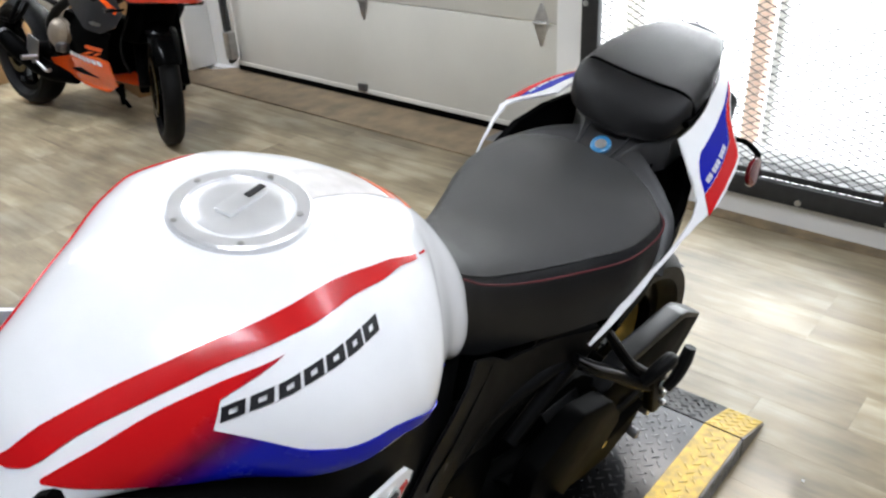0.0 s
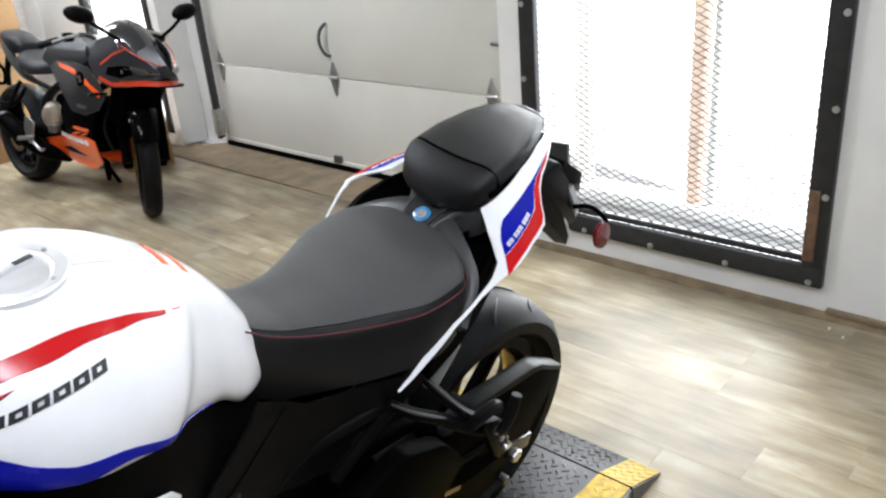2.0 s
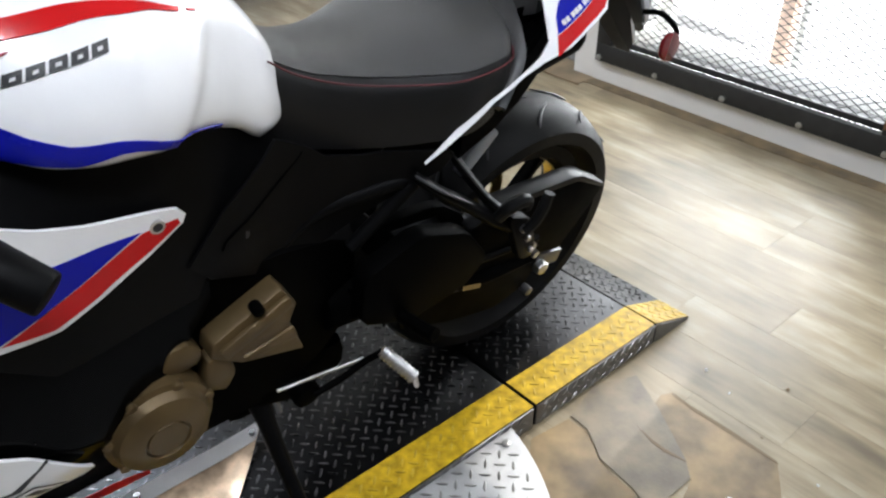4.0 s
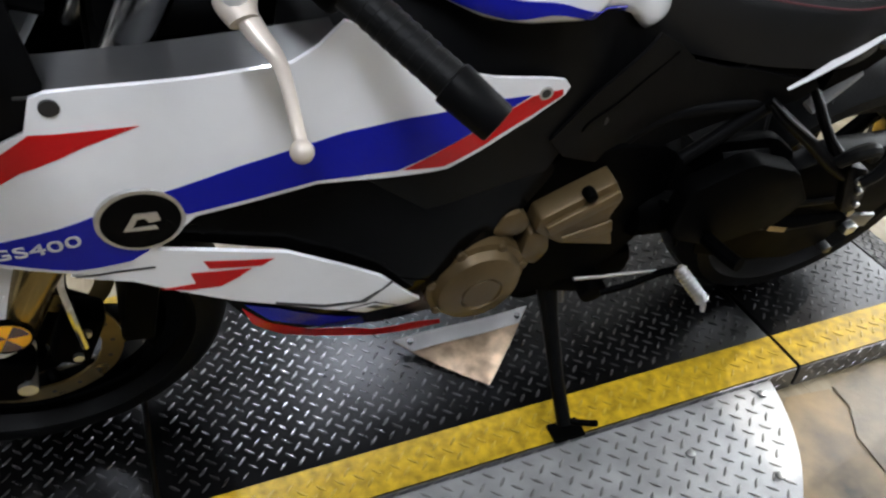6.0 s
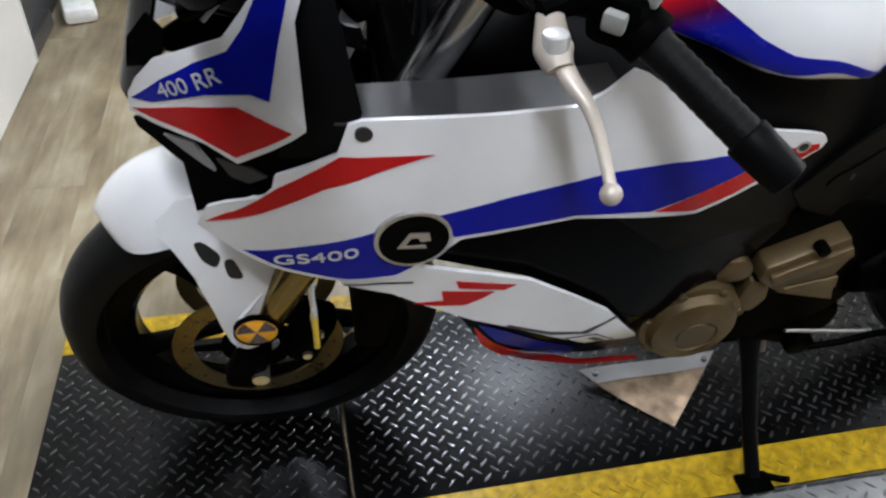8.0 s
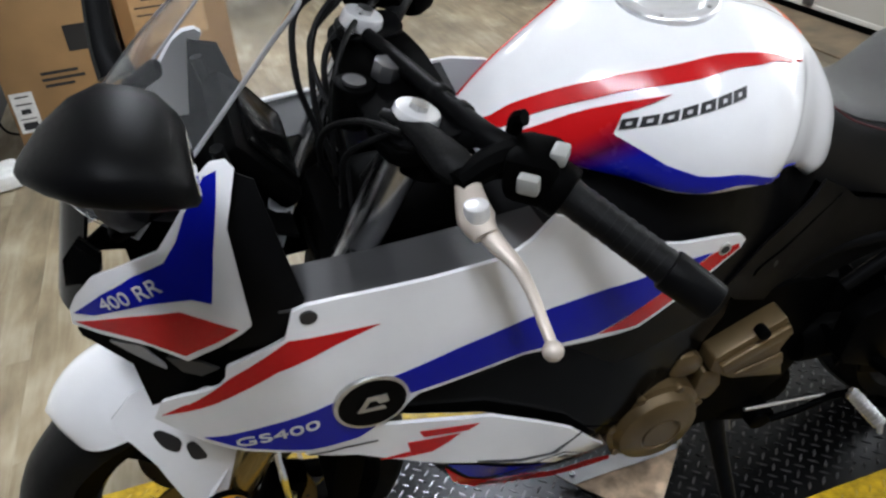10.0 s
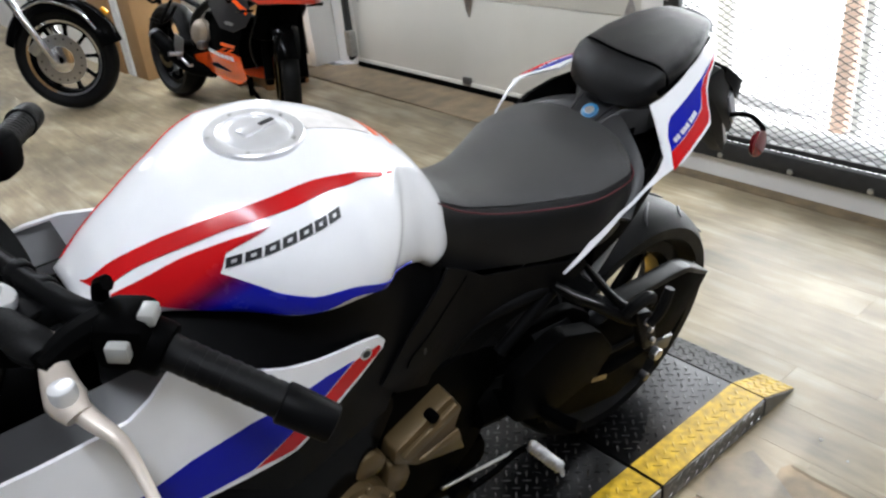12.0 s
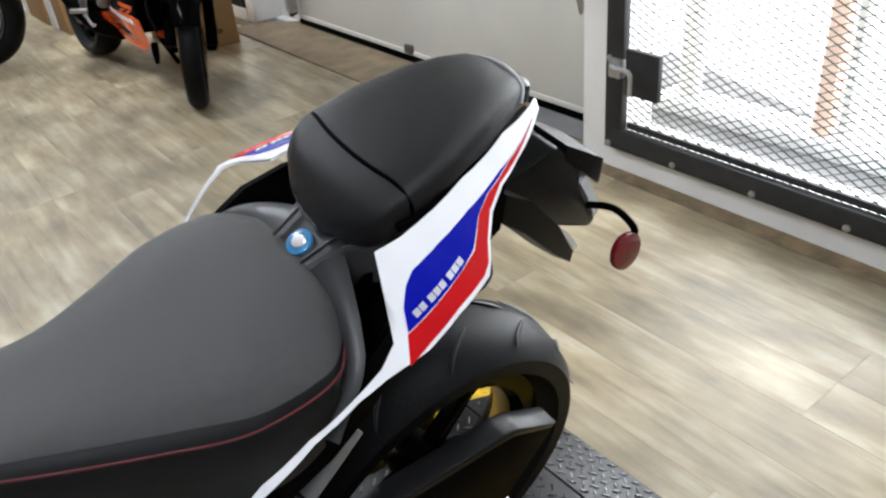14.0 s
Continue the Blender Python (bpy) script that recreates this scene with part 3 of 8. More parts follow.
def studs(x0, x1, y0, y1, inside=lambda x, y: True, pitch=0.0222, size=0.80):
    """A diagonal lattice of spots, the studs lying crosswise in turn."""
    out = []
    n = int(2 + 1.5 * max(x1 - x0, y1 - y0) / pitch)
    cx, cy = (x0 + x1) / 2, (y0 + y1) / 2
    for i in range(-n, n + 1):
        for j in range(-n, n + 1):
            x, y = cx + pitch * (i + j) * 0.7071, cy + pitch * (i - j) * 0.7071
            if x0 + 0.010 < x < x1 - 0.010 and y0 + 0.010 < y < y1 - 0.010 and inside(x, y):
                out.append((x, y, radians(45 if (i + j) % 2 else -45), size))
    return out


SEAMS = [PX0, -1.185, 0.0, PX1]
for a, c in zip(SEAMS[:-1], SEAMS[1:]):
    pl = part("deck", box(((a + c) / 2, PW / 2, PZ / 2), (c - a - 0.008, PW, PZ), 0.003), M_TREADDARK, lift, "black tread plate deck")
    tagged(part("studs", stud_mesh(PZ, studs(a + 0.004, c - 0.004, 0.088, PW - 0.088)), M_TREADSTUD, pl, "worn raised studs"), kind="stuff")
    for y0 in (0.0, PW - 0.085):
        st = part("yellow_edge", box(((a + c) / 2, y0 + 0.0425, PZ + 0.0005), (c - a - 0.009, 0.085, 0.001)), M_YELLOW, pl, "worn yellow painted edge")
        tagged(part("studs", stud_mesh(PZ + 0.001, studs(a + 0.004, c - 0.004, y0 + 0.002, y0 + 0.083)), M_YSTUD, pl, "yellow studs"), kind="stuff")
    tagged(part("side_face", box(((a + c) / 2, -0.0016, PZ / 2), (c - a - 0.009, 0.003, PZ - 0.006), 0.001), M_ALUTREAD, pl, "bare metal side"))
    ss = tagged(part("studs", stud_mesh(0.0029, studs(a + 0.004, c - 0.004, -0.004, PZ + 0.004), 0.0022), M_SIDESTUD, pl, "bare metal studs"), kind="stuff")
    ss.rotation_euler = (math.pi / 2, 0, 0)
SLOPE = math.atan2(PZ - 0.006, 0.142)
ramp = part("bevelled_end", plate([(PX1, 0.0), (PX1 + 0.142, 0.0), (PX1 + 0.142, 0.006), (PX1, PZ)], 0.0, PW), M_TREADDARK, lift, "black tread plate bevel")
for y0, y1, m_, sm_ in ((0.088, PW - 0.088, M_TREADDARK, M_TREADSTUD), (0.0, 0.085, M_YELLOW, M_YSTUD), (PW - 0.085, PW, M_YELLOW, M_YSTUD)):
    if m_ is M_YELLOW:
        ye = part("yellow_edge", box((0.075, (y0 + y1) / 2, 0.0005), (0.148, y1 - y0, 0.001)), m_, ramp, "worn yellow painted edge")
        ye.location, ye.rotation_euler = (PX1, 0, PZ), (0, SLOPE, 0)
    st = tagged(part("studs", stud_mesh(0.0012, studs(0.0, 0.150, y0, y1)), sm_, ramp), kind="stuff")
    st.location, st.rotation_euler = (PX1, 0, PZ), (0, SLOPE, 0)
tagged(part("side_face", plate([(PX1 + 0.002, 0.002), (PX1 + 0.138, 0.002), (PX1 + 0.138, 0.005), (PX1 + 0.002, PZ - 0.003)], -0.003, 0.0), M_ALUTREAD, ramp, "bare metal side"))

# ---- the white, blue and red sport motorcycle; x to its rear, y to its right, z up ----
LEAN = 12.1
bike = thing("motorcycle", pose(0.0085, 0.283, PZ + 0.0025, LEAN, -0.2, -0.75), "white sport motorcycle with red and blue stripes on its stand", "motorcycle")


def spl(x, pts):
    """A smooth curve through the points."""
    xs, ys = [p[0] for p in pts], [p[1] for p in pts]
    if x <= xs[0]:
        return ys[0]
    if x >= xs[-1]:
        return ys[-1]
    i = max(k for k in range(len(xs) - 1) if xs[k] <= x)
    d = [(ys[k + 1] - ys[k]) / (xs[k + 1] - xs[k]) for k in range(len(xs) - 1)]
    sl = lambda k: d[0] if k == 0 else d[-1] if k == len(xs) - 1 else (0.0 if d[k - 1] * d[k] <= 0 else 2 * d[k - 1] * d[k] / (d[k - 1] + d[k]))
    h, t = xs[i + 1] - xs[i], (x - xs[i]) / (xs[i + 1] - xs[i])
    return ys[i] * (1 + 2 * t) * (1 - t) ** 2 + h * sl(i) * t * (1 - t) ** 2 + ys[i + 1] * t * t * (3 - 2 * t) + h * sl(i + 1) * t * t * (t - 1)


def along(pts, u):
    """A smooth path through 3D points, u from 0 to 1."""
    p = [Vector(a) for a in pts]
    f = max(0.0, min(1.0, u)) * (len(p) - 1)
    i = min(int(f), len(p) - 2)
    t = f - i
    a, b, c, d = p[max(i - 1, 0)] if i else 2 * p[0] - p[1], p[i], p[i + 1], p[i + 2] if i + 2 < len(p) else 2 * p[-1] - p[-2]
    return 0.5 * (2 * b + (c - a) * t + (2 * a - 5 * b + 4 * c - d) * t * t + (3 * b - a - 3 * c + d) * t**3)


TOP = ((-0.935, 0.898), (-0.90, 0.938), (-0.86, 0.965), (-0.80, 0.992), (-0.72, 1.006), (-0.66, 1.004), (-0.60, 0.988), (-0.55, 0.962), (-0.51, 0.928), (-0.48, 0.892), (-0.455, 0.852), (-0.44, 0.82))
BOT = ((-0.935, 0.880), (-0.88, 0.882), (-0.80, 0.870), (-0.745, 0.857), (-0.66, 0.851), (-0.60, 0.838), (-0.545, 0.806), (-0.50, 0.770), (-0.47, 0.770), (-0.44, 0.775))
WID = ((-0.935, 0.057), (-0.90, 0.072), (-0.85, 0.098), (-0.80, 0.125), (-0.75, 0.158), (-0.70, 0.172), (-0.66, 0.172), (-0.62, 0.160), (-0.57, 0.134), (-0.53, 0.112), (-0.49, 0.099), (-0.46, 0.077), (-0.44, 0.04))


def tank_half(x, z):
    zt, zb, w = spl(x, TOP), spl(x, BOT), spl(x, WID)
    zm = zb + 0.10 * (zt - zb)
    if z >= zm:
        q = min(1, (z - zm) / max(1e-4, zt - zm))
        h = w * (1 - q**1.9) ** (1 / 2.0)
    else:
        q = min(1, (zm - z) / max(1e-4, zm - zb))
        h = w * (1 - 0.06 * q * q)
    # knee recess behind a slanting crease
    behind = (x + 0.665) * 0.77 - (z - 0.83) * 0.64
    k = max(0.0, min(1.0, behind / 0.03))
    return max(0.001, h - 0.011 * k * k * (3 - 2 * k) * max(0.0, min(1.0, (zt - z) / 0.06)))


def far_half(x, z):
    """The tank's far flank, with a fuller shoulder."""
    zt, zb = spl(x, TOP), spl(x, BOT)
    q = max(0.0, min(1.0, (z - zb) / max(1e-4, zt - zb)))
    k = max(0.0, min(1.0, (x + 0.86) / 0.14))
    return max(tank_half(x, z), k * spl(x, WID) * 1.02 * (1 - q**3.6) ** (1 / 2.2) + (1 - k) * tank_half(x, z))


def fair_half(x, z):
    h = spl(x, ((-1.40, 0.05), (-1.33, 0.115), (-1.25, 0.165), (-1.15, 0.193), (-1.0, 0.200), (-0.82, 0.196), (-0.67, 0.163), (-0.55, 0.137), (-0.45, 0.120), (-0.2, 0.125)))
    return h * spl(z, ((0.25, 0.62), (0.33, 0.75), (0.42, 0.93), (0.48, 1.0), (0.72, 1.0), (0.85, 0.95), (0.92, 0.90)))


def nose_half(x, z):
    h = spl(x, ((-1.43, 0.02), (-1.385, 0.070), (-1.33, 0.112), (-1.276, 0.148), (-1.21, 0.184), (-1.1, 0.192)))
    return h * spl(z, ((0.74, 0.99), (0.85, 1.0), (0.93, 0.85), (1.0, 0.66)))


def cover_half(x, z):
    k = max(0.0, min(1.0, (spl(x, BOT) - z) / 0.10))
    return (1 - k) * (0.82 * spl(x, WID) - 0.002) + k * (fair_half(x, z) - 0.012)


# fuel tank
rings = []
for i in range(91):
    x = -0.935 + 0.495 * i / 90
    zt, zb = spl(x, TOP), spl(x, BOT)
    zs = [zb + (zt - zb) * math.sin(math.pi / 2 * k / 28) for k in range(29)]
    left = [(x, -tank_half(x, z), z) for z in zs[:-1]] + [(x, -0.001, zt)]
    right = [(x, far_half(x, z), z) for z in zs[:-1]] + [(x, 0.001, zt)]
    rings.append(left + right[::-1])
tank = part("fuel_tank", loft(rings), M_WHITE, bike, "glossy white fuel tank", 60)
tank.location.y = -0.006
STRIPE = smoothed([(-0.926, 0.908), (-0.895, 0.934), (-0.845, 0.956), (-0.784, 0.972), (-0.724, 0.981), (-0.681, 0.981), (-0.638, 0.974), (-0.592, 0.955), (-0.594, 0.953), (-0.630, 0.966), (-0.676, 0.972), (-0.722, 0.970), (-0.769, 0.964), (-0.820, 0.952), (-0.875, 0.934), (-0.911, 0.914)], (0, 7, 8, 15))
LOWER = smoothed([(-0.910, 0.906), (-0.907, 0.910), (-0.879, 0.923), (-0.841, 0.939), (-0.800, 0.950), (-0.753, 0.960), (-0.801, 0.941), (-0.828, 0.931), (-0.835, 0.926), (-0.831, 0.920), (-0.786, 0.904), (-0.735, 0.886), (-0.678, 0.879), (-0.568, 0.831), (-0.570, 0.826), (-0.679, 0.868), (-0.735, 0.864), (-0.810, 0.876), (-0.870, 0.893)], (0, 5, 7, 8, 9, 11, 13, 14, 16))
for sd in (-1, 1):
    t_side = tank_half if sd < 0 else far_half
    part("tank_stripe", skin([(x, z - (0.010 if sd > 0 else 0)) for x, z in STRIPE], t_side, 0.0016, 0.0017, sd, 0.008), M_RED, tank, "red stripe", 60)
    part("tank_stripe", skin(LOWER, t_side, 0.0016, 0.0017, sd, 0.008), M_FADE, tank, "stripe fading from red to blue", 60)
    part("tank_tip", skin([(-0.583, 0.9505), (-0.572, 0.9455), (-0.572, 0.9440), (-0.582, 0.9488)], t_side, 0.0016, 0.0017, sd, 0.006), M_RED, tank, "short red dash", 60)
# maker's name as seven plain slanted cells


def name_cell(k):
    """One black cell of the name, an open slanted frame."""
    def at(x, z):
        px = -0.8065 + 0.01865 * (k + x)
        return px + 0.004 * z, spl(px, ((-0.807, 0.9265), (-0.788, 0.9310), (-0.765, 0.9370), (-0.741, 0.9428), (-0.715, 0.9475), (-0.672, 0.9520))) + (0.0095 - 0.0002 * k) * z

    for x0, z0, x1, z1 in ((0.0, 0.0, 0.84, 0.32), (0.0, 0.68, 0.84, 1.0), (0.0, 0.32, 0.28, 0.68), (0.58, 0.32, 0.84, 0.68)):
        part("name_bar", skin([at(x0, z0), at(x1, z0), at(x1, z1), at(x0, z1)], tank_half, 0.0014, 0.0016, -1, 0.008), M_INK, tank, "black lettering bar")


for k in range(7):
    name_cell(k)
# clear sticker with two short orange marks on the tank's rear


def tank_top(x, y):
    """The height of the tank's skin over (x, y)."""
    lo, hi = spl(x, BOT) + 0.4 * (spl(x, TOP) - spl(x, BOT)), spl(x, TOP)
    for _ in range(30):
        mid = (lo + hi) / 2
        lo, hi = (mid, hi) if (tank_half if y < 0 else far_half)(x, mid) > abs(y) else (lo, mid)
    return lo


M_MARK = mat("orange_mark", (0.75, 0.10, 0.015), 0.3)
M_STICKER = mat("clear_sticker", (0.66, 0.63, 0.61), 0.25)
part("sticker", sheet(lambda u, v: (-0.660 + 0.105 * u, -0.024 + 0.050 * v, tank_top(-0.660 + 0.105 * u, -0.024 + 0.050 * v) + 0.0009), 24, 12, 0.0006), M_STICKER, tank, "faint clear warning sticker", 60)
for x0, x1, ya, yb, wd in ((-0.5505, -0.5525, 0.032, -0.022, 0.008), (-0.5275, -0.5305, 0.025, -0.024, 0.007)):
    part("sticker_mark", sheet(lambda u, v: (x0 + (x1 - x0) * v + wd * u, ya + (yb - ya) * v, tank_top(x0 + (x1 - x0) * v + wd * u, ya + (yb - ya) * v) + 0.0014), 4, 12, -0.0006), M_MARK, tank, "short orange mark", 60)
# filler cap
capm = pose(-0.702, 0, 1.0035, 0, 1, 0)


def turned(profile, m, n=40, closed=False):
    b = lathe([(r, -h) for r, h in profile], n, closed)
    bmesh.ops.transform(b, matrix=m @ pose(0, 0, 0, -90), verts=b.verts)
    return b


ring = part("filler_ring", turned([(0.057, -0.012), (0.057, 0.0005), (0.055, 0.0022), (0.044, 0.0022), (0.042, 0.0), (0.041, -0.003)], capm), M_CAP, tank, "silver filler ring")
part("filler_cap", turned([(0.0005, 0.0035), (0.028, 0.0035), (0.036, 0.002), (0.0405, -0.001), (0.041, -0.01)], capm), M_CAP, ring, "silver filler cap")
part("cap_flap", box((-0.699, 0.002, 1.0085), (0.046, 0.017, 0.004), 0.0015, (0, 1, 14)), M_CAP, ring, "pale key flap")
part("cap_slot", box((-0.685, 0.003, 1.0112), (0.020, 0.006, 0.001), 0.0, (0, 1, 14)), M_INK, ring)
for k in range(5):
    a = radians(20 + 72 * k)
    part("cap_bolt", cyl((-0.705 + 0.0495 * math.cos(a), 0.0495 * math.sin(a), 1.004), (-0.705 + 0.0495 * math.cos(a), 0.0495 * math.sin(a), 1.0068), 0.0026, n=10), M_ALU, ring)

# rider's seat
S_TOP = ((-0.485, 0.872), (-0.45, 0.845), (-0.40, 0.822), (-0.33, 0.812), (-0.25, 0.820), (-0.17, 0.836), (-0.11, 0.838))
S_BOT = ((-0.485, 0.752), (-0.42, 0.715), (-0.33, 0.702), (-0.20, 0.715), (-0.11, 0.765))
S_WID = ((-0.485, 0.078), (-0.43, 0.082), (-0.36, 0.098), (-0.28, 0.130), (-0.21, 0.154), (-0.15, 0.147), (-0.115, 0.114), (-0.095, 0.06))
rings = []
for i in range(34):
    x = -0.485 + 0.39 * i / 33
    w, zt, zb = spl(x, S_WID), spl(x, S_TOP), spl(x, S_BOT)
    row = []
    for k in range(25):
        a = math.pi * k / 24
        c, s_ = math.cos(a), math.sin(a)
        row.append((x, -w * math.copysign(abs(c) ** 0.62, c), zb + (zt - zb) * s_**0.55))
    rings.append(row)
seat = part("rider_seat", loft(rings), M_SEAT, bike, "black vinyl rider seat with a grey top", 60)
F_SEAM = ((-0.485, 0.875), (-0.44, 0.885), (-0.38, 0.875), (-0.31, 0.845), (-0.24, 0.79), (-0.18, 0.72), (-0.14, 0.68), (-0.095, 0.66))


def seat_top(u, v):
    x = -0.483 + 0.376 * u
    w, zt, zb = spl(x, S_WID), spl(x, S_TOP), spl(x, S_BOT)
    a0 = math.asin(lerp(x, F_SEAM) ** (1 / 0.55))
    a = a0 + (math.pi - 2 * a0) * v
    c, s_ = math.cos(a), math.sin(a)
    return (x, -w * math.copysign(abs(c) ** 0.62, c) * 1.012, zb + (zt - zb) * s_**0.55 + 0.0022)


part("seat_cover", sheet(seat_top, 44, 30, 0.003), M_SEATTOP, seat, "grey woven seat cover", 60)
for sd in (-1,):
    pts = [(x, sd * (spl(x, S_WID) * 0.975), spl(x, S_BOT) + (spl(x, S_TOP) - spl(x, S_BOT)) * f) for x, f in ((-0.482, 0.88), (-0.44, 0.89), (-0.38, 0.88), (-0.31, 0.85), (-0.24, 0.79), (-0.18, 0.71), (-0.14, 0.64), (-0.118, 0.60))]
    pts = [(x, y * (1 - 0.02 * (f > 0.8)), z) for (x, y, z), f in zip(pts, (0.86, 0.84, 0.8, 0.74, 0.66, 0.6, 0.62, 0.75))]
    part("stitching", tube(pts, 0.0013, 6, 8), M_STITCH, seat, "dark red stitched seam")
# seat surround: one satin band behind the seat
B_IN = ((-0.172, -0.15, 0.742), (-0.126, -0.127, 0.797), (-0.108, -0.066, 0.83), (-0.104, 0, 0.838))
B_OUT = ((-0.152, -0.179, 0.746), (-0.1, -0.148, 0.806), (-0.073, -0.075, 0.845), (-0.06, 0, 0.858))
B_IN, B_OUT = [(*c, ) for c in B_IN] + [(x, -y, z) for x, y, z in B_IN[-2::-1]], [(*c, ) for c in B_OUT] + [(x, -y, z) for x, y, z in B_OUT[-2::-1]]


def band_at(u, v):
    p, q = along(B_IN, u), along(B_OUT, u)
    q = p.lerp(q, 1.0 - 0.45 * min(1.0, abs(p.y) / 0.11))
    c = p.lerp(q, v)
    c.z += 0.003 * math.sin(math.pi * v)
    return c


# tail base with lock
part("seat_surround", sheet(band_at, 48, 6, -0.018), M_BAND, bike, "satin black band round the seat", 60)
tail_base = part("tail_base", loft([[(x, -w, z - 0.05), (x, -w, z - 0.006), (x, -w + 0.006, z), (x, w - 0.006, z), (x, w, z - 0.006), (x, w, z - 0.05)] for x, w, z in ((-0.112, 0.034, 0.838), (-0.10, 0.038, 0.843), (-0.07, 0.050, 0.857), (-0.04, 0.078, 0.870), (0.0, 0.082, 0.880), (0.06, 0.060, 0.890), (0.10, 0.042, 0.896), (0.17, 0.012, 0.905))]), M_BAND, bike, "satin black tail base")
lockm = pose(-0.0985, -0.003, 0.8480, 0, -28, 0)
part("lock_ring", turned([(0.0005, 0.001), (0.013, 0.001), (0.0145, 0.0), (0.0145, -0.004)], lockm, 24), M_CYAN, tail_base, "blue seat lock ring")
part("lock", turned([(0.0005, 0.0022), (0.0075, 0.002), (0.0085, 0.001), (0.0085, -0.002)], lockm, 24), M_ALU, tail_base, "silver seat lock")
for sd in (-1, 1):
    part("seam_strip", box((-0.085, sd * 0.030, 0.8555), (0.06, 0.003, 0.004), 0.001, (0, -25, sd * 8)), M_INK, tail_base)
    part("inner_tail", plate([(-0.10, 0.80), (0.0, 0.862), (0.12, 0.895), (0.12, 0.80), (0.0, 0.72), (-0.14, 0.70)], sd * 0.060, sd * 0.066), M_BLACK, bike)
for sd in (-1, 1):
    part("tail_inner", loft([[(x, sd * y0, z0), (x, sd * y0, z1 - 0.040), (x, sd * (y1 - 0.035), z1 - 0.045), (x, sd * (y1 - 0.012), z1 - 0.008), (x, sd * y1, z1 - 0.012), (x, sd * y1, z0)] for x, y0, y1, z0, z1 in [(a, b, c + 0.014 * (sd > 0), d, e + 0.010 * (sd > 0)) for a, b, c, d, e in ((-0.22, 0.05, 0.150, 0.67, 0.715), (-0.16, 0.05, 0.150, 0.70, 0.757), (-0.115, 0.045, 0.146, 0.73, 0.792), (-0.085, 0.04, 0.142, 0.76, 0.814), (-0.04, 0.035, 0.124, 0.80, 0.838), (0.03, 0.035, 0.095, 0.82, 0.858), (0.10, 0.035, 0.060, 0.85, 0.882))]]), M_BLACK, bike, "black inner tail")
part("under_tail", box((-0.06, 0, 0.715), (0.36, 0.15, 0.07), 0.02, (0, -12, 0)), M_BLACK, bike)

# tail panels: one blade on each side, running down into a thin arm
def tail_half(x, z):
    z -= 0.87
    return 0.1334 + 0.0856 * x - 1.1054 * z - 1.9056 * x * x - 0.5567 * x * z


T_WHITE = [(-0.071, 0.889), (-0.046, 0.894), (-0.019, 0.901), (0.042, 0.915), (0.119, 0.923), (0.203, 0.917), (0.198, 0.910), (0.162, 0.906), (0.120, 0.902), (0.084, 0.896), (0.058, 0.886), (0.041, 0.872), (0.032, 0.860), (0.022, 0.851), (-0.024, 0.836), (-0.065, 0.819), (-0.091, 0.811), (-0.108, 0.805), (-0.138, 0.7905), (-0.184, 0.7605), (-0.232, 0.720), (-0.278, 0.678), (-0.279, 0.680), (-0.236, 0.724), (-0.187, 0.763), (-0.171, 0.773), (-0.140, 0.793), (-0.109, 0.812), (-0.090, 0.828), (-0.079, 0.842), (-0.070, 0.860), (-0.068, 0.876)]
T_BLUE = [(-0.059, 0.863), (-0.047, 0.872), (-0.014, 0.883), (0.031, 0.895), (0.087, 0.905), (0.178, 0.912), (0.108, 0.9065), (0.061, 0.898), (0.040, 0.889), (0.018, 0.871), (0.002, 0.864), (-0.075, 0.833), (-0.069, 0.850)]
T_RED = [(0.174, 0.9115), (0.123, 0.9045), (0.082, 0.8985), (0.055, 0.888), (0.037, 0.872), (0.027, 0.859), (0.017, 0.853), (-0.022, 0.840), (-0.060, 0.824), (-0.086, 0.811), (-0.076, 0.832), (0.001, 0.863), (0.019, 0.870), (0.041, 0.889), (0.062, 0.8975), (0.109, 0.906)]
T_BAR = [(0.0, 0.0), (0.0062, 0.0025), (0.0040, 0.0068), (-0.0022, 0.0043)]
for sd in (-1, 1):
    # the far blade lies flatter towards its rear
    flat = lambda x: 1.0 if sd < 0 else lerp(x, ((-0.17, 1.0), (-0.10, 0.5)))
    t_half = lambda x, z: tail_half(x, 0.868 + (z - 0.868) / flat(x)) + (lerp(x, ((-0.28, -0.030), (-0.17, -0.004), (-0.10, 0.0))) if sd > 0 else 0.0)
    laid = lambda poly: [(x, 0.868 + flat(x) * (z - 0.868)) for x, z in poly]
    tp = part("tail_panel", skin(laid(T_WHITE), t_half, 0.003, 0.0, sd, 0.02), M_WHITE, bike, "white tail panel with blue and red decals", 50)
    part("tail_decal", skin(laid(T_BLUE), t_half, 0.0006, 0.0009, sd, 0.02), M_BLUE, tp, "blue decal", 60)
    part("tail_decal", skin(laid(T_RED), t_half, 0.0006, 0.0011, sd, 0.02), M_RED, tp, "red decal", 60)
    for k in range(8):
        x0 = -0.062 + 0.0074 * k + 0.0035 * ((k + 1) // 3)
        part("decal_bar", skin(laid([(x0 + bx, 0.8415 + 0.385 * (x0 + 0.062) + bz) for bx, bz in T_BAR]), t_half, 0.0004, 0.0016, sd, 0.02), M_SILVERINK, tp, "pale lettering bar")
    part("pad_edge", tube([(x, sd * (t_half(x, z) - 0.007), z - 0.004) for x, z in laid(((-0.019 - 0.02 * (sd < 0), 0.899), (0.0, 0.905), (0.042, 0.915), (0.119, 0.921), (0.180, 0.917)))], 0.005, 8), M_BLACK, bike)

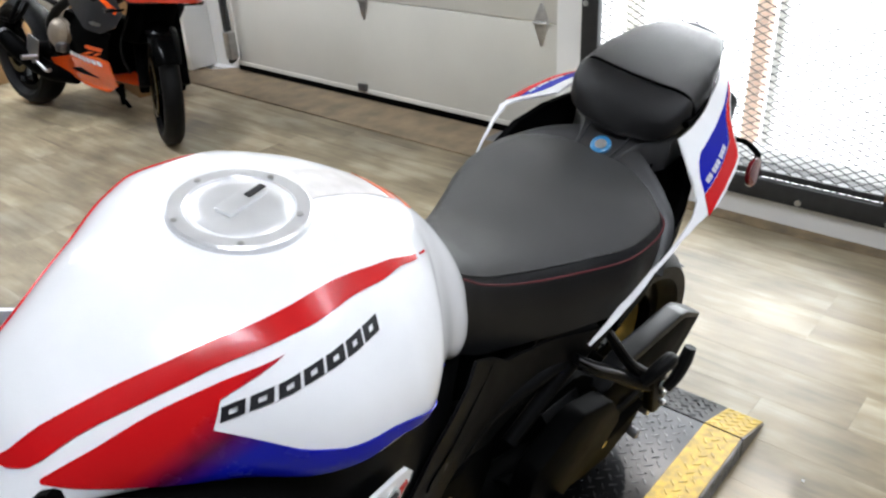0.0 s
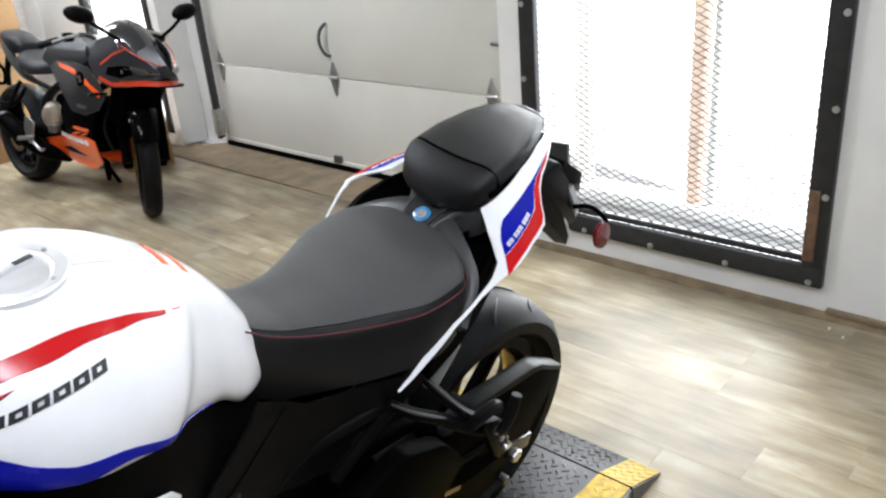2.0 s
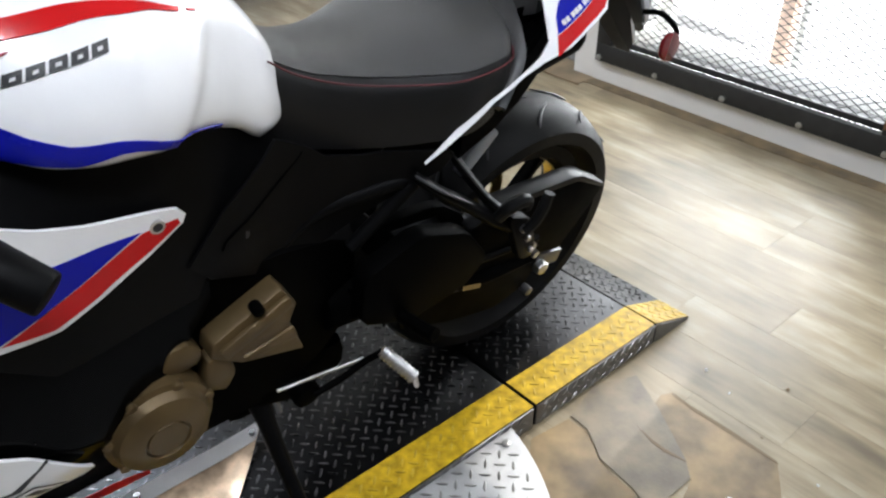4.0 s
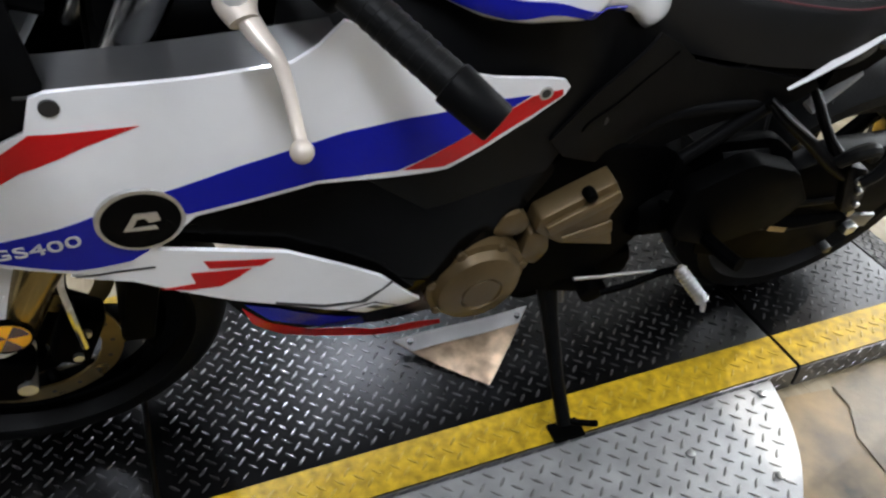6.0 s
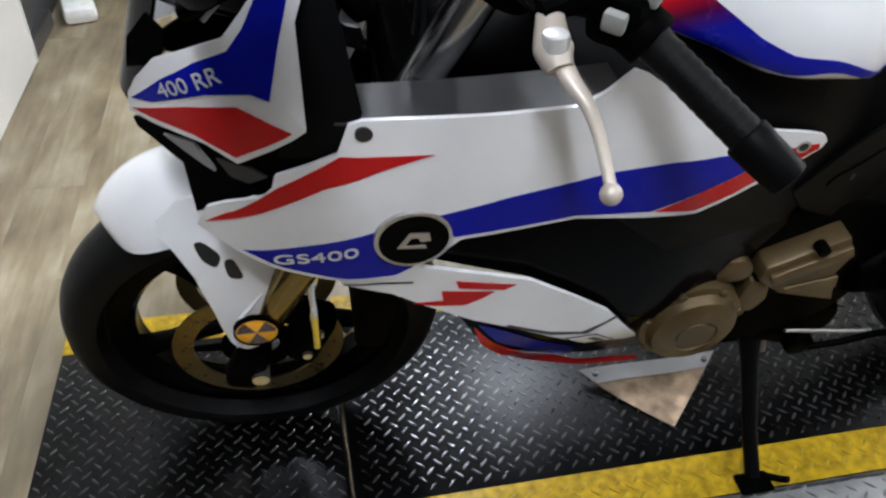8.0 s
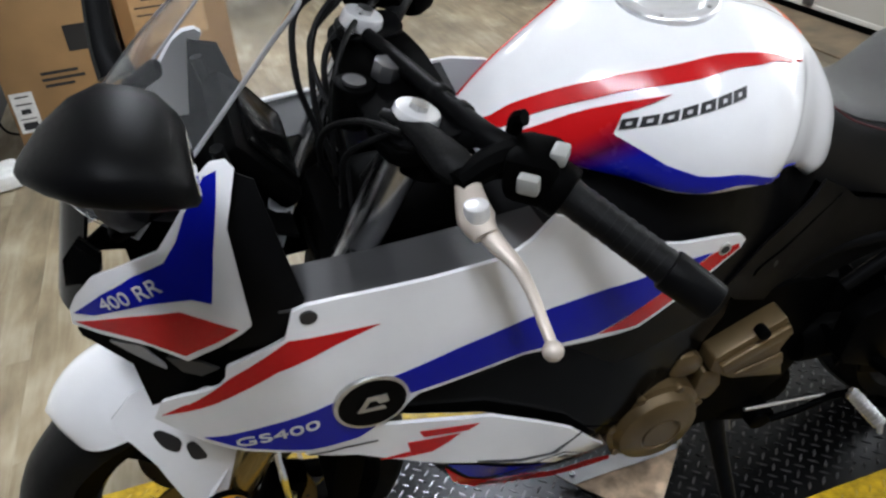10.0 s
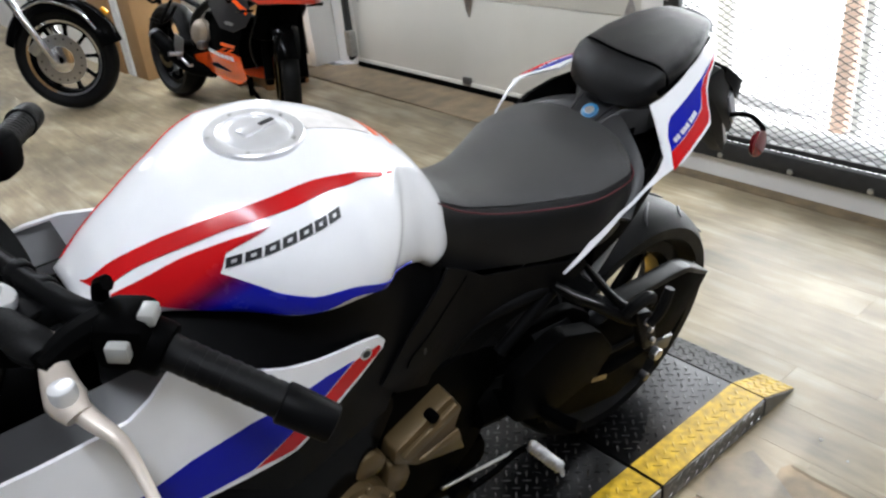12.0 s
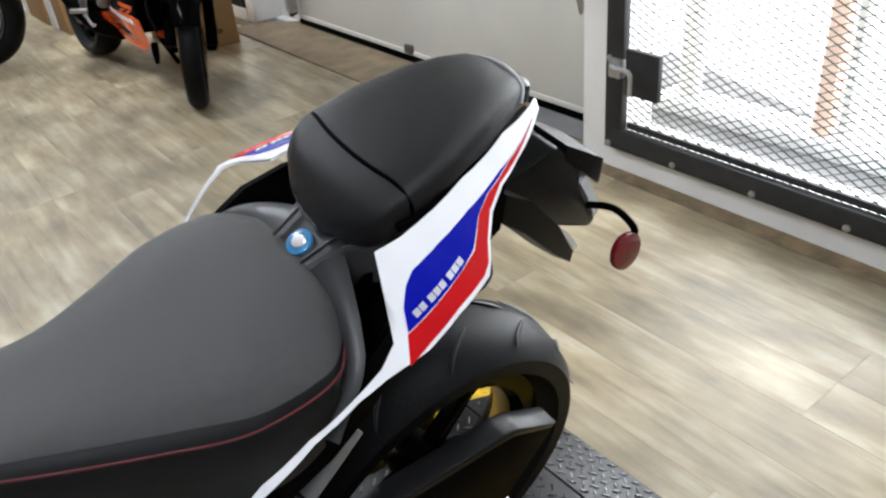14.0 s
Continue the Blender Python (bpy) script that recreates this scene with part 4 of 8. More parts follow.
# passenger pad
rings = []
for x, w, z0, z1 in ((-0.072, 0.040, 0.862, 0.872), (-0.068, 0.060, 0.863, 0.886), (-0.060, 0.076, 0.864, 0.902), (-0.048, 0.086, 0.866, 0.918), (-0.034, 0.090, 0.870, 0.930), (-0.020, 0.091, 0.873, 0.934), (0.03, 0.089, 0.884, 0.945), (0.09, 0.075, 0.898, 0.955), (0.13, 0.061, 0.908, 0.957), (0.158, 0.050, 0.916, 0.955), (0.174, 0.039, 0.922, 0.950), (0.183, 0.026, 0.928, 0.944)):
    row = []
    for k in range(28):
        a = 2 * math.pi * k / 28
        c, s_ = math.cos(a), math.sin(a)
        row.append((x - 0.012 * (1 - abs(c)) * (x < -0.04), 0.004 + 0.07 * max(0.0, x) - w * math.copysign(abs(c) ** 0.50, c), (z0 + z1) / 2 + (z1 - z0) / 2 * math.copysign(abs(s_) ** 0.46, s_)))
    rings.append(row)
pad = part("passenger_seat", loft(rings), M_SEAT, bike, "grey-black vinyl passenger pad", 50)
part("pad_seam", tube([(-0.020, -0.0870, 0.896), (-0.022, -0.085, 0.916), (-0.027, -0.068, 0.930), (-0.033, -0.034, 0.932), (-0.035, 0.002, 0.9322), (-0.033, 0.040, 0.932), (-0.027, 0.074, 0.930), (-0.022, 0.091, 0.916), (-0.020, 0.0925, 0.896)], 0.0022, 6), M_BLACK, pad)
part("pad_piping", tube([(0.160, -0.036, 0.934), (0.169, -0.026, 0.946), (0.175, -0.006, 0.9500), (0.177, 0.016, 0.9510), (0.174, 0.036, 0.9500), (0.166, 0.054, 0.944)], 0.0022, 8), M_GREYPLASTIC, pad, "pale edge of the pad's cap")
part("tail_lamp", loft([[(x, 0.016 - w, z - h), (x, 0.016 - w, z - 0.006), (x, 0.016 - w * 0.6, z), (x, 0.016 + w * 0.6, z), (x, 0.016 + w, z - 0.006), (x, 0.016 + w, z - h), (x, 0.016, z - h - 0.004)] for x, w, z, h in ((0.165, 0.030, 0.944, 0.03), (0.185, 0.028, 0.941, 0.03), (0.202, 0.022, 0.933, 0.025), (0.211, 0.014, 0.926, 0.020))]), M_GLOSSBLACK, bike, "dark tail lamp")
# rear mudguard, indicators and reflector
M_POD = mat("black_pod_plastic", (0.0025, 0.0025, 0.0027), 0.36, vary=0.15, spec=0.14)
P_SIDE = [(0.080, 0.850), (0.145, 0.832), (0.188, 0.838), (0.229, 0.850), (0.281, 0.812), (0.286, 0.767), (0.300, 0.742), (0.318, 0.714), (0.334, 0.692), (0.322, 0.682), (0.278, 0.704), (0.196, 0.746), (0.140, 0.775), (0.080, 0.800)]
guard = part("rear_mudguard", plate(P_SIDE, -0.036, 0.036, 0.006), M_POD, bike, "black rear mudguard", 30)
part("pod_end", loft([[(x, -w, z - h), (x, -w, z), (x, w, z), (x, w, z - h)] for x, w, z, h in ((0.246, 0.037, 0.847, 0.02), (0.284, 0.038, 0.823, 0.03), (0.318, 0.036, 0.800, 0.04), (0.330, 0.030, 0.790, 0.035))]), M_SATIN, guard, "dark end cap", 30)
part("plate_lamp", loft([[(x, -w, z - 0.012), (x + 0.008, -w, z), (x + 0.008, w, z), (x, w, z - 0.012)] for x, w, z in ((0.288, 0.034, 0.782), (0.304, 0.036, 0.756), (0.322, 0.036, 0.722), (0.334, 0.030, 0.700))]), M_SILVERINK, guard, "pale plate lamp")
for sd in (-1, 1):
    ind = part("indicator", loft([[(x, sd * y0, z), (x + 0.005, sd * y0, z + h), (x + 0.012, sd * y1, z + h), (x + 0.010, sd * y1, z)] for x, z, h, y0, y1 in ((0.118, 0.800, 0.040, 0.034, 0.060), (0.152, 0.772, 0.048, 0.036, 0.066), (0.205, 0.715, 0.044, 0.040, 0.070), (0.246, 0.676, 0.018, 0.045, 0.066))]), M_POD, bike, "black indicator pod", 30)
    part("lens", loft([[(x, sd * (y - 0.012), z), (x + 0.004, sd * (y - 0.010), z + 0.006), (x + 0.006, sd * y, z + 0.006), (x + 0.002, sd * y, z)] for x, z, y in ((0.204, 0.760, 0.068), (0.235, 0.728, 0.068), (0.263, 0.690, 0.064))]), M_SILVERINK, ind, "clear indicator lens")
part("reflector_bracket", tube([(0.305, -0.036, 0.730), (0.318, -0.058, 0.736), (0.328, -0.075, 0.732), (0.336, -0.096, 0.716), (0.332, -0.099, 0.706)], 0.0026, 6, 6, 2.2), M_BLACK, guard)
part("reflector", cyl((0.318, -0.108, 0.692), (0.318, -0.099, 0.690), 0.027, n=28, bevel=0.003), M_REFLECTOR, guard, "round red reflector")

# flank covers
COVER = [(-0.92, 0.890), (-0.88, 0.886), (-0.80, 0.864), (-0.735, 0.840), (-0.66, 0.845), (-0.59, 0.840), (-0.55, 0.822), (-0.51, 0.795), (-0.462, 0.757), (-0.50, 0.725), (-0.555, 0.675), (-0.585, 0.66), (-0.62, 0.60), (-0.80, 0.62), (-0.93, 0.74), (-0.95, 0.84)]
SIDE = [(-0.50, 0.782), (-0.455, 0.752), (-0.42, 0.722), (-0.36, 0.700), (-0.265, 0.690), (-0.235, 0.688), (-0.225, 0.676), (-0.245, 0.650), (-0.275, 0.632), (-0.36, 0.585), (-0.44, 0.560), (-0.52, 0.575), (-0.60, 0.62), (-0.63, 0.66), (-0.58, 0.72)]


def side_half(x, z):
    h = spl(x, ((-0.63, 0.146), (-0.55, 0.136), (-0.46, 0.118), (-0.36, 0.112), (-0.24, 0.146), (-0.12, 0.170), (-0.02, 0.172)))
    return h - 0.10 * max(0.0, 0.66 - z) - 0.004 * max(0.0, min(1.0, ((x + 0.46) * 0.6 - (z - 0.75) * -0.8 + 0.02) / 0.02))


BODY = [(-1.075, 0.69), (-1.05, 0.705), (-0.935, 0.722), (-0.79, 0.705), (-0.72, 0.73), (-0.66, 0.75), (-0.60, 0.70), (-0.60, 0.58), (-0.66, 0.50), (-0.742, 0.40), (-0.80, 0.43), (-0.85, 0.50), (-0.97, 0.60), (-1.09, 0.65)]
BELLY = [(-1.045, 0.535), (-1.02, 0.485), (-0.97, 0.425), (-0.90, 0.36), (-0.82, 0.315), (-0.72, 0.285), (-0.66, 0.30), (-0.67, 0.36), (-0.74, 0.44), (-0.82, 0.49), (-0.93, 0.535), (-1.03, 0.56)]
UPPER = [(-1.336, 0.662), (-1.321, 0.700), (-1.298, 0.721), (-1.255, 0.749), (-1.246, 0.762), (-1.242, 0.779), (-1.181, 0.816), (-1.174, 0.836), (-1.169, 0.850), (-1.156, 0.855), (-1.126, 0.856), (-1.037, 0.856), (-0.953, 0.859), (-0.928, 0.872), (-0.903, 0.893), (-0.888, 0.887), (-0.838, 0.852), (-0.783, 0.820), (-0.738, 0.799), (-0.698, 0.784), (-0.657, 0.770), (-0.638, 0.762), (-0.630, 0.751), (-0.635, 0.741), (-0.678, 0.722), (-0.733, 0.706), (-0.786, 0.694), (-0.858, 0.702), (-0.933, 0.713), (-1.056, 0.696), (-1.102, 0.656), (-1.114, 0.639), (-1.180, 0.630), (-1.249, 0.634), (-1.294, 0.644)]
U_BLUE = [(-1.082, 0.735), (-1.008, 0.755), (-0.907, 0.775), (-0.838, 0.779), (-0.784, 0.777), (-0.733, 0.770), (-0.685, 0.758), (-0.790, 0.730), (-0.846, 0.710), (-0.934, 0.718), (-1.064, 0.701)]
U_RED = [(-0.841, 0.709), (-0.791, 0.700), (-0.743, 0.710), (-0.726, 0.716), (-0.678, 0.728), (-0.638, 0.743), (-0.641, 0.751), (-0.683, 0.756), (-0.790, 0.729)]
U_SLASH = [(-1.326, 0.674), (-1.298, 0.706), (-1.250, 0.742), (-1.242, 0.763), (-1.178, 0.814), (-1.089, 0.815), (-1.138, 0.798), (-1.195, 0.772)]
U_FRONT = [(-1.288, 0.651), (-1.220, 0.683), (-1.147, 0.714), (-1.128, 0.722), (-1.088, 0.684), (-1.108, 0.654), (-1.126, 0.642), (-1.179, 0.635), (-1.248, 0.640)]
FIN = [(-1.187, 0.623), (-1.160, 0.620), (-1.130, 0.605), (-1.085, 0.575), (-1.030, 0.541), (-0.985, 0.518), (-0.925, 0.484), (-0.880, 0.459), (-0.844, 0.443), (-0.805, 0.434), (-0.790, 0.437), (-0.815, 0.475), (-0.852, 0.523), (-0.905, 0.565), (-0.967, 0.609), (-1.010, 0.624), (-1.047, 0.636), (-1.100, 0.651)]
for sd in (-1, 1):
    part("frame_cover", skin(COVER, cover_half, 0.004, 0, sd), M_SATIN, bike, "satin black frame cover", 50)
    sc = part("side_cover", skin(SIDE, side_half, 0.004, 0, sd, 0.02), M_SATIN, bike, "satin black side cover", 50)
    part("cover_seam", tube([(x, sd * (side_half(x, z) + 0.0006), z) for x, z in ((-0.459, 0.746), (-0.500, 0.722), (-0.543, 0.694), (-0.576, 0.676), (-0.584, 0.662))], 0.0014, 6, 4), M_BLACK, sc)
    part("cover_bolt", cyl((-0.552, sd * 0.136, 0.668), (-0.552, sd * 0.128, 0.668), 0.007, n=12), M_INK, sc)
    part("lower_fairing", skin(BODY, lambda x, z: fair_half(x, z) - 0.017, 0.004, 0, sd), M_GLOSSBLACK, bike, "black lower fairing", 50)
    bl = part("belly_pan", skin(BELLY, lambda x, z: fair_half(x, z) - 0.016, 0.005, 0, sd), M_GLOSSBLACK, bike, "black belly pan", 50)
    part("belly_stripe", skin([(-1.023, 0.505), (-0.989, 0.455), (-0.936, 0.389), (-0.880, 0.335), (-0.831, 0.286), (-0.704, 0.226), (-0.702, 0.214), (-0.824, 0.252), (-0.880, 0.296), (-0.926, 0.334), (-0.970, 0.395), (-1.012, 0.466)], lambda x, z: fair_half(x, z) - 0.016, 0.0006, 0.0012, sd, 0.02), M_RED, bl, "red stripe", 60)
    part("belly_stripe", skin([(-1.019, 0.511), (-0.980, 0.490), (-0.946, 0.465), (-0.862, 0.385), (-0.849, 0.332), (-0.890, 0.356), (-0.948, 0.424), (-0.990, 0.466)], lambda x, z: fair_half(x, z) - 0.016, 0.0006, 0.0015, sd, 0.02), M_BLUE, bl, "blue stripe", 60)
    up = part("side_fairing", skin(UPPER if sd < 0 else [(x, min(z, 0.864)) for x, z in UPPER], fair_half, 0.005, 0, sd, 0.02), M_WHITE, bike, "white side fairing with blue and red decals", 50)
    for poly, m_, lab in ((U_BLUE, M_BLUE, "blue decal"), (U_RED, M_RED, "red decal"), (U_SLASH, M_RED, "red slash decal"), (U_FRONT, M_BLUE, "blue decal")):
        part("fairing_decal", skin(poly, fair_half, 0.0005, 0.0007, sd, 0.02), m_, up, lab, 60)
    fn = part("fairing_fin", skin(FIN, lambda x, z: fair_half(x, z) - 0.002, 0.005, 0, sd, 0.02), M_WHITE, bike, "white lower fin with red decal", 50)
    fin_half = lambda x, z: fair_half(x, z) - 0.002
    for poly in ([(-1.057, 0.622), (-0.983, 0.605), (-0.997, 0.597), (-1.052, 0.608)], [(-1.072, 0.605), (-1.008, 0.596), (-1.022, 0.585), (-1.043, 0.574), (-1.078, 0.577), (-1.106, 0.585), (-1.069, 0.586), (-1.059, 0.592), (-1.066, 0.598)]):
        part("fin_decal", skin(poly, fin_half, 0.0005, 0.0009, sd, 0.02), M_RED, fn, "red angular decal")
    for poly in ([(-1.183, 0.623), (-1.143, 0.627), (-1.105, 0.626), (-1.105, 0.623), (-1.143, 0.624), (-1.182, 0.621)], [(-0.985, 0.523), (-0.925, 0.494), (-0.880, 0.484), (-0.850, 0.500), (-0.838, 0.512), (-0.836, 0.507), (-0.872, 0.478), (-0.925, 0.488), (-0.985, 0.518)]):
        part("fin_line", skin(poly, fin_half, 0.0005, 0.0009, sd, 0.02), M_INK, fn, "thin black line")
    part("fin_badge", skin([(-0.902, 0.474), (-0.858, 0.474), (-0.824, 0.445), (-0.868, 0.446)], fin_half, 0.0005, 0.0009, sd, 0.02), M_INK, fn, "small outlined badge")
    part("badge_field", skin([(-0.896, 0.471), (-0.859, 0.471), (-0.831, 0.448), (-0.869, 0.450)], fin_half, 0.0005, 0.0014, sd, 0.02), M_WHITE, fn)
    for poly in ([(-0.870, 0.467), (-0.858, 0.467), (-0.842, 0.452), (-0.855, 0.453)],):
        part("badge_mark", skin(poly, fin_half, 0.0005, 0.0019, sd, 0.02), M_INK, fn)
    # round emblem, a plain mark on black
    hb = fair_half(-1.107, 0.702)
    em = part("emblem", cyl((-1.107, sd * (hb - 0.004), 0.702), (-1.107, sd * (hb + 0.0030), 0.702), 0.0425, n=40, bevel=0.0015), M_ALU, up, "round emblem with a silver rim")
    part("emblem_face", cyl((-1.107, sd * (hb + 0.001), 0.702), (-1.107, sd * (hb + 0.0036), 0.702), 0.0375, n=40), M_GLOSSBLACK, em, "black emblem face")
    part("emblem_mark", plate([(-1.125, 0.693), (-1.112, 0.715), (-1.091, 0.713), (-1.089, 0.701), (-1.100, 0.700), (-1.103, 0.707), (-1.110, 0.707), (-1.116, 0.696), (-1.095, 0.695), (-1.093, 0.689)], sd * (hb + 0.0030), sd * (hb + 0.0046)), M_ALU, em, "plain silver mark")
    h1 = fair_half(-1.157, 0.843)
    part("fairing_bolt", cyl((-1.155, sd * (h1 - 0.003), 0.841), (-1.155, sd * (h1 + 0.0022), 0.841), 0.0085, n=18), M_INK, up, "black bolt head")
    h2 = fair_half(-0.666, 0.752)
    part("fairing_bolt", cyl((-0.666, sd * (h2 - 0.003), 0.755), (-0.666, sd * (h2 + 0.0025), 0.755), 0.0085, n=18), M_ALU, up, "silver washer")
    part("fairing_bolt", cyl((-0.666, sd * (h2 - 0.003), 0.755), (-0.666, sd * (h2 + 0.0032), 0.755), 0.0055, n=14), M_INK, up)
    # inner tray behind the rim of the fairing
    part("inner_tray", sheet(lambda u, v: (-1.20 + 0.30 * u, sd * (fair_half(-1.20 + 0.30 * u, 0.85) - 0.004 - 0.070 * v), 0.845 + 0.012 * u - 0.010 * v), 12, 6, 0.003 * sd), M_TRAY, bike, "grey inner tray", 60)
    # Added black sheet closes the gap below the tray, where it is dark.
    part("inner_lining", sheet(lambda u, v: (-1.27 + 0.33 * u, sd * (0.045 + (fair_half(-1.27 + 0.33 * u, 0.72) - 0.052) * v), 0.715 + 0.03 * v), 8, 5, 0.003 * sd), M_BLACK, bike, "added black sheet that darkens the gap inside the fairing", 60)


def flank_text(text, size, x, z, slope, half, sd, m_, parent, off=0.001, shear=0.3, wide=1.5):
    """Writing laid on a flank, reading from front to rear on the near side."""
    b = letters(text, size)
    for v in b.verts:
        u, w, t = wide * v.co.x + shear * v.co.y, v.co.y, v.co.z
        px, pz = x + u * math.cos(slope) - w * math.sin(slope), z + u * math.sin(slope) + w * math.cos(slope)
        v.co = (px, -(half(px, pz) + off + t), pz)
    return tagged(part("writing", b, m_, parent, "silver model writing"), kind="stuff")


flank_text("GS400", 0.0205, -1.257, 0.6435, radians(20), fair_half, -1, M_SILVERINK, up, 0.002, 0.3, 1.80)

# nose
NOSE = [(-1.379, 0.800), (-1.374, 0.825), (-1.361, 0.850), (-1.339, 0.879), (-1.297, 0.904), (-1.271, 0.918), (-1.256, 0.937), (-1.238, 0.962), (-1.222, 0.985), (-1.208, 0.995), (-1.195, 0.995), (-1.189, 0.987), (-1.199, 0.962), (-1.212, 0.930), (-1.219, 0.904), (-1.223, 0.880), (-1.217, 0.867), (-1.207, 0.849), (-1.227, 0.831), (-1.276, 0.782), (-1.306, 0.795), (-1.352, 0.796)]
N_BLUE = [(-1.372, 0.820), (-1.335, 0.860), (-1.300, 0.889), (-1.268, 0.908), (-1.252, 0.930), (-1.239, 0.955), (-1.216, 0.984), (-1.204, 0.988), (-1.211, 0.962), (-1.223, 0.924), (-1.236, 0.875), (-1.252, 0.876), (-1.295, 0.860), (-1.350, 0.826)]
N_RED = [(-1.374, 0.806), (-1.315, 0.837), (-1.267, 0.858), (-1.245, 0.854), (-1.219, 0.846), (-1.276, 0.791), (-1.315, 0.803), (-1.356, 0.804)]
for sd in (-1, 1):
    nz = part("nose_fairing", skin(NOSE, nose_half, 0.005, 0, sd, 0.02), M_WHITE, bike, "white nose fairing with blue and red decals", 50)
    part("nose_decal", skin(N_BLUE, nose_half, 0.0005, 0.0007, sd, 0.02), M_BLUE, nz, "blue decal")
    part("nose_decal", skin(N_RED, nose_half, 0.0005, 0.0007, sd, 0.02), M_RED, nz, "red decal")
    if sd < 0:
        nose_left = nz
    part("nose_intake", skin([(-1.380, 0.782), (-1.378, 0.771), (-1.363, 0.762), (-1.337, 0.741), (-1.327, 0.722), (-1.336, 0.667), (-1.285, 0.710), (-1.243, 0.752), (-1.200, 0.798), (-1.180, 0.822), (-1.226, 0.818), (-1.276, 0.788), (-1.340, 0.792)], lambda x, z: nose_half(x, z) * 0.93 - 0.004, 0.004, 0, sd, 0.03), M_BLACK, bike, "black side intake")
    part("nose_inner", skin([(-1.235, 0.80), (-1.205, 0.985), (-1.175, 0.97), (-1.155, 0.86), (-1.17, 0.81)], lambda x, z: nose_half(x, z) - 0.012, 0.004, 0, sd, 0.03), M_SATIN, bike)
    part("headlamp", skin([(-1.368, 0.856), (-1.345, 0.868), (-1.328, 0.885), (-1.323, 0.905), (-1.338, 0.918), (-1.36, 0.89)], lambda x, z: nose_half(x, z) * 0.96, 0.004, 0, sd, 0.02), M_GLOSSBLACK, bike, "dark headlamp lens", 60)
    part("vane", skin([(-1.350, 0.779), (-1.320, 0.783), (-1.304, 0.757), (-1.303, 0.750), (-1.314, 0.755), (-1.335, 0.768)], lambda x, z: nose_half(x, z) * 0.93 + 0.001, 0.003, 0, sd, 0.02), M_GREYPLASTIC, bike, "grey plastic vane")
    part("vane", skin([(-1.299, 0.770), (-1.266, 0.772), (-1.250, 0.766), (-1.269, 0.748), (-1.287, 0.750)], lambda x, z: nose_half(x, z) * 0.93 + 0.001, 0.003, 0, sd, 0.02), M_TRAY, bike, "dark grey plastic vane")
flank_text("400 RR", 0.0195, -1.339, 0.838, radians(34), nose_half, -1, M_SILVERINK, nose_left, 0.002, 0.3, 1.3)
part("nose_bridge", sheet(lambda u, v: (-1.372 - 0.022 * math.sin(math.pi * u) + 0.045 * v, -0.058 + 0.116 * u, 0.785 + 0.135 * v), 10, 6, 0.004), M_GLOSSBLACK, bike, "black nose centre", 60)


def screen(u, v):
    s_ = 2 * u - 1
    lo = Vector((-1.352 + 0.067 * s_ * s_, 0.120 * s_, 0.930 - 0.003 * s_ * s_))
    hi = Vector((-1.100 - 0.010 * s_ * s_, 0.099 * s_, 1.130 - 0.020 * s_ * s_))
    p = lo.lerp(hi, v)
    p.z += 0.03 * math.sin(math.pi * v) * (1 - s_ * s_)
    return p


ws = part("windscreen", sheet(screen, 20, 12, 0.003), M_SCREEN, bike, "clear curved windscreen", 60)
ws.visible_shadow = False
part("screen_edge", tube([screen(0.0, v) for v in (0, 0.3, 0.6, 0.85, 1)] + [screen(u, 1.0) for u in (0.15, 0.3, 0.5, 0.7, 0.85, 1.0)] + [screen(1.0, v) for v in (0.85, 0.6, 0.3, 0)], 0.0022, 6, 4), M_GREYPLASTIC, ws, "pale polished screen edge")
# instruments and cockpit
part("cockpit_floor", sheet(lambda u, v: (-1.345 + 0.20 * v + 0.06 * (2 * u - 1) ** 2 * (1 - v), (2 * u - 1) * (0.085 + 0.035 * v), 0.895 - 0.03 * v + 0.02 * (2 * u - 1) ** 2), 12, 8, 0.004), M_BLACK, bike, "black cockpit lining", 60)
dash = part("dashboard", box((-1.165, 0, 0.925), (0.030, 0.15, 0.10), 0.012, (0, -35, 0)), M_BLACK, bike, "black instrument panel")
part("display", box((-1.150, 0, 0.936), (0.004, 0.12, 0.07), 0.004, (0, -35, 0)), M_GLOSSBLACK, dash, "dark glossy display")
for sd in (-1, 1):
    part("screen_stay", tube([(-1.17, sd * 0.075, 0.85), (-1.19, sd * 0.08, 0.92), (-1.20, sd * 0.085, 0.98)], 0.007, 8), M_SATIN, bike)
part("cockpit_brace", tube([(-1.19, -0.12, 0.845), (-1.155, -0.06, 0.872), (-1.14, 0, 0.88), (-1.155, 0.06, 0.872), (-1.19, 0.12, 0.845)], 0.014, 8, 6, 0.6), M_GREYPLASTIC, bike, "grey cockpit brace")
part("radiator", box((-1.12, 0, 0.55), (0.04, 0.26, 0.30), 0.006, (0, 12, 0)), M_BLACK, bike, "black radiator")
part("airbox", box((-0.97, 0, 0.78), (0.30, 0.17, 0.10), 0.03), M_BLACK, bike, "black airbox")

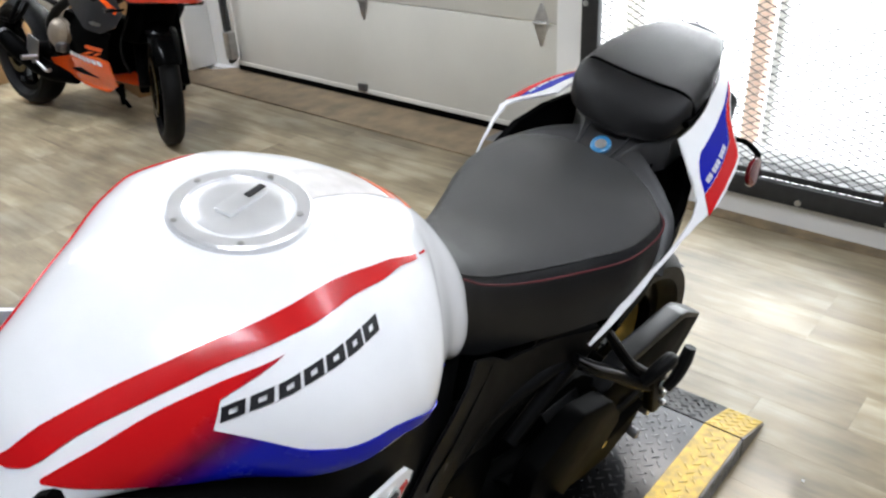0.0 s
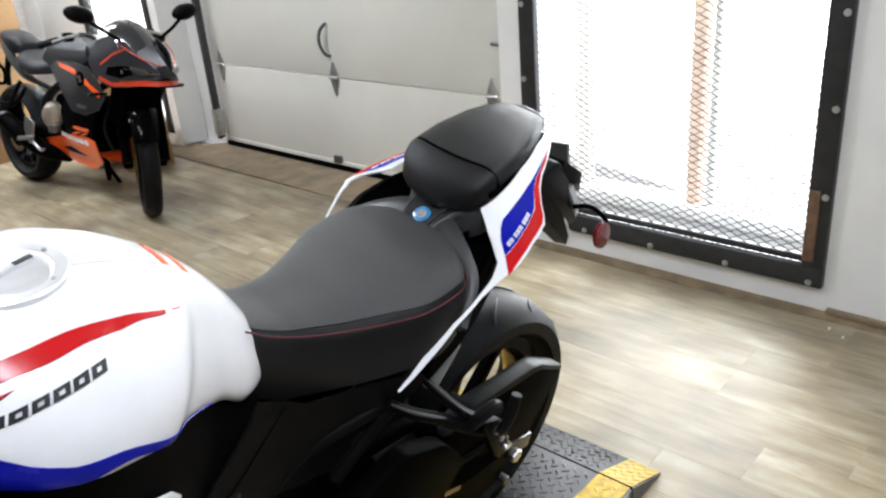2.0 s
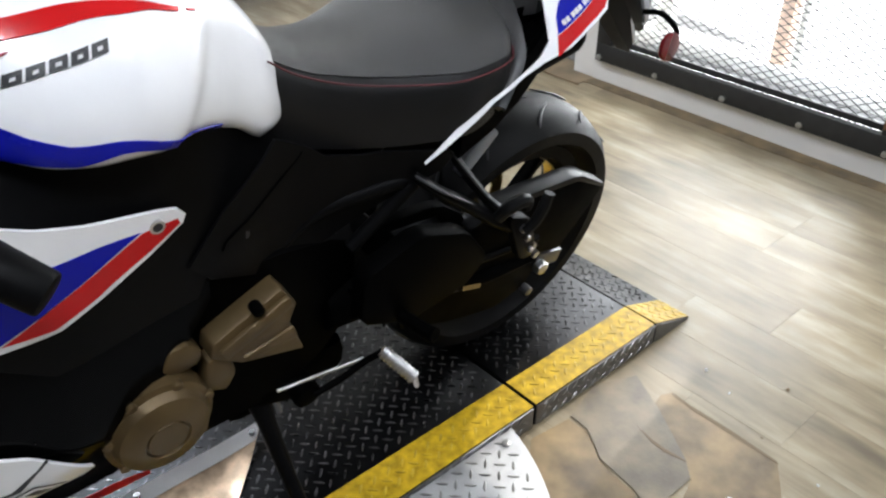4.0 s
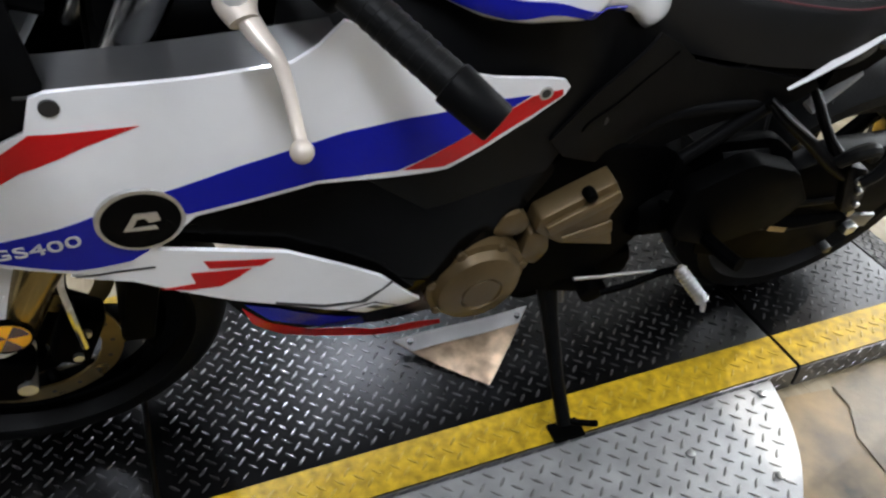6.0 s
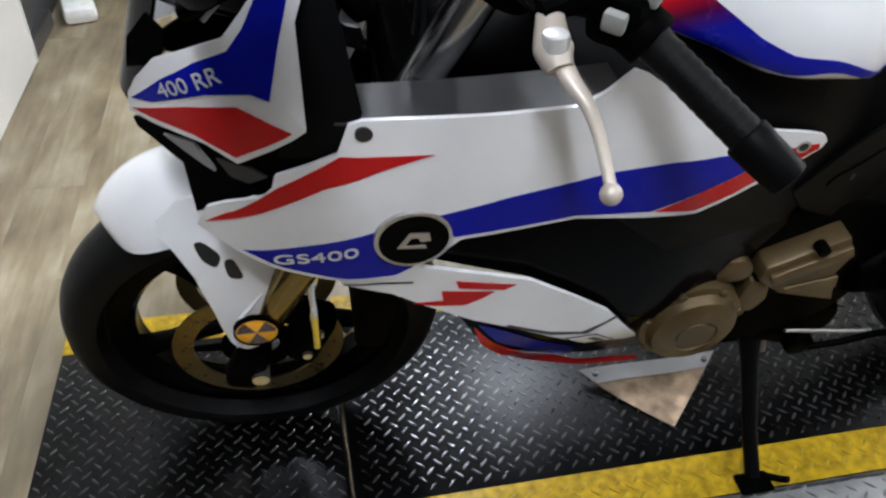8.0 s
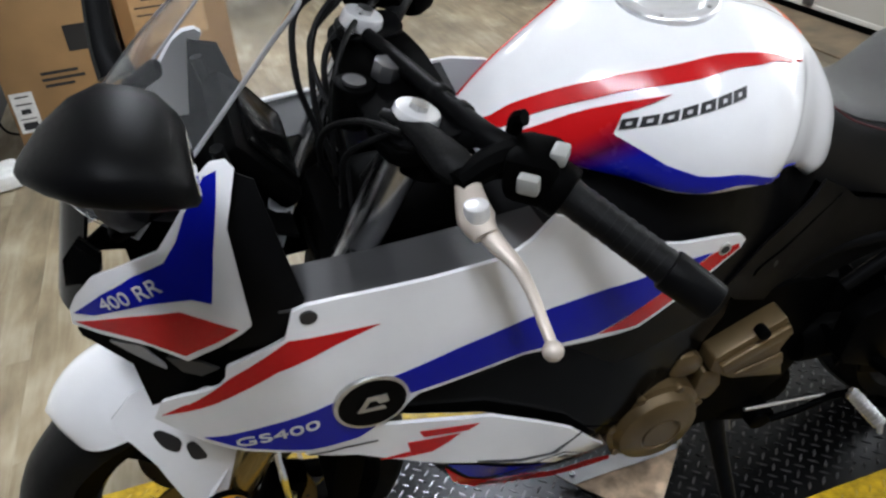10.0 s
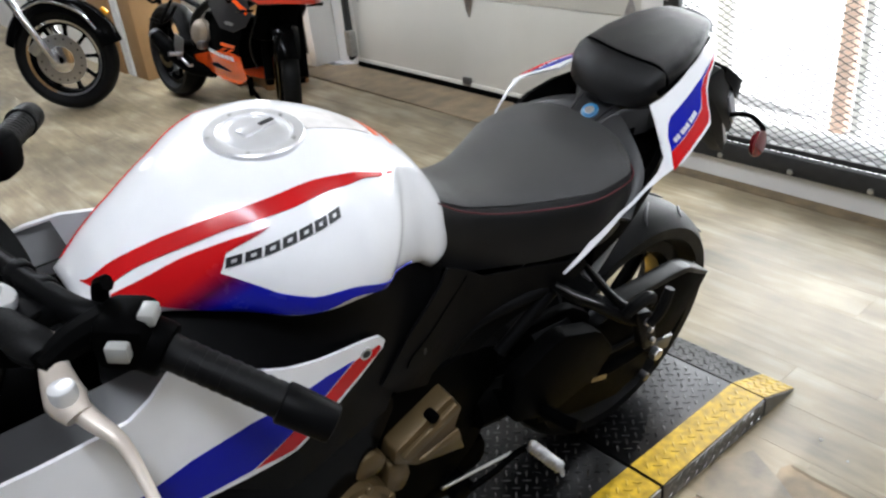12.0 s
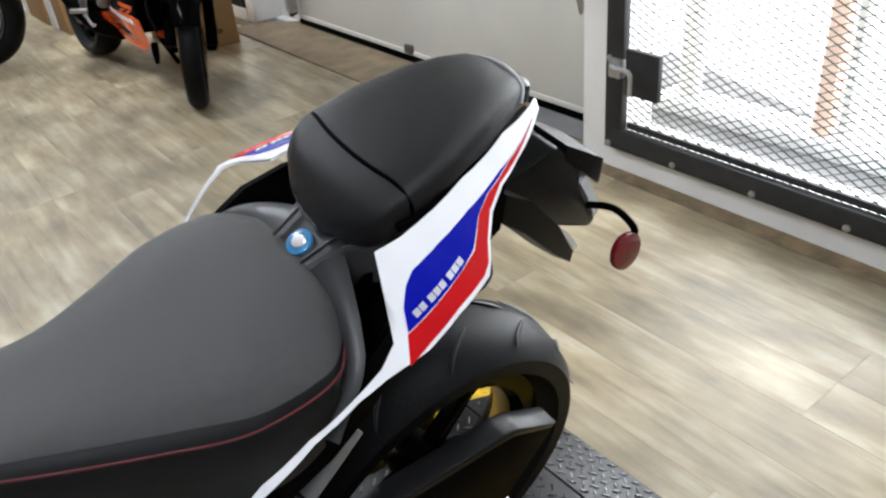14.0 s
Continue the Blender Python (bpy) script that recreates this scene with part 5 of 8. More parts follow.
# fork, yokes and bars
ax = Vector((-1.310, 0.036, 0.289))
for sd in (-1, 1):
    a, b_ = Vector((-1.012, sd * 0.100, 0.978)), Vector((-1.326, ax.y + sd * 0.100, 0.34))
    leg = part("fork_leg", cyl(a, a.lerp(b_, 0.62), 0.023, n=20), M_FORKTUBE, bike, "polished fork tube")
    part("fork_slider", cyl(a.lerp(b_, 0.60), a.lerp(b_, 0.90), 0.027, 0.028, 20, 0.004), M_FORK, leg, "dark gold fork slider")
    part("fork_foot", box((b_.x, b_.y, b_.z - 0.04), (0.05, 0.045, 0.09), 0.012, (0, 24, 0)), M_BLACK, leg)
    part("fork_cap", cyl((-1.020, sd * 0.100, 0.974), (-1.014, sd * 0.100, 0.990), 0.0245, 0.0225, 24, 0.003), M_CAP, leg, "pale metal fork cap")
    part("cap_screw", cyl((-1.015, sd * 0.100, 0.988), (-1.012, sd * 0.100, 0.995), 0.010, n=6), M_ALU, leg)
yk = part("top_yoke", slab(rounded([(-1.055, -0.135), (-0.985, -0.135), (-0.965, -0.05), (-0.965, 0.05), (-0.985, 0.135), (-1.055, 0.135), (-1.06, 0.05), (-1.06, -0.05)], 0.2, 2), 0.950, 0.968, 0.003), M_BLACK, bike, "black top yoke")
part("lower_yoke", slab(rounded([(-1.12, -0.135), (-1.06, -0.135), (-1.04, 0), (-1.06, 0.135), (-1.12, 0.135), (-1.13, 0)], 0.2, 2), 0.76, 0.79, 0.003), M_BLACK, bike)
for sd in (-1, 1):
    part("yoke_arm", slab(rounded([(-1.05, sd * 0.072), (-0.975, sd * 0.068), (-0.972, sd * 0.13), (-1.045, sd * 0.138)], 0.2, 2), 0.9685, 0.974, 0.001), M_SATIN, yk, "black cast yoke end")
part("stem_nut", cyl((-1.020, 0, 0.965), (-1.014, 0, 0.984), 0.016, n=8, bevel=0.002), M_STEEL, yk, "dark metal stem nut")
part("ignition_lock", cyl((-1.062, -0.012, 0.93), (-1.054, -0.012, 0.975), 0.022, n=20, bevel=0.003), M_BLACK, yk)
part("lock_face", cyl((-1.056, -0.012, 0.972), (-1.0545, -0.012, 0.978), 0.012, n=16), M_STEEL, yk, "steel ignition lock face")


def hand_side(sd):
    """A clip-on bar with its grip, switches, lever and perch."""
    # the far bar is swept further forward and set a little flatter
    def P(x, y, z):
        k = max(0.0, min(1.15, (y - 0.15) / 0.17)) * (sd > 0)
        return (x - 0.043 * k, sd * y + 0.017 * k, z + 0.047 * k)

    clamp = part("bar_clamp", cyl(P(-1.018, 0.100, 0.925), P(-1.008, 0.100, 0.950), 0.033, n=22, bevel=0.004), M_BLACK, bike, "black bar clamp")
    bar = part("handlebar", tube([P(-1.0, 0.105, 0.945), P(-0.962, 0.140, 0.972), P(-0.93, 0.182, 0.955), P(-0.826, 0.307, 0.888)], 0.011, 12, 8), M_SATIN, bike, "black clip-on handlebar")
    part("grip", tube([P(-0.912, 0.204, 0.943), P(-0.90, 0.218, 0.935), P(-0.858, 0.268, 0.908), P(-0.834, 0.297, 0.893)], [0.019, 0.0165, 0.0165, 0.0175], 16, 6), M_RUBBER, bar, "black rubber grip")
    for k in range(9):
        t = 0.08 + 0.095 * k
        c = Vector(P(-0.905, 0.212, 0.9385)).lerp(Vector(P(-0.838, 0.292, 0.8955)), t)
        d = (Vector(P(-0.838, 0.292, 0.8955)) - Vector(P(-0.905, 0.212, 0.9385))).normalized()
        part("grip_rib", cyl(c, c + d * 0.006, 0.0172, n=16), M_RUBBER, bar)
    part("bar_end", cyl(P(-0.844, 0.286, 0.899), P(-0.812, 0.323, 0.878), 0.0205, 0.0185, 20, 0.003), M_SATIN, bar, "black bar end weight")
    sw = part("switchgear", box(P(-0.931, 0.182, 0.957), (0.058, 0.052, 0.052), 0.014, (0, 0, -sd * 50)), M_BLACK, bar, "black switch housing")
    part("switch_collar", cyl(P(-0.925, 0.188, 0.950), P(-0.908, 0.208, 0.940), 0.026, n=22, bevel=0.004), M_BLACK, sw)
    # perch and lever
    pr = part("lever_perch", tube([P(-0.990, 0.158, 0.965), P(-0.997, 0.188, 0.957), P(-1.000, 0.216, 0.946), P(-0.997, 0.232, 0.938)], [0.012, 0.0125, 0.0175, 0.012], 14, 6, 0.8), M_LEVER if sd < 0 else M_BLACK, bar, "champagne lever perch" if sd < 0 else "")
    part("perch_clamp", tube([P(-1.008, 0.185, 0.962), P(-0.975, 0.172, 0.965), P(-0.945, 0.166, 0.962)], [0.012, 0.015, 0.020], 10, 6), M_BLACK, bar)
    lv = part("lever", tube([P(-1.003, 0.205, 0.953), P(-0.990, 0.235, 0.932), P(-0.979, 0.258, 0.922), P(-0.977, 0.285, 0.917), P(-0.978, 0.318, 0.908), P(-0.978, 0.336, 0.901)], [0.0115, 0.0095, 0.0070, 0.0056, 0.0052, 0.0052], 12, 8, 0.8), M_LEVER, bar, "champagne anodised lever")
    b = bmesh.new()
    bmesh.ops.create_uvsphere(b, u_segments=16, v_segments=12, radius=0.0092)
    bmesh.ops.transform(b, matrix=Matrix.Translation(P(-0.979, 0.339, 0.899)), verts=b.verts)
    part("lever_ball", b, M_LEVER, lv, smooth=80)
    part("pivot_bolt", cyl(P(-1.000, 0.221, 0.935), P(-1.001, 0.218, 0.964), 0.0115, n=20, bevel=0.002), M_CAP, lv)
    return bar, sw


lbar, lsw = hand_side(-1)
part("perch_boot", tube([(-0.993, -0.174, 0.962), (-1.004, -0.160, 0.968), (-1.016, -0.130, 0.976), (-1.030, -0.108, 0.984), (-1.046, -0.088, 0.984)], [0.017, 0.020, 0.016, 0.010, 0.006], 12, 6, 0.8), M_RUBBER, lbar, "rubber clutch boot")
part("switch_button", box((-0.914, -0.196, 0.979), (0.022, 0.015, 0.014), 0.003, (0, 0, 50)), M_BUTTON, lsw, "grey switch")
part("switch_button", box((-0.950, -0.211, 0.966), (0.012, 0.020, 0.018), 0.003, (0, 0, 50)), M_BUTTON, lsw, "grey switch")
part("horn_paddle", tube([(-0.938, -0.146, 0.974), (-0.936, -0.148, 0.990), (-0.931, -0.154, 0.995)], 0.008, 8, 4), M_BLACK, lsw)
rbar, rsw = hand_side(1)
res = part("brake_reservoir", box((-1.011, 0.164, 1.014), (0.060, 0.052, 0.055), 0.008, (0, 0, -20)), M_BLACK, rbar, "black brake reservoir")
part("reservoir_lid", box((-1.011, 0.164, 1.044), (0.066, 0.058, 0.008), 0.003, (0, 0, -20)), M_SATIN, res)
part("sight_glass", cyl((-0.995, 0.143, 1.004), (-0.992, 0.135, 1.004), 0.010, n=14), M_CHROME, res, "chromed sight glass")
part("banjo_bolt", cyl((-1.052, 0.140, 1.005), (-1.045, 0.150, 1.009), 0.011, n=12), M_CHROME, res, "chromed banjo bolt")
part("kill_switch", box((-0.959, 0.166, 1.020), (0.022, 0.014, 0.008), 0.002, (0, 0, -50)), M_REDPLASTIC, rsw, "red kill switch")
part("start_button", box((-0.914, 0.182, 0.975), (0.010, 0.010, 0.014), 0.002, (0, 0, -50)), M_REDPLASTIC, rsw, "red start button")
part("master_body", box((-0.975, 0.150, 1.000), (0.045, 0.040, 0.055), 0.008, (0, 0, -30)), M_BLACK, rbar)
# rod across the yoke, with collars
rod = part("cross_rod", tube([(-1.018, 0.072, 0.977), (-0.997, -0.02, 0.979), (-0.982, -0.08, 0.978), (-0.962, -0.140, 0.972), (-0.945, -0.160, 0.965)], [0.008, 0.010, 0.010, 0.013, 0.014], 12, 6), M_SATIN, bike, "black rod across the yoke")
for a in (0.35, 0.62):
    c = Vector((-0.997, -0.02, 0.979)).lerp(Vector((-0.962, -0.140, 0.972)), a)
    part("rod_collar", cyl(c, c + Vector((0.004, -0.014, -0.001)), 0.0135, n=16, bevel=0.002), M_SATIN, rod, "black clamp collar")
# hoses and cables
for k, pts in enumerate(([(-1.050, 0.143, 1.005), (-1.088, 0.125, 0.985), (-1.100, 0.085, 0.93), (-1.088, 0.065, 0.86), (-1.10, 0.05, 0.78)],
                         [(-1.020, 0.150, 1.005), (-1.070, 0.105, 0.978), (-1.086, 0.07, 0.92), (-1.08, 0.05, 0.85), (-1.06, 0.04, 0.79)],
                         [(-0.985, 0.140, 0.985), (-1.06, 0.09, 0.962), (-1.072, 0.055, 0.90), (-1.062, 0.035, 0.82)],
                         [(-1.040, -0.125, 0.985), (-1.070, -0.095, 0.985), (-1.095, -0.055, 0.955), (-1.100, -0.02, 0.90), (-1.08, 0.0, 0.82)],
                         [(-1.035, -0.115, 0.975), (-1.06, -0.10, 0.965), (-1.085, -0.075, 0.93), (-1.09, -0.06, 0.86)],
                         [(-0.955, -0.145, 0.955), (-0.985, -0.125, 0.93), (-1.03, -0.065, 0.925), (-1.06, -0.03, 0.87)],
                         [(-1.030, 0.135, 0.995), (-1.075, 0.110, 0.965), (-1.080, 0.060, 0.935), (-1.070, 0.010, 0.90), (-1.075, -0.03, 0.83)],
                         [(-1.000, 0.120, 0.990), (-1.045, 0.060, 0.985), (-1.075, 0.015, 0.945), (-1.085, -0.005, 0.86)])):
    part("cable", tube(pts, 0.0038 if k < 3 else 0.0034, 8, 8), M_RUBBER, bike, "black cable")

# mirrors
for sd in (-1, 1):
    mr = []
    for x, cy, cz, hy, hz in ((-1.2145, 0.235, 1.0755, 0.034, 0.020), (-1.2175, 0.235, 1.080, 0.0427, 0.024), (-1.229, 0.235, 1.091, 0.0555, 0.027), (-1.2415, 0.235, 1.096, 0.059, 0.028), (-1.262, 0.235, 1.103, 0.0605, 0.027), (-1.282, 0.235, 1.103, 0.051, 0.023), (-1.3025, 0.235, 1.1004, 0.031, 0.016), (-1.318, 0.235, 1.0957, 0.0106, 0.007), (-1.3215, 0.235, 1.095, 0.0022, 0.002)):
        row = []
        for k in range(24):
            c, s_ = math.cos(2 * math.pi * k / 24), math.sin(2 * math.pi * k / 24)
            row.append((x, sd * (cy + hy * math.copysign(abs(c) ** 0.8, c)), cz + 0.9 * hz * math.copysign(abs(s_) ** 0.8, s_)))
        mr.append(row)
    mir = part("mirror", loft(mr), M_SATIN, bike, "black wedge-shaped mirror housing", 60)
    part("mirror_glass", loft([[(x, sd * (0.235 + f * 0.034 * math.copysign(abs(math.cos(a)) ** 0.8, math.cos(a))), 1.0755 + f * 0.018 * math.copysign(abs(math.sin(a)) ** 0.8, math.sin(a))) for a in [2 * math.pi * k / 24 for k in range(24)]] for x, f in ((-1.2148, 0.90), (-1.2138, 0.88))]), M_CHROME, mir, "mirror glass")
    part("mirror_stem", tube([(-1.285, sd * 0.12, 0.955), (-1.290, sd * 0.145, 0.985), (-1.283, sd * 0.19, 1.045), (-1.275, sd * 0.215, 1.085)], [0.020, 0.015, 0.013, 0.016], 10, 6, 0.8), M_SATIN, mir)
    part("stem_base", box((-1.272, sd * 0.108, 0.948), (0.075, 0.030, 0.016), 0.006, (0, -28, 0)), M_BLACK, mir)

# front mudguard with its legs
def guard_at(u, v):
    a = radians(68 + 56 * u)
    k = max(0.0, (u - 0.60) / 0.40)
    w = 0.078 * (1 - k ** 3.2) ** 0.5 * (0.92 + 0.08 * min(1, u / 0.3)) + 0.002
    s_ = 2 * v - 1
    r = 0.347 - (0.072 - 0.040 * k ** 3) * abs(s_) ** 2.4 - 0.030 * k ** 2.2
    return (ax.x + r * math.cos(a), ax.y + w * s_, ax.z + r * math.sin(a))


fg = part("front_mudguard", sheet(guard_at, 26, 12, 0.004), M_WHITE, bike, "white front mudguard", 60)
for sd in (-1, 1):
    legp = [(-1.405, 0.596), (-1.380, 0.562), (-1.362, 0.522), (-1.351, 0.472), (-1.344, 0.425), (-1.336, 0.390), (-1.318, 0.374), (-1.295, 0.384), (-1.276, 0.440), (-1.242, 0.505), (-1.230, 0.560), (-1.238, 0.600), (-1.27, 0.618), (-1.36, 0.632)]
    lg = part("mudguard_leg", skin(rounded(legp, 0.15, 1), lambda x, z: spl(z, ((0.36, 0.128), (0.45, 0.125), (0.54, 0.110), (0.60, 0.084), (0.63, 0.07))), 0.005, 0, sd, 0.02), M_WHITE, fg, "white mudguard leg", 60)
    lg.location.y = ax.y
    for slot in ([(-1.359, 0.574), (-1.348, 0.576), (-1.326, 0.556), (-1.335, 0.538), (-1.351, 0.551)], [(-1.326, 0.549), (-1.313, 0.551), (-1.302, 0.518), (-1.323, 0.521)]):
        part("leg_slot", skin(rounded(slot, 0.2, 2), lambda x, z: spl(z, ((0.36, 0.128), (0.45, 0.125), (0.54, 0.110), (0.60, 0.084), (0.63, 0.07))), 0.0005, 0.0009, sd, 0.01), M_INK, lg)
    part("leg_ridge", tube([(x, sd * spl(z, ((0.36, 0.129), (0.45, 0.126), (0.54, 0.111))), z) for x, z in ((-1.285, 0.490), (-1.302, 0.468), (-1.317, 0.447), (-1.322, 0.415), (-1.331, 0.385))], [0.0015, 0.0035, 0.0035, 0.003, 0.0015], 8, 5), M_WHITE, lg)
    am = part("amber_reflector", cyl((-1.300, sd * 0.128, 0.425), (-1.300, sd * 0.136, 0.425), 0.0285, n=32, bevel=0.002), M_AMBER, lg, "round amber reflector")
    for k in range(3):
        a0 = 120 * k + 240
        part("reflector_facet", plate([(-1.300, 0.425)] + [(-1.300 + 0.0265 * math.cos(radians(a0 + 12 * j)), 0.425 + 0.0265 * math.sin(radians(a0 + 12 * j))) for j in range(6)], sd * 0.1358, sd * 0.1364), M_AMBERDARK, am)
    part("reflector_rim", turned([(0.0280, -0.006), (0.0310, -0.006), (0.0310, 0.002), (0.0280, 0.002)], Matrix.Translation((-1.300, sd * 0.134, 0.425)) @ pose(0, 0, 0, 90), 32, True), M_BLACK, am)


def wheel(parent, c, r, w, rim_r, name, spokes=5, gold=None, disc=0.15):
    wh = part(name, lathe([(rim_r - 0.022, -w * 0.40), (rim_r, -w * 0.46), (rim_r + 0.012, -w * 0.52), (r - 0.055, -w * 0.98), (r - 0.030, -w), (r - 0.012, -w * 0.72), (r - 0.003, -w * 0.35), (r, 0), (r - 0.003, w * 0.35), (r - 0.012, w * 0.72), (r - 0.030, w), (r - 0.055, w * 0.98), (rim_r + 0.012, w * 0.52), (rim_r, w * 0.46), (rim_r - 0.022, w * 0.40)], 72), M_RUBBER, parent, "black road tyre", 50)
    wh.location = c
    rm = part("rim", lathe([(rim_r - 0.030, -w * 0.30), (rim_r - 0.020, -w * 0.55), (rim_r + 0.008, -w * 0.56), (rim_r + 0.010, -w * 0.48), (rim_r - 0.010, -w * 0.40), (rim_r - 0.014, w * 0.40), (rim_r + 0.010, w * 0.48), (rim_r + 0.008, w * 0.56), (rim_r - 0.020, w * 0.55), (rim_r - 0.030, w * 0.30)], 60), M_GLOSSBLACK, wh, "black alloy rim")
    if gold:
        part("rim_band", lathe([(rim_r - 0.0315, -w * 0.28), (rim_r - 0.033, -w * 0.2), (rim_r - 0.033, w * 0.2), (rim_r - 0.0315, w * 0.28)], 60), gold, rm, "gold rim barrel")
    part("hub", lathe([(0.012, -w * 0.7), (0.036, -w * 0.65), (0.042, -w * 0.3), (0.042, w * 0.3), (0.036, w * 0.65), (0.012, w * 0.7)], 32), M_BLACK, rm)
    sp = plate([(0.035, -0.012), (rim_r - 0.06, -0.008), (rim_r - 0.018, -0.016), (rim_r - 0.018, 0.016), (rim_r - 0.06, 0.008), (0.035, 0.012)], -0.014, 0.014, 0.003)
    sm = finish(sp)
    for k in range(spokes):
        o = part("spoke", sm, M_GLOSSBLACK, rm)
        o.rotation_euler = (0, radians(18 + 360 / spokes * k), 0)
    if disc:
        for sd in ((-1, 1) if c[0] < -0.5 else (1,)):
            dk = part("brake_disc", lathe([(disc - 0.030, sd * (w + 0.008)), (disc, sd * (w + 0.008)), (disc, sd * (w + 0.012)), (disc - 0.030, sd * (w + 0.012))], 48), M_DISC, wh, "steel brake disc")
            part("disc_carrier", lathe([(0.030, sd * (w + 0.004)), (0.058, sd * (w + 0.006)), (0.058, sd * (w + 0.010)), (0.030, sd * (w + 0.008))], 24), M_BLACK, dk)
            am_ = finish(plate([(0.05, -0.010), (disc - 0.028, -0.006), (disc - 0.028, 0.006), (0.05, 0.010)], sd * (w + 0.0065), sd * (w + 0.0095)))
            for k in range(5):
                o = part("carrier_arm", am_, M_BLACK, dk)
                o.rotation_euler = (0, radians(72 * k + 40), 0)
            hm = finish(cyl((disc - 0.015, sd * (w + 0.0115), 0), (disc - 0.015, sd * (w + 0.0125), 0), 0.0035, n=8))
            for k in range(18):
                o = part("disc_hole", hm, M_INK, dk)
                o.rotation_euler = (0, radians(20 * k + 5), 0)
    return wh


wheel(bike, ax, 0.288, 0.054, 0.212, "front_wheel", 5, None, 0.128)
rw = wheel(bike, Vector((0.073, 0.008, 0.289)), 0.289, 0.074, 0.205, "rear_wheel", 5, M_GOLD, 0.11)
# tread cuts
for k in range(14):
    for sd in (-1, 1):
        pts = []
        for j in range(6):
            t = j / 5
            yy = sd * (0.012 + 0.050 * t)
            rr = 0.289 + 0.0014 - 0.003 * (yy / 0.027) ** 2 * (abs(yy) < 0.027) - (0.003 + 0.009 * (abs(yy) - 0.027) / 0.028) * (abs(yy) >= 0.027)
            a = radians(25.7 * k + (6 if sd > 0 else 0)) + 0.32 * t - 0.10 * t * t
            pts.append((rr * math.cos(a), yy, rr * math.sin(a)))
        part("tread_cut", tube(pts, [0.0010, 0.0028, 0.0034, 0.0032, 0.0024, 0.0008], 6, 3), M_INK, rw)
for sd in (-1, 1):
    cal = part("brake_caliper", box((-1.232, ax.y + sd * 0.085, 0.345), (0.055, 0.050, 0.105), 0.014, (0, 24, 0)), M_BLACK, bike, "black brake caliper")
    for z in (0.37, 0.32):
        part("caliper_bolt", cyl((-1.228 + (0.345 - z) * -0.4, ax.y + sd * 0.110, z), (-1.228 + (0.345 - z) * -0.4, ax.y + sd * 0.116, z), 0.007, n=10), M_ALU, cal)
    part("front_axle", cyl((ax.x, ax.y + sd * 0.05, ax.z), (ax.x, ax.y + sd * 0.128, ax.z), 0.013, n=14), M_ALU, bike)
    part("brake_hose", tube([(-1.222, ax.y + sd * 0.125, 0.36), (-1.221, ax.y + sd * 0.128, 0.45), (-1.218, ax.y + sd * 0.120, 0.51), (-1.18, sd * 0.09, 0.62)], 0.006, 8), M_CHROME if sd < 0 else M_RUBBER, bike, "braided brake hose")

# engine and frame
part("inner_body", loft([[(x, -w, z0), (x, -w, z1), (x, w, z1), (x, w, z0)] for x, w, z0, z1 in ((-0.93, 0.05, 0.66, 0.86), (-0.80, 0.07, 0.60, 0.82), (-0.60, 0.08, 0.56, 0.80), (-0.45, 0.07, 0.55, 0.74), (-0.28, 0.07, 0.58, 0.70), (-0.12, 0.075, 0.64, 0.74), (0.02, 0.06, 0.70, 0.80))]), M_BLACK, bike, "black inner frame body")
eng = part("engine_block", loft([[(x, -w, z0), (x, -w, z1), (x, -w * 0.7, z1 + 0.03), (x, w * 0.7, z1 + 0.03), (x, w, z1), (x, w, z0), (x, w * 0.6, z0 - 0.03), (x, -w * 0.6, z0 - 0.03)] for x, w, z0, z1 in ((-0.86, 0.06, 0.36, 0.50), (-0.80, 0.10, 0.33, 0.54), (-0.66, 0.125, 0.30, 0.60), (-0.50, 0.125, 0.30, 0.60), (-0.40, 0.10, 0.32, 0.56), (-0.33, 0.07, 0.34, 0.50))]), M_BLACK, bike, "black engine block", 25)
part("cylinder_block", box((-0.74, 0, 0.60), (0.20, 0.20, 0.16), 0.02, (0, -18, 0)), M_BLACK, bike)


def crank_cover():
    b = lathe([(0.001, -0.050), (0.029, -0.050), (0.0305, -0.047), (0.0325, -0.047), (0.034, -0.0505), (0.058, -0.047), (0.066, -0.042), (0.072, -0.030), (0.080, -0.026), (0.082, 0.0), (0.001, 0.0)], 40, False)
    bmesh.ops.transform(b, matrix=Matrix.Translation((-0.698, -0.136, 0.420)) @ Matrix.Diagonal((0.92, 1, 0.98, 1)), verts=b.verts)
    return b


cc = part("crank_cover", crank_cover(), M_BRONZE, eng, "bronze round crank cover", 30)
for k in range(7):
    a = radians(51 * k + 15)
    part("cover_bolt", cyl((-0.698 + 0.070 * math.cos(a), -0.156, 0.420 + 0.074 * math.sin(a)), (-0.698 + 0.070 * math.cos(a), -0.168, 0.420 + 0.074 * math.sin(a)), 0.0075, n=10, bevel=0.002), M_BRONZE, cc)
part("clutch_cover", plate(rounded([(-0.684, 0.505), (-0.668, 0.535), (-0.643, 0.536), (-0.623, 0.511), (-0.633, 0.487), (-0.668, 0.488)], 0.2, 1), -0.150, -0.12, 0.006), M_BRONZE, eng, "black side cover")
part("link_cover", plate(rounded([(-0.622, 0.488), (-0.588, 0.475), (-0.579, 0.437), (-0.595, 0.407), (-0.628, 0.426)], 0.15, 1), -0.150, -0.12, 0.006), M_BRONZE, eng)
sp = part("sprocket_cover", plate([(-0.619, 0.497), (-0.616, 0.523), (-0.560, 0.550), (-0.513, 0.572), (-0.490, 0.532), (-0.501, 0.498), (-0.476, 0.428), (-0.575, 0.461)], -0.158, -0.118, 0.004), M_BRONZE, eng, "bronze sprocket cover")
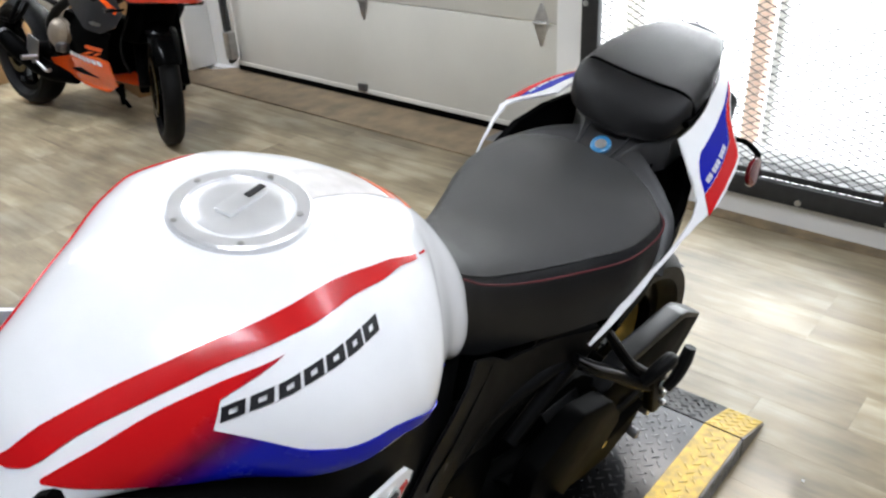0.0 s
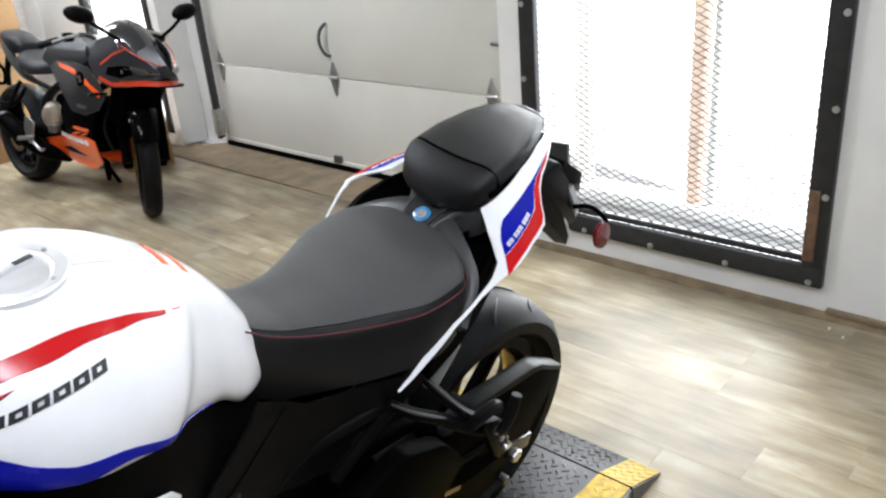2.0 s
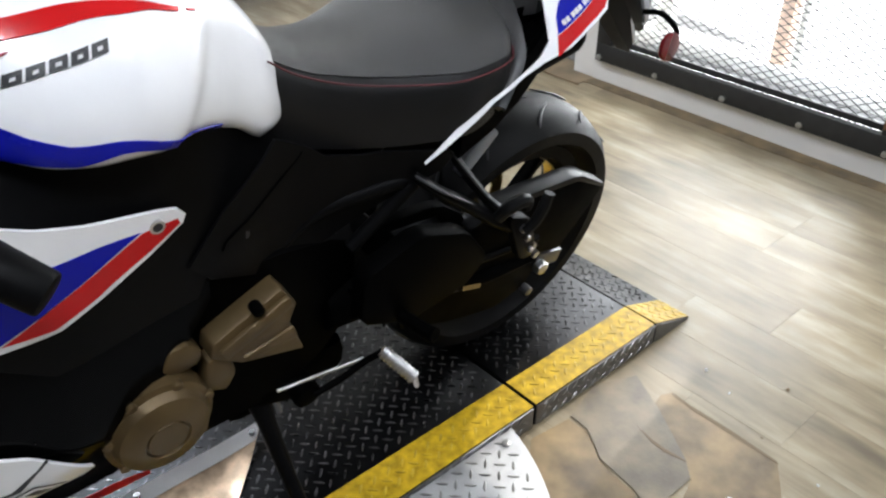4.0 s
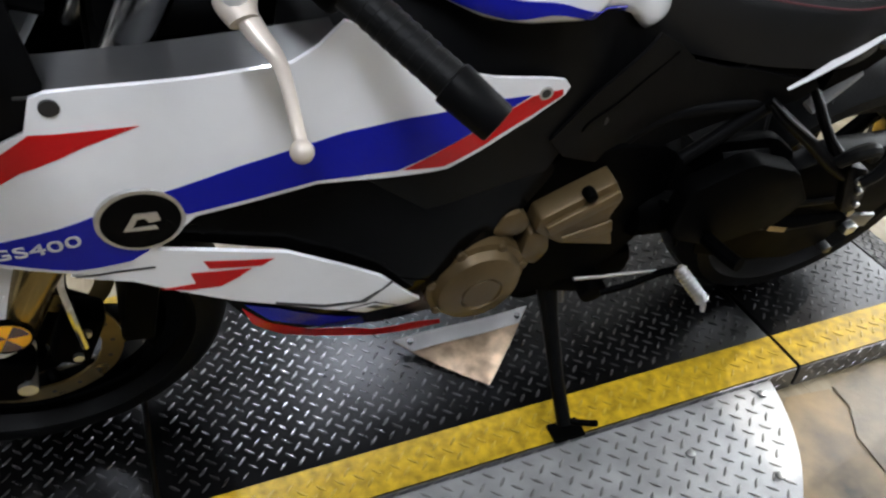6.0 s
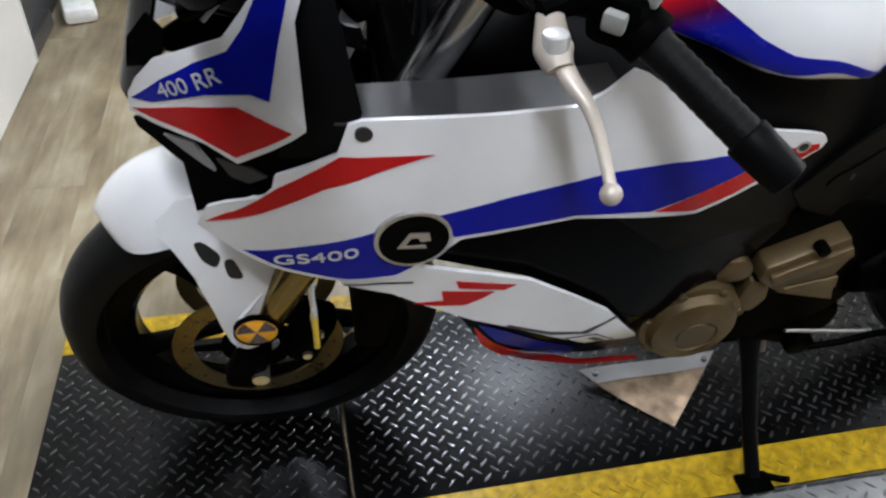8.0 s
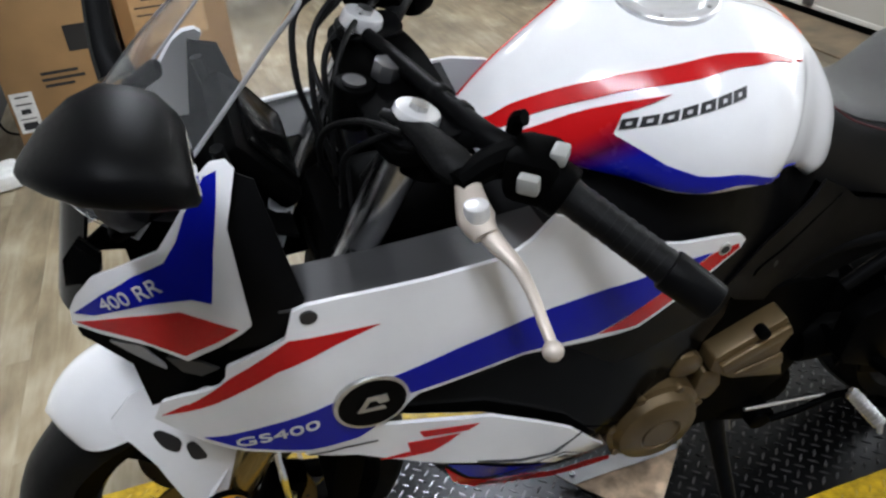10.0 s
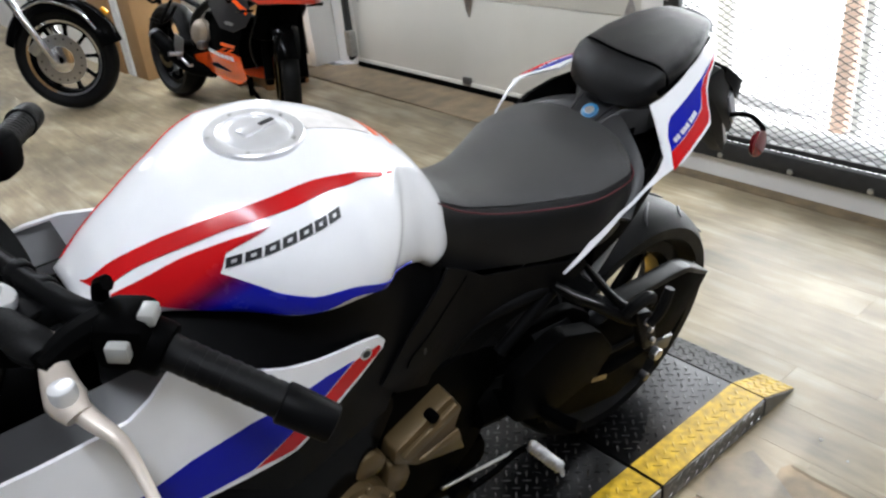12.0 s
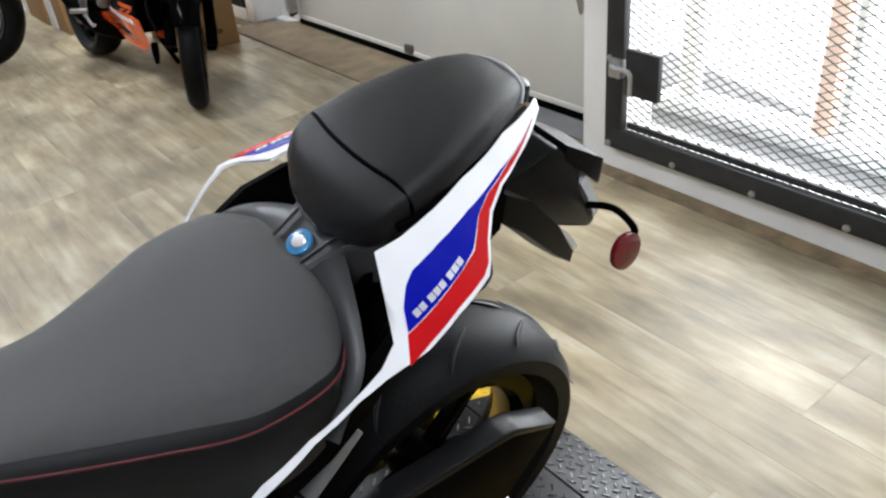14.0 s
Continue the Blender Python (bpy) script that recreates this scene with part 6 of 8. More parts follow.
part("cover_rib", plate([(-0.609, 0.511), (-0.508, 0.560), (-0.498, 0.540), (-0.598, 0.491)], -0.166, -0.156, 0.003), M_BRONZE, sp)
part("cover_rib", plate([(-0.575, 0.476), (-0.497, 0.492), (-0.489, 0.466), (-0.566, 0.464)], -0.162, -0.156, 0.003), M_BRONZE, sp)
part("breather_pipe", cyl((-0.553, -0.150, 0.560), (-0.553, -0.170, 0.560), 0.009, n=14, bevel=0.003), M_BLACK, eng)
for pts, r in (([(-0.60, 0.125, 0.62), (-0.48, 0.115, 0.64), (-0.40, 0.10, 0.56), (-0.36, 0.09, 0.46)], 0.022), ([(-0.30, 0.11, 0.70), (-0.40, 0.105, 0.62), (-0.46, 0.10, 0.56)], 0.014), ([(-0.95, 0.12, 0.74), (-0.80, 0.14, 0.68), (-0.60, 0.13, 0.63), (-0.45, 0.115, 0.58)], 0.024)):
    for sd in (-1, 1):
        part("frame_tube", tube([(x, sd * (y - 0.03), z) for x, y, z in pts], r, 12), M_SATIN, bike, "black frame tube")
# swingarm, chain guard and rear hanger
for sd in (-1, 1):
    part("swingarm_leg", tube([(-0.40, sd * 0.085, 0.40), (-0.25, sd * 0.10, 0.385), (-0.05, sd * 0.108, 0.34), (0.085, sd * 0.108, 0.305)], [0.040, 0.034, 0.028, 0.024], 12, 6, 0.8), M_BLACK, bike, "black swingarm leg")
    part("axle_block", box((0.100, sd * 0.128, 0.296), (0.075, 0.012, 0.034), 0.003, (0, 14, 0)), M_STEEL, bike, "dull steel axle block")
    part("axle_nut", cyl((0.073, sd * 0.132, 0.294), (0.073, sd * 0.150, 0.294), 0.015, n=6, bevel=0.002), M_ALU, bike, "silver axle nut")
    part("spool", cyl((0.045, sd * 0.125, 0.248), (0.045, sd * 0.152, 0.248), 0.008, 0.010, 14, 0.002), M_STEEL, bike)
cg = part("chain_guard", plate([(-0.16, 0.480), (-0.08, 0.508), (0.100, 0.494), (0.125, 0.488), (0.205, 0.440), (0.196, 0.424), (0.160, 0.370), (0.120, 0.315), (0.0, 0.350), (-0.14, 0.405)], -0.137, -0.118, 0.005), M_BLACK, bike, "satin black chain guard")
part("guard_top", plate([(-0.15, 0.486), (-0.08, 0.514), (0.102, 0.501), (0.128, 0.494), (0.209, 0.443), (0.196, 0.438), (0.118, 0.482), (-0.08, 0.496)], -0.137, -0.100, 0.004), M_POD, cg)
part("hugger", sheet(lambda u, v: (0.068 + 0.330 * math.cos(radians(156 + 24 * u)), -0.088 + 0.176 * v, 0.305 + 0.330 * math.sin(radians(156 + 24 * u)) - 0.03 * abs(2 * v - 1) ** 3), 14, 8, 0.004), M_SATIN, bike, "black rear hugger", 60)
pb = part("peg_bracket", tube([(-0.220, -0.128, 0.672), (-0.200, -0.140, 0.640), (-0.152, -0.155, 0.575), (-0.125, -0.168, 0.545), (-0.095, -0.180, 0.518)], [0.0085, 0.0095, 0.010, 0.012, 0.014], 12, 6, 0.8), M_SATIN, bike, "black passenger peg bracket")
part("bracket_arm", tube([(-0.285, -0.132, 0.652), (-0.250, -0.148, 0.622), (-0.195, -0.158, 0.580), (-0.140, -0.170, 0.535), (-0.095, -0.182, 0.508)], [0.009, 0.012, 0.013, 0.014, 0.015], 12, 6, 0.75), M_SATIN, pb)
# Two thin grey strips stand in for highlights on the round tubes.
part("bracket_lip", tube([(-0.290, -0.140, 0.660), (-0.262, -0.156, 0.638), (-0.225, -0.166, 0.612), (-0.196, -0.171, 0.592)], [0.0025, 0.0045, 0.0045, 0.0015], 8, 6, 0.5), M_TRAY, pb, "dark grey highlight painted along the bracket arm")
part("bracket_edge", tube([(-0.222, -0.136, 0.674), (-0.203, -0.149, 0.645), (-0.155, -0.165, 0.582), (-0.128, -0.176, 0.556), (-0.105, -0.186, 0.540)], [0.0015, 0.0024, 0.0026, 0.0032, 0.0015], 6, 6), M_TRAY, pb, "dark grey highlight painted along the peg bracket")
part("bracket_foot", plate(rounded([(-0.132, 0.552), (-0.075, 0.530), (-0.048, 0.470), (-0.040, 0.425), (-0.075, 0.430), (-0.098, 0.480)], 0.18, 1), -0.196, -0.176, 0.005), M_SATIN, pb)
part("passenger_peg", tube([(-0.150, -0.188, 0.556), (-0.140, -0.198, 0.580), (-0.122, -0.202, 0.588), (-0.104, -0.200, 0.578), (-0.098, -0.196, 0.560)], [0.010, 0.012, 0.012, 0.011, 0.009], 10), M_RUBBER, pb, "folded black rubber peg")
part("passenger_peg", tube([(-0.094, -0.205, 0.515), (-0.082, -0.210, 0.535), (-0.072, -0.211, 0.562), (-0.066, -0.210, 0.586)], [0.008, 0.0095, 0.0105, 0.009], 10), M_RUBBER, pb, "folded black rubber peg")
for x, z, r_ in ((-0.091, 0.514, 0.0075), (-0.075, 0.486, 0.0055), (-0.058, 0.452, 0.0055)):
    part("bracket_bolt", cyl((x, -0.194, z), (x, -0.203, z), r_, n=14, bevel=0.002), M_ALU, pb, "silver bolt")
# struts of the rear frame and a warning plate behind them
part("frame_strut", tube([(-0.270, -0.125, 0.640), (-0.317, -0.118, 0.592), (-0.372, -0.112, 0.540)], [0.012, 0.011, 0.011], 12), M_SATIN, bike, "black frame strut")
part("frame_strut", tube([(-0.500, -0.108, 0.585), (-0.460, -0.106, 0.617), (-0.416, -0.104, 0.630), (-0.347, -0.108, 0.632), (-0.275, -0.118, 0.636)], [0.009, 0.011, 0.012, 0.012, 0.011], 12), M_SATIN, bike, "black frame strut")
part("frame_strut", tube([(-0.175, -0.112, 0.600), (-0.140, -0.108, 0.628), (-0.104, -0.100, 0.650)], 0.011, 12), M_GREYPLASTIC, bike, "pale grey frame strut")
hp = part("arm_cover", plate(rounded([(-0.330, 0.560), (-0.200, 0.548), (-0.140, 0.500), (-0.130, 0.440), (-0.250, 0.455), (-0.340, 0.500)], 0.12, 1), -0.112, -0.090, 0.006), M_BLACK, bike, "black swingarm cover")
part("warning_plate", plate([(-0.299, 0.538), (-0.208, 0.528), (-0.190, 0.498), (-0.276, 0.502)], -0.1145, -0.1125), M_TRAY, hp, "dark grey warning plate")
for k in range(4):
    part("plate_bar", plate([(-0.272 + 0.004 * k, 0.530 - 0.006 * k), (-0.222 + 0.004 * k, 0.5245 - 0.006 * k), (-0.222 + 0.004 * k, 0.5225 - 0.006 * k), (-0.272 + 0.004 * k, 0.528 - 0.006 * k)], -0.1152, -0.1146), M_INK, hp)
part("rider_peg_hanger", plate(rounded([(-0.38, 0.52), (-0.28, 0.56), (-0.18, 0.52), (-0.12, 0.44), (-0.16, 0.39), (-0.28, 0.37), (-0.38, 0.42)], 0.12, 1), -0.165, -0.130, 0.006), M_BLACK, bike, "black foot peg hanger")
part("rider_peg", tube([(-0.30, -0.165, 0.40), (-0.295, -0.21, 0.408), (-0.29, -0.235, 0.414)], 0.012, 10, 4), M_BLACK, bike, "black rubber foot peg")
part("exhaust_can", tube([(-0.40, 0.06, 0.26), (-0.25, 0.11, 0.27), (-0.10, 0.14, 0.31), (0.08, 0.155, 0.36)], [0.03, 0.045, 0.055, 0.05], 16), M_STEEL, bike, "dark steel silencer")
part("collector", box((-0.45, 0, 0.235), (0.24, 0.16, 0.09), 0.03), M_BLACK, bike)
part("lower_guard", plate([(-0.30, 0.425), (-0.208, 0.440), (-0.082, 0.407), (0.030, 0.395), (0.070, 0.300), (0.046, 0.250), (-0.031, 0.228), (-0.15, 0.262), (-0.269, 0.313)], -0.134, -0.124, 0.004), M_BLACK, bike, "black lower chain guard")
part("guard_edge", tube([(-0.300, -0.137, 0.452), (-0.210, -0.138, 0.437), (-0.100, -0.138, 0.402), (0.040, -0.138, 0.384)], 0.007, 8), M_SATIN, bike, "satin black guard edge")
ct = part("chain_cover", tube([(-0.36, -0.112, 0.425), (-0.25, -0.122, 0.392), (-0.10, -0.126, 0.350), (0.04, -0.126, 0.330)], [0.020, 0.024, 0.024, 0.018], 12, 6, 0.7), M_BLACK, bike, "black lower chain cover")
for x0, z0, L, m_ in ((-0.248, 0.408, 0.030, M_GREYPLASTIC), (-0.212, 0.394, 0.050, M_TRAY), (-0.150, 0.370, 0.045, M_FORK)):
    part("label_strip", plate([(x0, z0), (x0 + L, z0 - 0.36 * L), (x0 + L, z0 - 0.36 * L - 0.013), (x0, z0 - 0.013)], -0.150, -0.1485), m_, ct, "small pale warning label")
for x, y, z in ((0.020, -0.146, 0.380), (0.035, -0.146, 0.352), (-0.01, -0.142, 0.430)):
    part("frame_bolt", cyl((x, y + 0.012, z), (x, y - 0.004, z), 0.008, n=10), M_ALU, bike, "silver bolt")
# shift lever, side stand
part("shift_rod", tube([(-0.520, -0.155, 0.355), (-0.45, -0.157, 0.344), (-0.366, -0.160, 0.332)], 0.0030, 8, 4), M_ALU, bike, "chromed shift rod")
part("shift_lever", tube([(-0.45, -0.150, 0.288), (-0.405, -0.160, 0.308), (-0.367, -0.168, 0.334), (-0.348, -0.184, 0.360)], 0.006, 8, 4), M_BLACK, bike)
sg = part("shift_pad", tube([(-0.350, -0.185, 0.366), (-0.337, -0.208, 0.352), (-0.322, -0.238, 0.334)], [0.009, 0.010, 0.010], 12, 6), M_ALU, bike, "ribbed silver shift pad")
for k in range(9):
    c = Vector((-0.350, -0.185, 0.366)).lerp(Vector((-0.322, -0.238, 0.334)), (k + 0.6) / 9.4)
    d = Vector((0.028, -0.053, -0.032)).normalized()
    part("pad_rib", cyl(c, c + d * 0.003, 0.0120, n=12), M_ALU, sg)
part("shift_tip", cyl((-0.322, -0.238, 0.334), (-0.316, -0.240, 0.312), 0.0045, n=8), M_ALU, sg)
stand = part("side_stand", tube([(-0.525, -0.085, 0.300), (-0.522, -0.13, 0.235), (-0.516, -0.20, 0.135), (-0.513, -0.262, 0.068)], [0.022, 0.015, 0.0125, 0.013], 12, 6), M_SATIN, bike, "black side stand")
part("stand_foot", box((-0.513, -0.272, 0.063), (0.060, 0.040, 0.010), 0.004, (-LEAN, 0, 0)), M_BLACK, stand)
part("stand_tang", tube([(-0.505, -0.262, 0.075), (-0.475, -0.278, 0.080), (-0.465, -0.285, 0.088)], 0.006, 8, 4), M_BLACK, stand)
part("stand_spring", tube([(-0.530, -0.075, 0.345), (-0.50, -0.10, 0.27), (-0.495, -0.115, 0.235)], 0.008, 8, 4), M_STEEL, stand)
part("stand_pivot", cyl((-0.525, -0.07, 0.300), (-0.525, -0.115, 0.300), 0.016, n=14), M_STEEL, stand)
part("lever_pivot", cyl((-0.456, -0.10, 0.280), (-0.456, -0.145, 0.278), 0.024, n=20, bevel=0.004), M_BLACK, bike)
part("pivot_link", plate(rounded([(-0.53, 0.32), (-0.45, 0.305), (-0.43, 0.28), (-0.45, 0.255), (-0.54, 0.29)], 0.15, 1), -0.125, -0.105, 0.004), M_BLACK, bike)

# ---- the dark grey and orange sport motorcycle by the garage door; same axes ----
ORANGE = (0.85, 0.10, 0.012)
M_ORANGE = mat("orange_paint", ORANGE, 0.22, coat=0.6, vary=0.04)
M_NOSERED = mat("dark_red_orange_paint", (0.42, 0.035, 0.012), 0.3, vary=0.05)
M_DARKGREY = mat("dark_grey_satin_paint", (0.016, 0.016, 0.0175), 0.36, coat=0.12, vary=0.06, spec=0.4)
M_SMOKE = mat("smoked_screen", (0.012, 0.013, 0.015), 0.08, coat=0.6, vary=0.02)
M_CLUTCH = mat("champagne_clutch_cover", (0.40, 0.34, 0.27), 0.38, 0.7, vary=0.1)
bike2 = thing("motorcycle", pose(0.795, 3.565, 0, 7.0, 0, 92.0) @ Matrix.Diagonal((0.92, 0.92, 0.92, 1)), "dark grey and orange sport motorcycle parked by the garage door", "motorcycle")
F2, R2 = Vector((-0.70, 0, 0.293)), Vector((0.67, 0, 0.305))
TURN = -26.0
turned_by = pose(F2.x, 0, 0, 0, 0, TURN) @ pose(-F2.x, 0, 0)
fw2 = wheel(bike2, F2, 0.293, 0.047, 0.212, "front_wheel", 5, None, 0.145)
fw2.rotation_euler = (0, 0, radians(TURN))
wheel(bike2, R2, 0.305, 0.076, 0.215, "rear_wheel", 5, None, 0.11)
for sd in (-1, 1):
    lg = part("fork_leg", cyl((F2.x, sd * 0.095, 0.30), (F2.x + 0.235, sd * 0.095, 0.86), 0.028, 0.024, 18), M_BLACK, bike2, "black fork leg")
    lg.matrix_local = turned_by
    part("fork_tube", cyl((F2.x + 0.115, sd * 0.095, 0.575), (F2.x + 0.22, sd * 0.095, 0.83), 0.0245, n=16), M_ALU, lg, "polished fork tube")
    part("brake_caliper", box((F2.x + 0.105, sd * 0.088, 0.30), (0.055, 0.05, 0.10), 0.012, (0, -20, 0)), M_BLACK, lg)


def guard2(u, v):
    a = radians(38 + 112 * u)
    s_ = 2 * v - 1
    r = 0.318 - 0.032 * abs(s_) ** 2.4
    return (F2.x + r * math.cos(a), 0.070 * s_ * math.sin(math.pi * (0.2 + 0.6 * u)) ** 0.5, F2.z + r * math.sin(a))


part("front_mudguard", sheet(guard2, 20, 10, 0.004), M_GLOSSBLACK, bike2, "gloss black front mudguard", 60).matrix_local = turned_by
for sd in (-1, 1):
    part("mudguard_leg", skin([(-0.72, 0.58), (-0.56, 0.58), (-0.58, 0.46), (-0.61, 0.36), (-0.66, 0.36), (-0.68, 0.48)], lambda x, z: spl(z, ((0.36, 0.125), (0.46, 0.115), (0.54, 0.085), (0.60, 0.06))), 0.004, 0, sd), M_GLOSSBLACK, bike2, "", 60).matrix_local = turned_by


def flank2(x, z):
    h = spl(x, ((-0.82, 0.02), (-0.76, 0.075), (-0.66, 0.135), (-0.50, 0.175), (-0.30, 0.195), (-0.12, 0.175), (0.10, 0.145), (0.4, 0.12)))
    return h * spl(z, ((0.24, 0.50), (0.32, 0.70), (0.42, 0.90), (0.52, 1.0), (0.72, 1.0), (0.84, 0.90), (0.95, 0.66), (1.02, 0.5)))


NOSE2 = [(-0.80, 0.775), (-0.70, 0.745), (-0.56, 0.735), (-0.44, 0.775), (-0.36, 0.86), (-0.38, 0.955), (-0.48, 0.985), (-0.62, 0.955), (-0.74, 0.885), (-0.80, 0.815)]
UP2 = [(-0.46, 0.76), (-0.36, 0.83), (-0.20, 0.845), (-0.05, 0.835), (0.02, 0.80), (-0.06, 0.72), (-0.16, 0.64), (-0.26, 0.575), (-0.40, 0.56), (-0.50, 0.60), (-0.53, 0.68)]
MID2 = [(-0.47, 0.565), (-0.26, 0.575), (-0.15, 0.63), (-0.10, 0.56), (-0.16, 0.44), (-0.24, 0.36), (-0.40, 0.34), (-0.46, 0.42)]
LOW2 = [(-0.47, 0.40), (-0.40, 0.42), (-0.24, 0.42), (0.06, 0.365), (0.24, 0.33), (0.20, 0.275), (-0.10, 0.225), (-0.34, 0.225), (-0.44, 0.27)]
for sd in (-1, 1):
    nz = part("nose_fairing", skin(NOSE2, flank2, 0.005, 0.0, sd, 0.02), M_DARKGREY, bike2, "dark grey nose fairing", 50)
    part("nose_line", skin([(-0.79, 0.785), (-0.70, 0.752), (-0.57, 0.742), (-0.46, 0.775), (-0.47, 0.790), (-0.57, 0.762), (-0.69, 0.772), (-0.79, 0.800)], flank2, 0.001, 0.0016, sd, 0.02), M_NOSERED, nz, "red-orange lower edge")
    part("nose_line", skin([(-0.64, 0.935), (-0.55, 0.905), (-0.47, 0.85), (-0.475, 0.84), (-0.555, 0.893), (-0.64, 0.922)], flank2, 0.001, 0.0016, sd, 0.02), M_NOSERED, nz, "thin red-orange line")
    hl = part("headlamp", skin([(-0.735, 0.815), (-0.62, 0.785), (-0.52, 0.80), (-0.53, 0.835), (-0.62, 0.845), (-0.72, 0.84)], flank2, 0.001, 0.002, sd, 0.02), M_GLOSSBLACK, nz, "dark headlamp lens")
    part("lamp_bulb", cyl((-0.63, sd * (flank2(-0.63, 0.815) + 0.001), 0.815), (-0.63, sd * (flank2(-0.63, 0.815) + 0.004), 0.815), 0.012, n=14), M_CHROME, hl)
    up2 = part("side_fairing", skin(UP2, flank2, 0.005, 0.002, sd, 0.02), M_DARKGREY, bike2, "dark grey side fairing", 50)
    part("fairing_stripe", skin([(-0.50, 0.695), (-0.36, 0.765), (-0.22, 0.815), (-0.06, 0.83), (-0.10, 0.805), (-0.24, 0.785), (-0.38, 0.728), (-0.49, 0.668)], flank2, 0.001, 0.0036, sd, 0.02), M_ORANGE, up2, "orange stripe")
    hb = flank2(-0.31, 0.765)
    em = part("emblem", cyl((-0.31, sd * (hb + 0.001), 0.765), (-0.31, sd * (hb + 0.007), 0.765), 0.040, n=28, bevel=0.002), M_GLOSSBLACK, up2, "round black emblem")
    part("emblem_mark", plate([(-0.33, 0.752), (-0.318, 0.782), (-0.295, 0.782), (-0.292, 0.768), (-0.312, 0.766), (-0.298, 0.750)], sd * (hb + 0.0068), sd * (hb + 0.0085)), M_ALU, em, "plain silver mark")
    part("fairing_vent", skin([(-0.40, 0.612), (-0.34, 0.622), (-0.30, 0.615), (-0.33, 0.600), (-0.39, 0.598)], flank2, 0.001, 0.0036, sd, 0.02), M_ALU, up2, "pale lettering bar")
    md = part("middle_panel", skin(MID2, flank2, 0.005, -0.004, sd, 0.02), M_BLACK, bike2, "black middle panel", 50)
    for poly in ([(-0.43, 0.475), (-0.30, 0.485), (-0.27, 0.470), (-0.32, 0.458), (-0.42, 0.455)], [(-0.42, 0.447), (-0.385, 0.447), (-0.34, 0.425), (-0.37, 0.425)], [(-0.36, 0.447), (-0.31, 0.447), (-0.25, 0.425), (-0.29, 0.425)]):
        part("panel_mark", skin(poly, flank2, 0.001, -0.0028, sd, 0.02), M_ORANGE, md, "orange angular mark")
    lo = part("belly_pan", skin(LOW2, flank2, 0.005, 0.0, sd, 0.02), M_ORANGE, bike2, "orange belly pan", 50)
    part("belly_patch", skin([(-0.32, 0.30), (-0.14, 0.335), (0.0, 0.31), (-0.10, 0.295)], flank2, 0.001, 0.0016, sd, 0.02), M_BLACK, lo, "black belly patch")
    for k in range(7):
        x0, z0 = -0.405 + 0.045 * k, 0.372 + 0.0035 * k
        part("name_bar", skin([(x0, z0), (x0 + 0.034, z0 + 0.002), (x0 + 0.038, z0 + 0.027), (x0 + 0.004, z0 + 0.026)], flank2, 0.001, 0.0016, sd, 0.02), M_WHITE, lo, "white lettering bar")
    tk = skin([(-0.30, 0.86), (-0.24, 0.93), (-0.12, 0.965), (-0.02, 0.955), (0.06, 0.90), (0.10, 0.83), (0.02, 0.79), (-0.10, 0.80), (-0.24, 0.83)], lambda x, z: 0.135 * (1 - min(1, max(0, (z - 0.83) / 0.14)) ** 2.4) ** 0.5 + 0.003, 0.005, 0, sd, 0.015)
    part("tank_flank", tk, M_DARKGREY, bike2, "dark grey tank flank", 60)
rings = []
for i in range(24):
    x = -0.30 + 0.40 * i / 23
    zt = spl(x, ((-0.30, 0.87), (-0.24, 0.932), (-0.12, 0.968), (-0.02, 0.957), (0.06, 0.90), (0.10, 0.83)))
    w = spl(x, ((-0.30, 0.09), (-0.2, 0.125), (-0.05, 0.13), (0.05, 0.10), (0.10, 0.08)))
    rings.append([(x, -w * math.copysign(abs(math.cos(a)) ** 0.7, math.cos(a)), 0.78 + (zt - 0.78) * math.sin(a) ** 0.6) for a in [math.pi * k / 16 for k in range(17)]])
part("fuel_tank", loft(rings), M_DARKGREY, bike2, "dark grey fuel tank", 60)
part("windscreen", sheet(lambda u, v: (-0.70 + 0.24 * v + 0.10 * (2 * u - 1) ** 2 * (1 - 0.4 * v), (0.115 - 0.025 * v) * (2 * u - 1), 0.905 + 0.155 * v + 0.035 * math.sin(math.pi * v) - 0.04 * v * (2 * u - 1) ** 2), 14, 8, 0.003), M_SMOKE, bike2, "smoked dark windscreen", 60)
prow = part("nose_tip", loft([[(x, -w, z0 + 0.012), (x + 0.015, -w * 1.02, zm), (x + 0.03, -w * 0.55, z1 - 0.012), (x - 0.012, 0, z1), (x + 0.03, w * 0.55, z1 - 0.012), (x + 0.015, w * 1.02, zm), (x, w, z0 + 0.012), (x - 0.010, 0, z0)] for x, w, z0, zm, z1 in ((-0.835, 0.012, 0.782, 0.790, 0.800), (-0.80, 0.060, 0.772, 0.805, 0.850), (-0.735, 0.102, 0.768, 0.820, 0.905), (-0.66, 0.128, 0.766, 0.835, 0.945), (-0.58, 0.140, 0.766, 0.840, 0.960))]), M_DARKGREY, bike2, "dark grey pointed nose with a centre crease", 25)
for sd in (-1, 1):
    part("prow_lamp", loft([[(x, sd * y, z - h), (x - 0.006, sd * (y + 0.003), z), (x + 0.010, sd * (y - 0.004), z + h)] for x, y, z, h in ((-0.806, 0.040, 0.808, 0.006), (-0.775, 0.084, 0.816, 0.016), (-0.735, 0.110, 0.824, 0.017), (-0.69, 0.128, 0.836, 0.008))]), M_SMOKE, prow, "dark slanted headlamp")
    part("prow_line", tube([(-0.815, sd * 0.030, 0.846), (-0.77, sd * 0.072, 0.868), (-0.70, sd * 0.105, 0.905), (-0.62, sd * 0.122, 0.940)], 0.0035, 6), M_NOSERED, prow, "thin red-orange line")
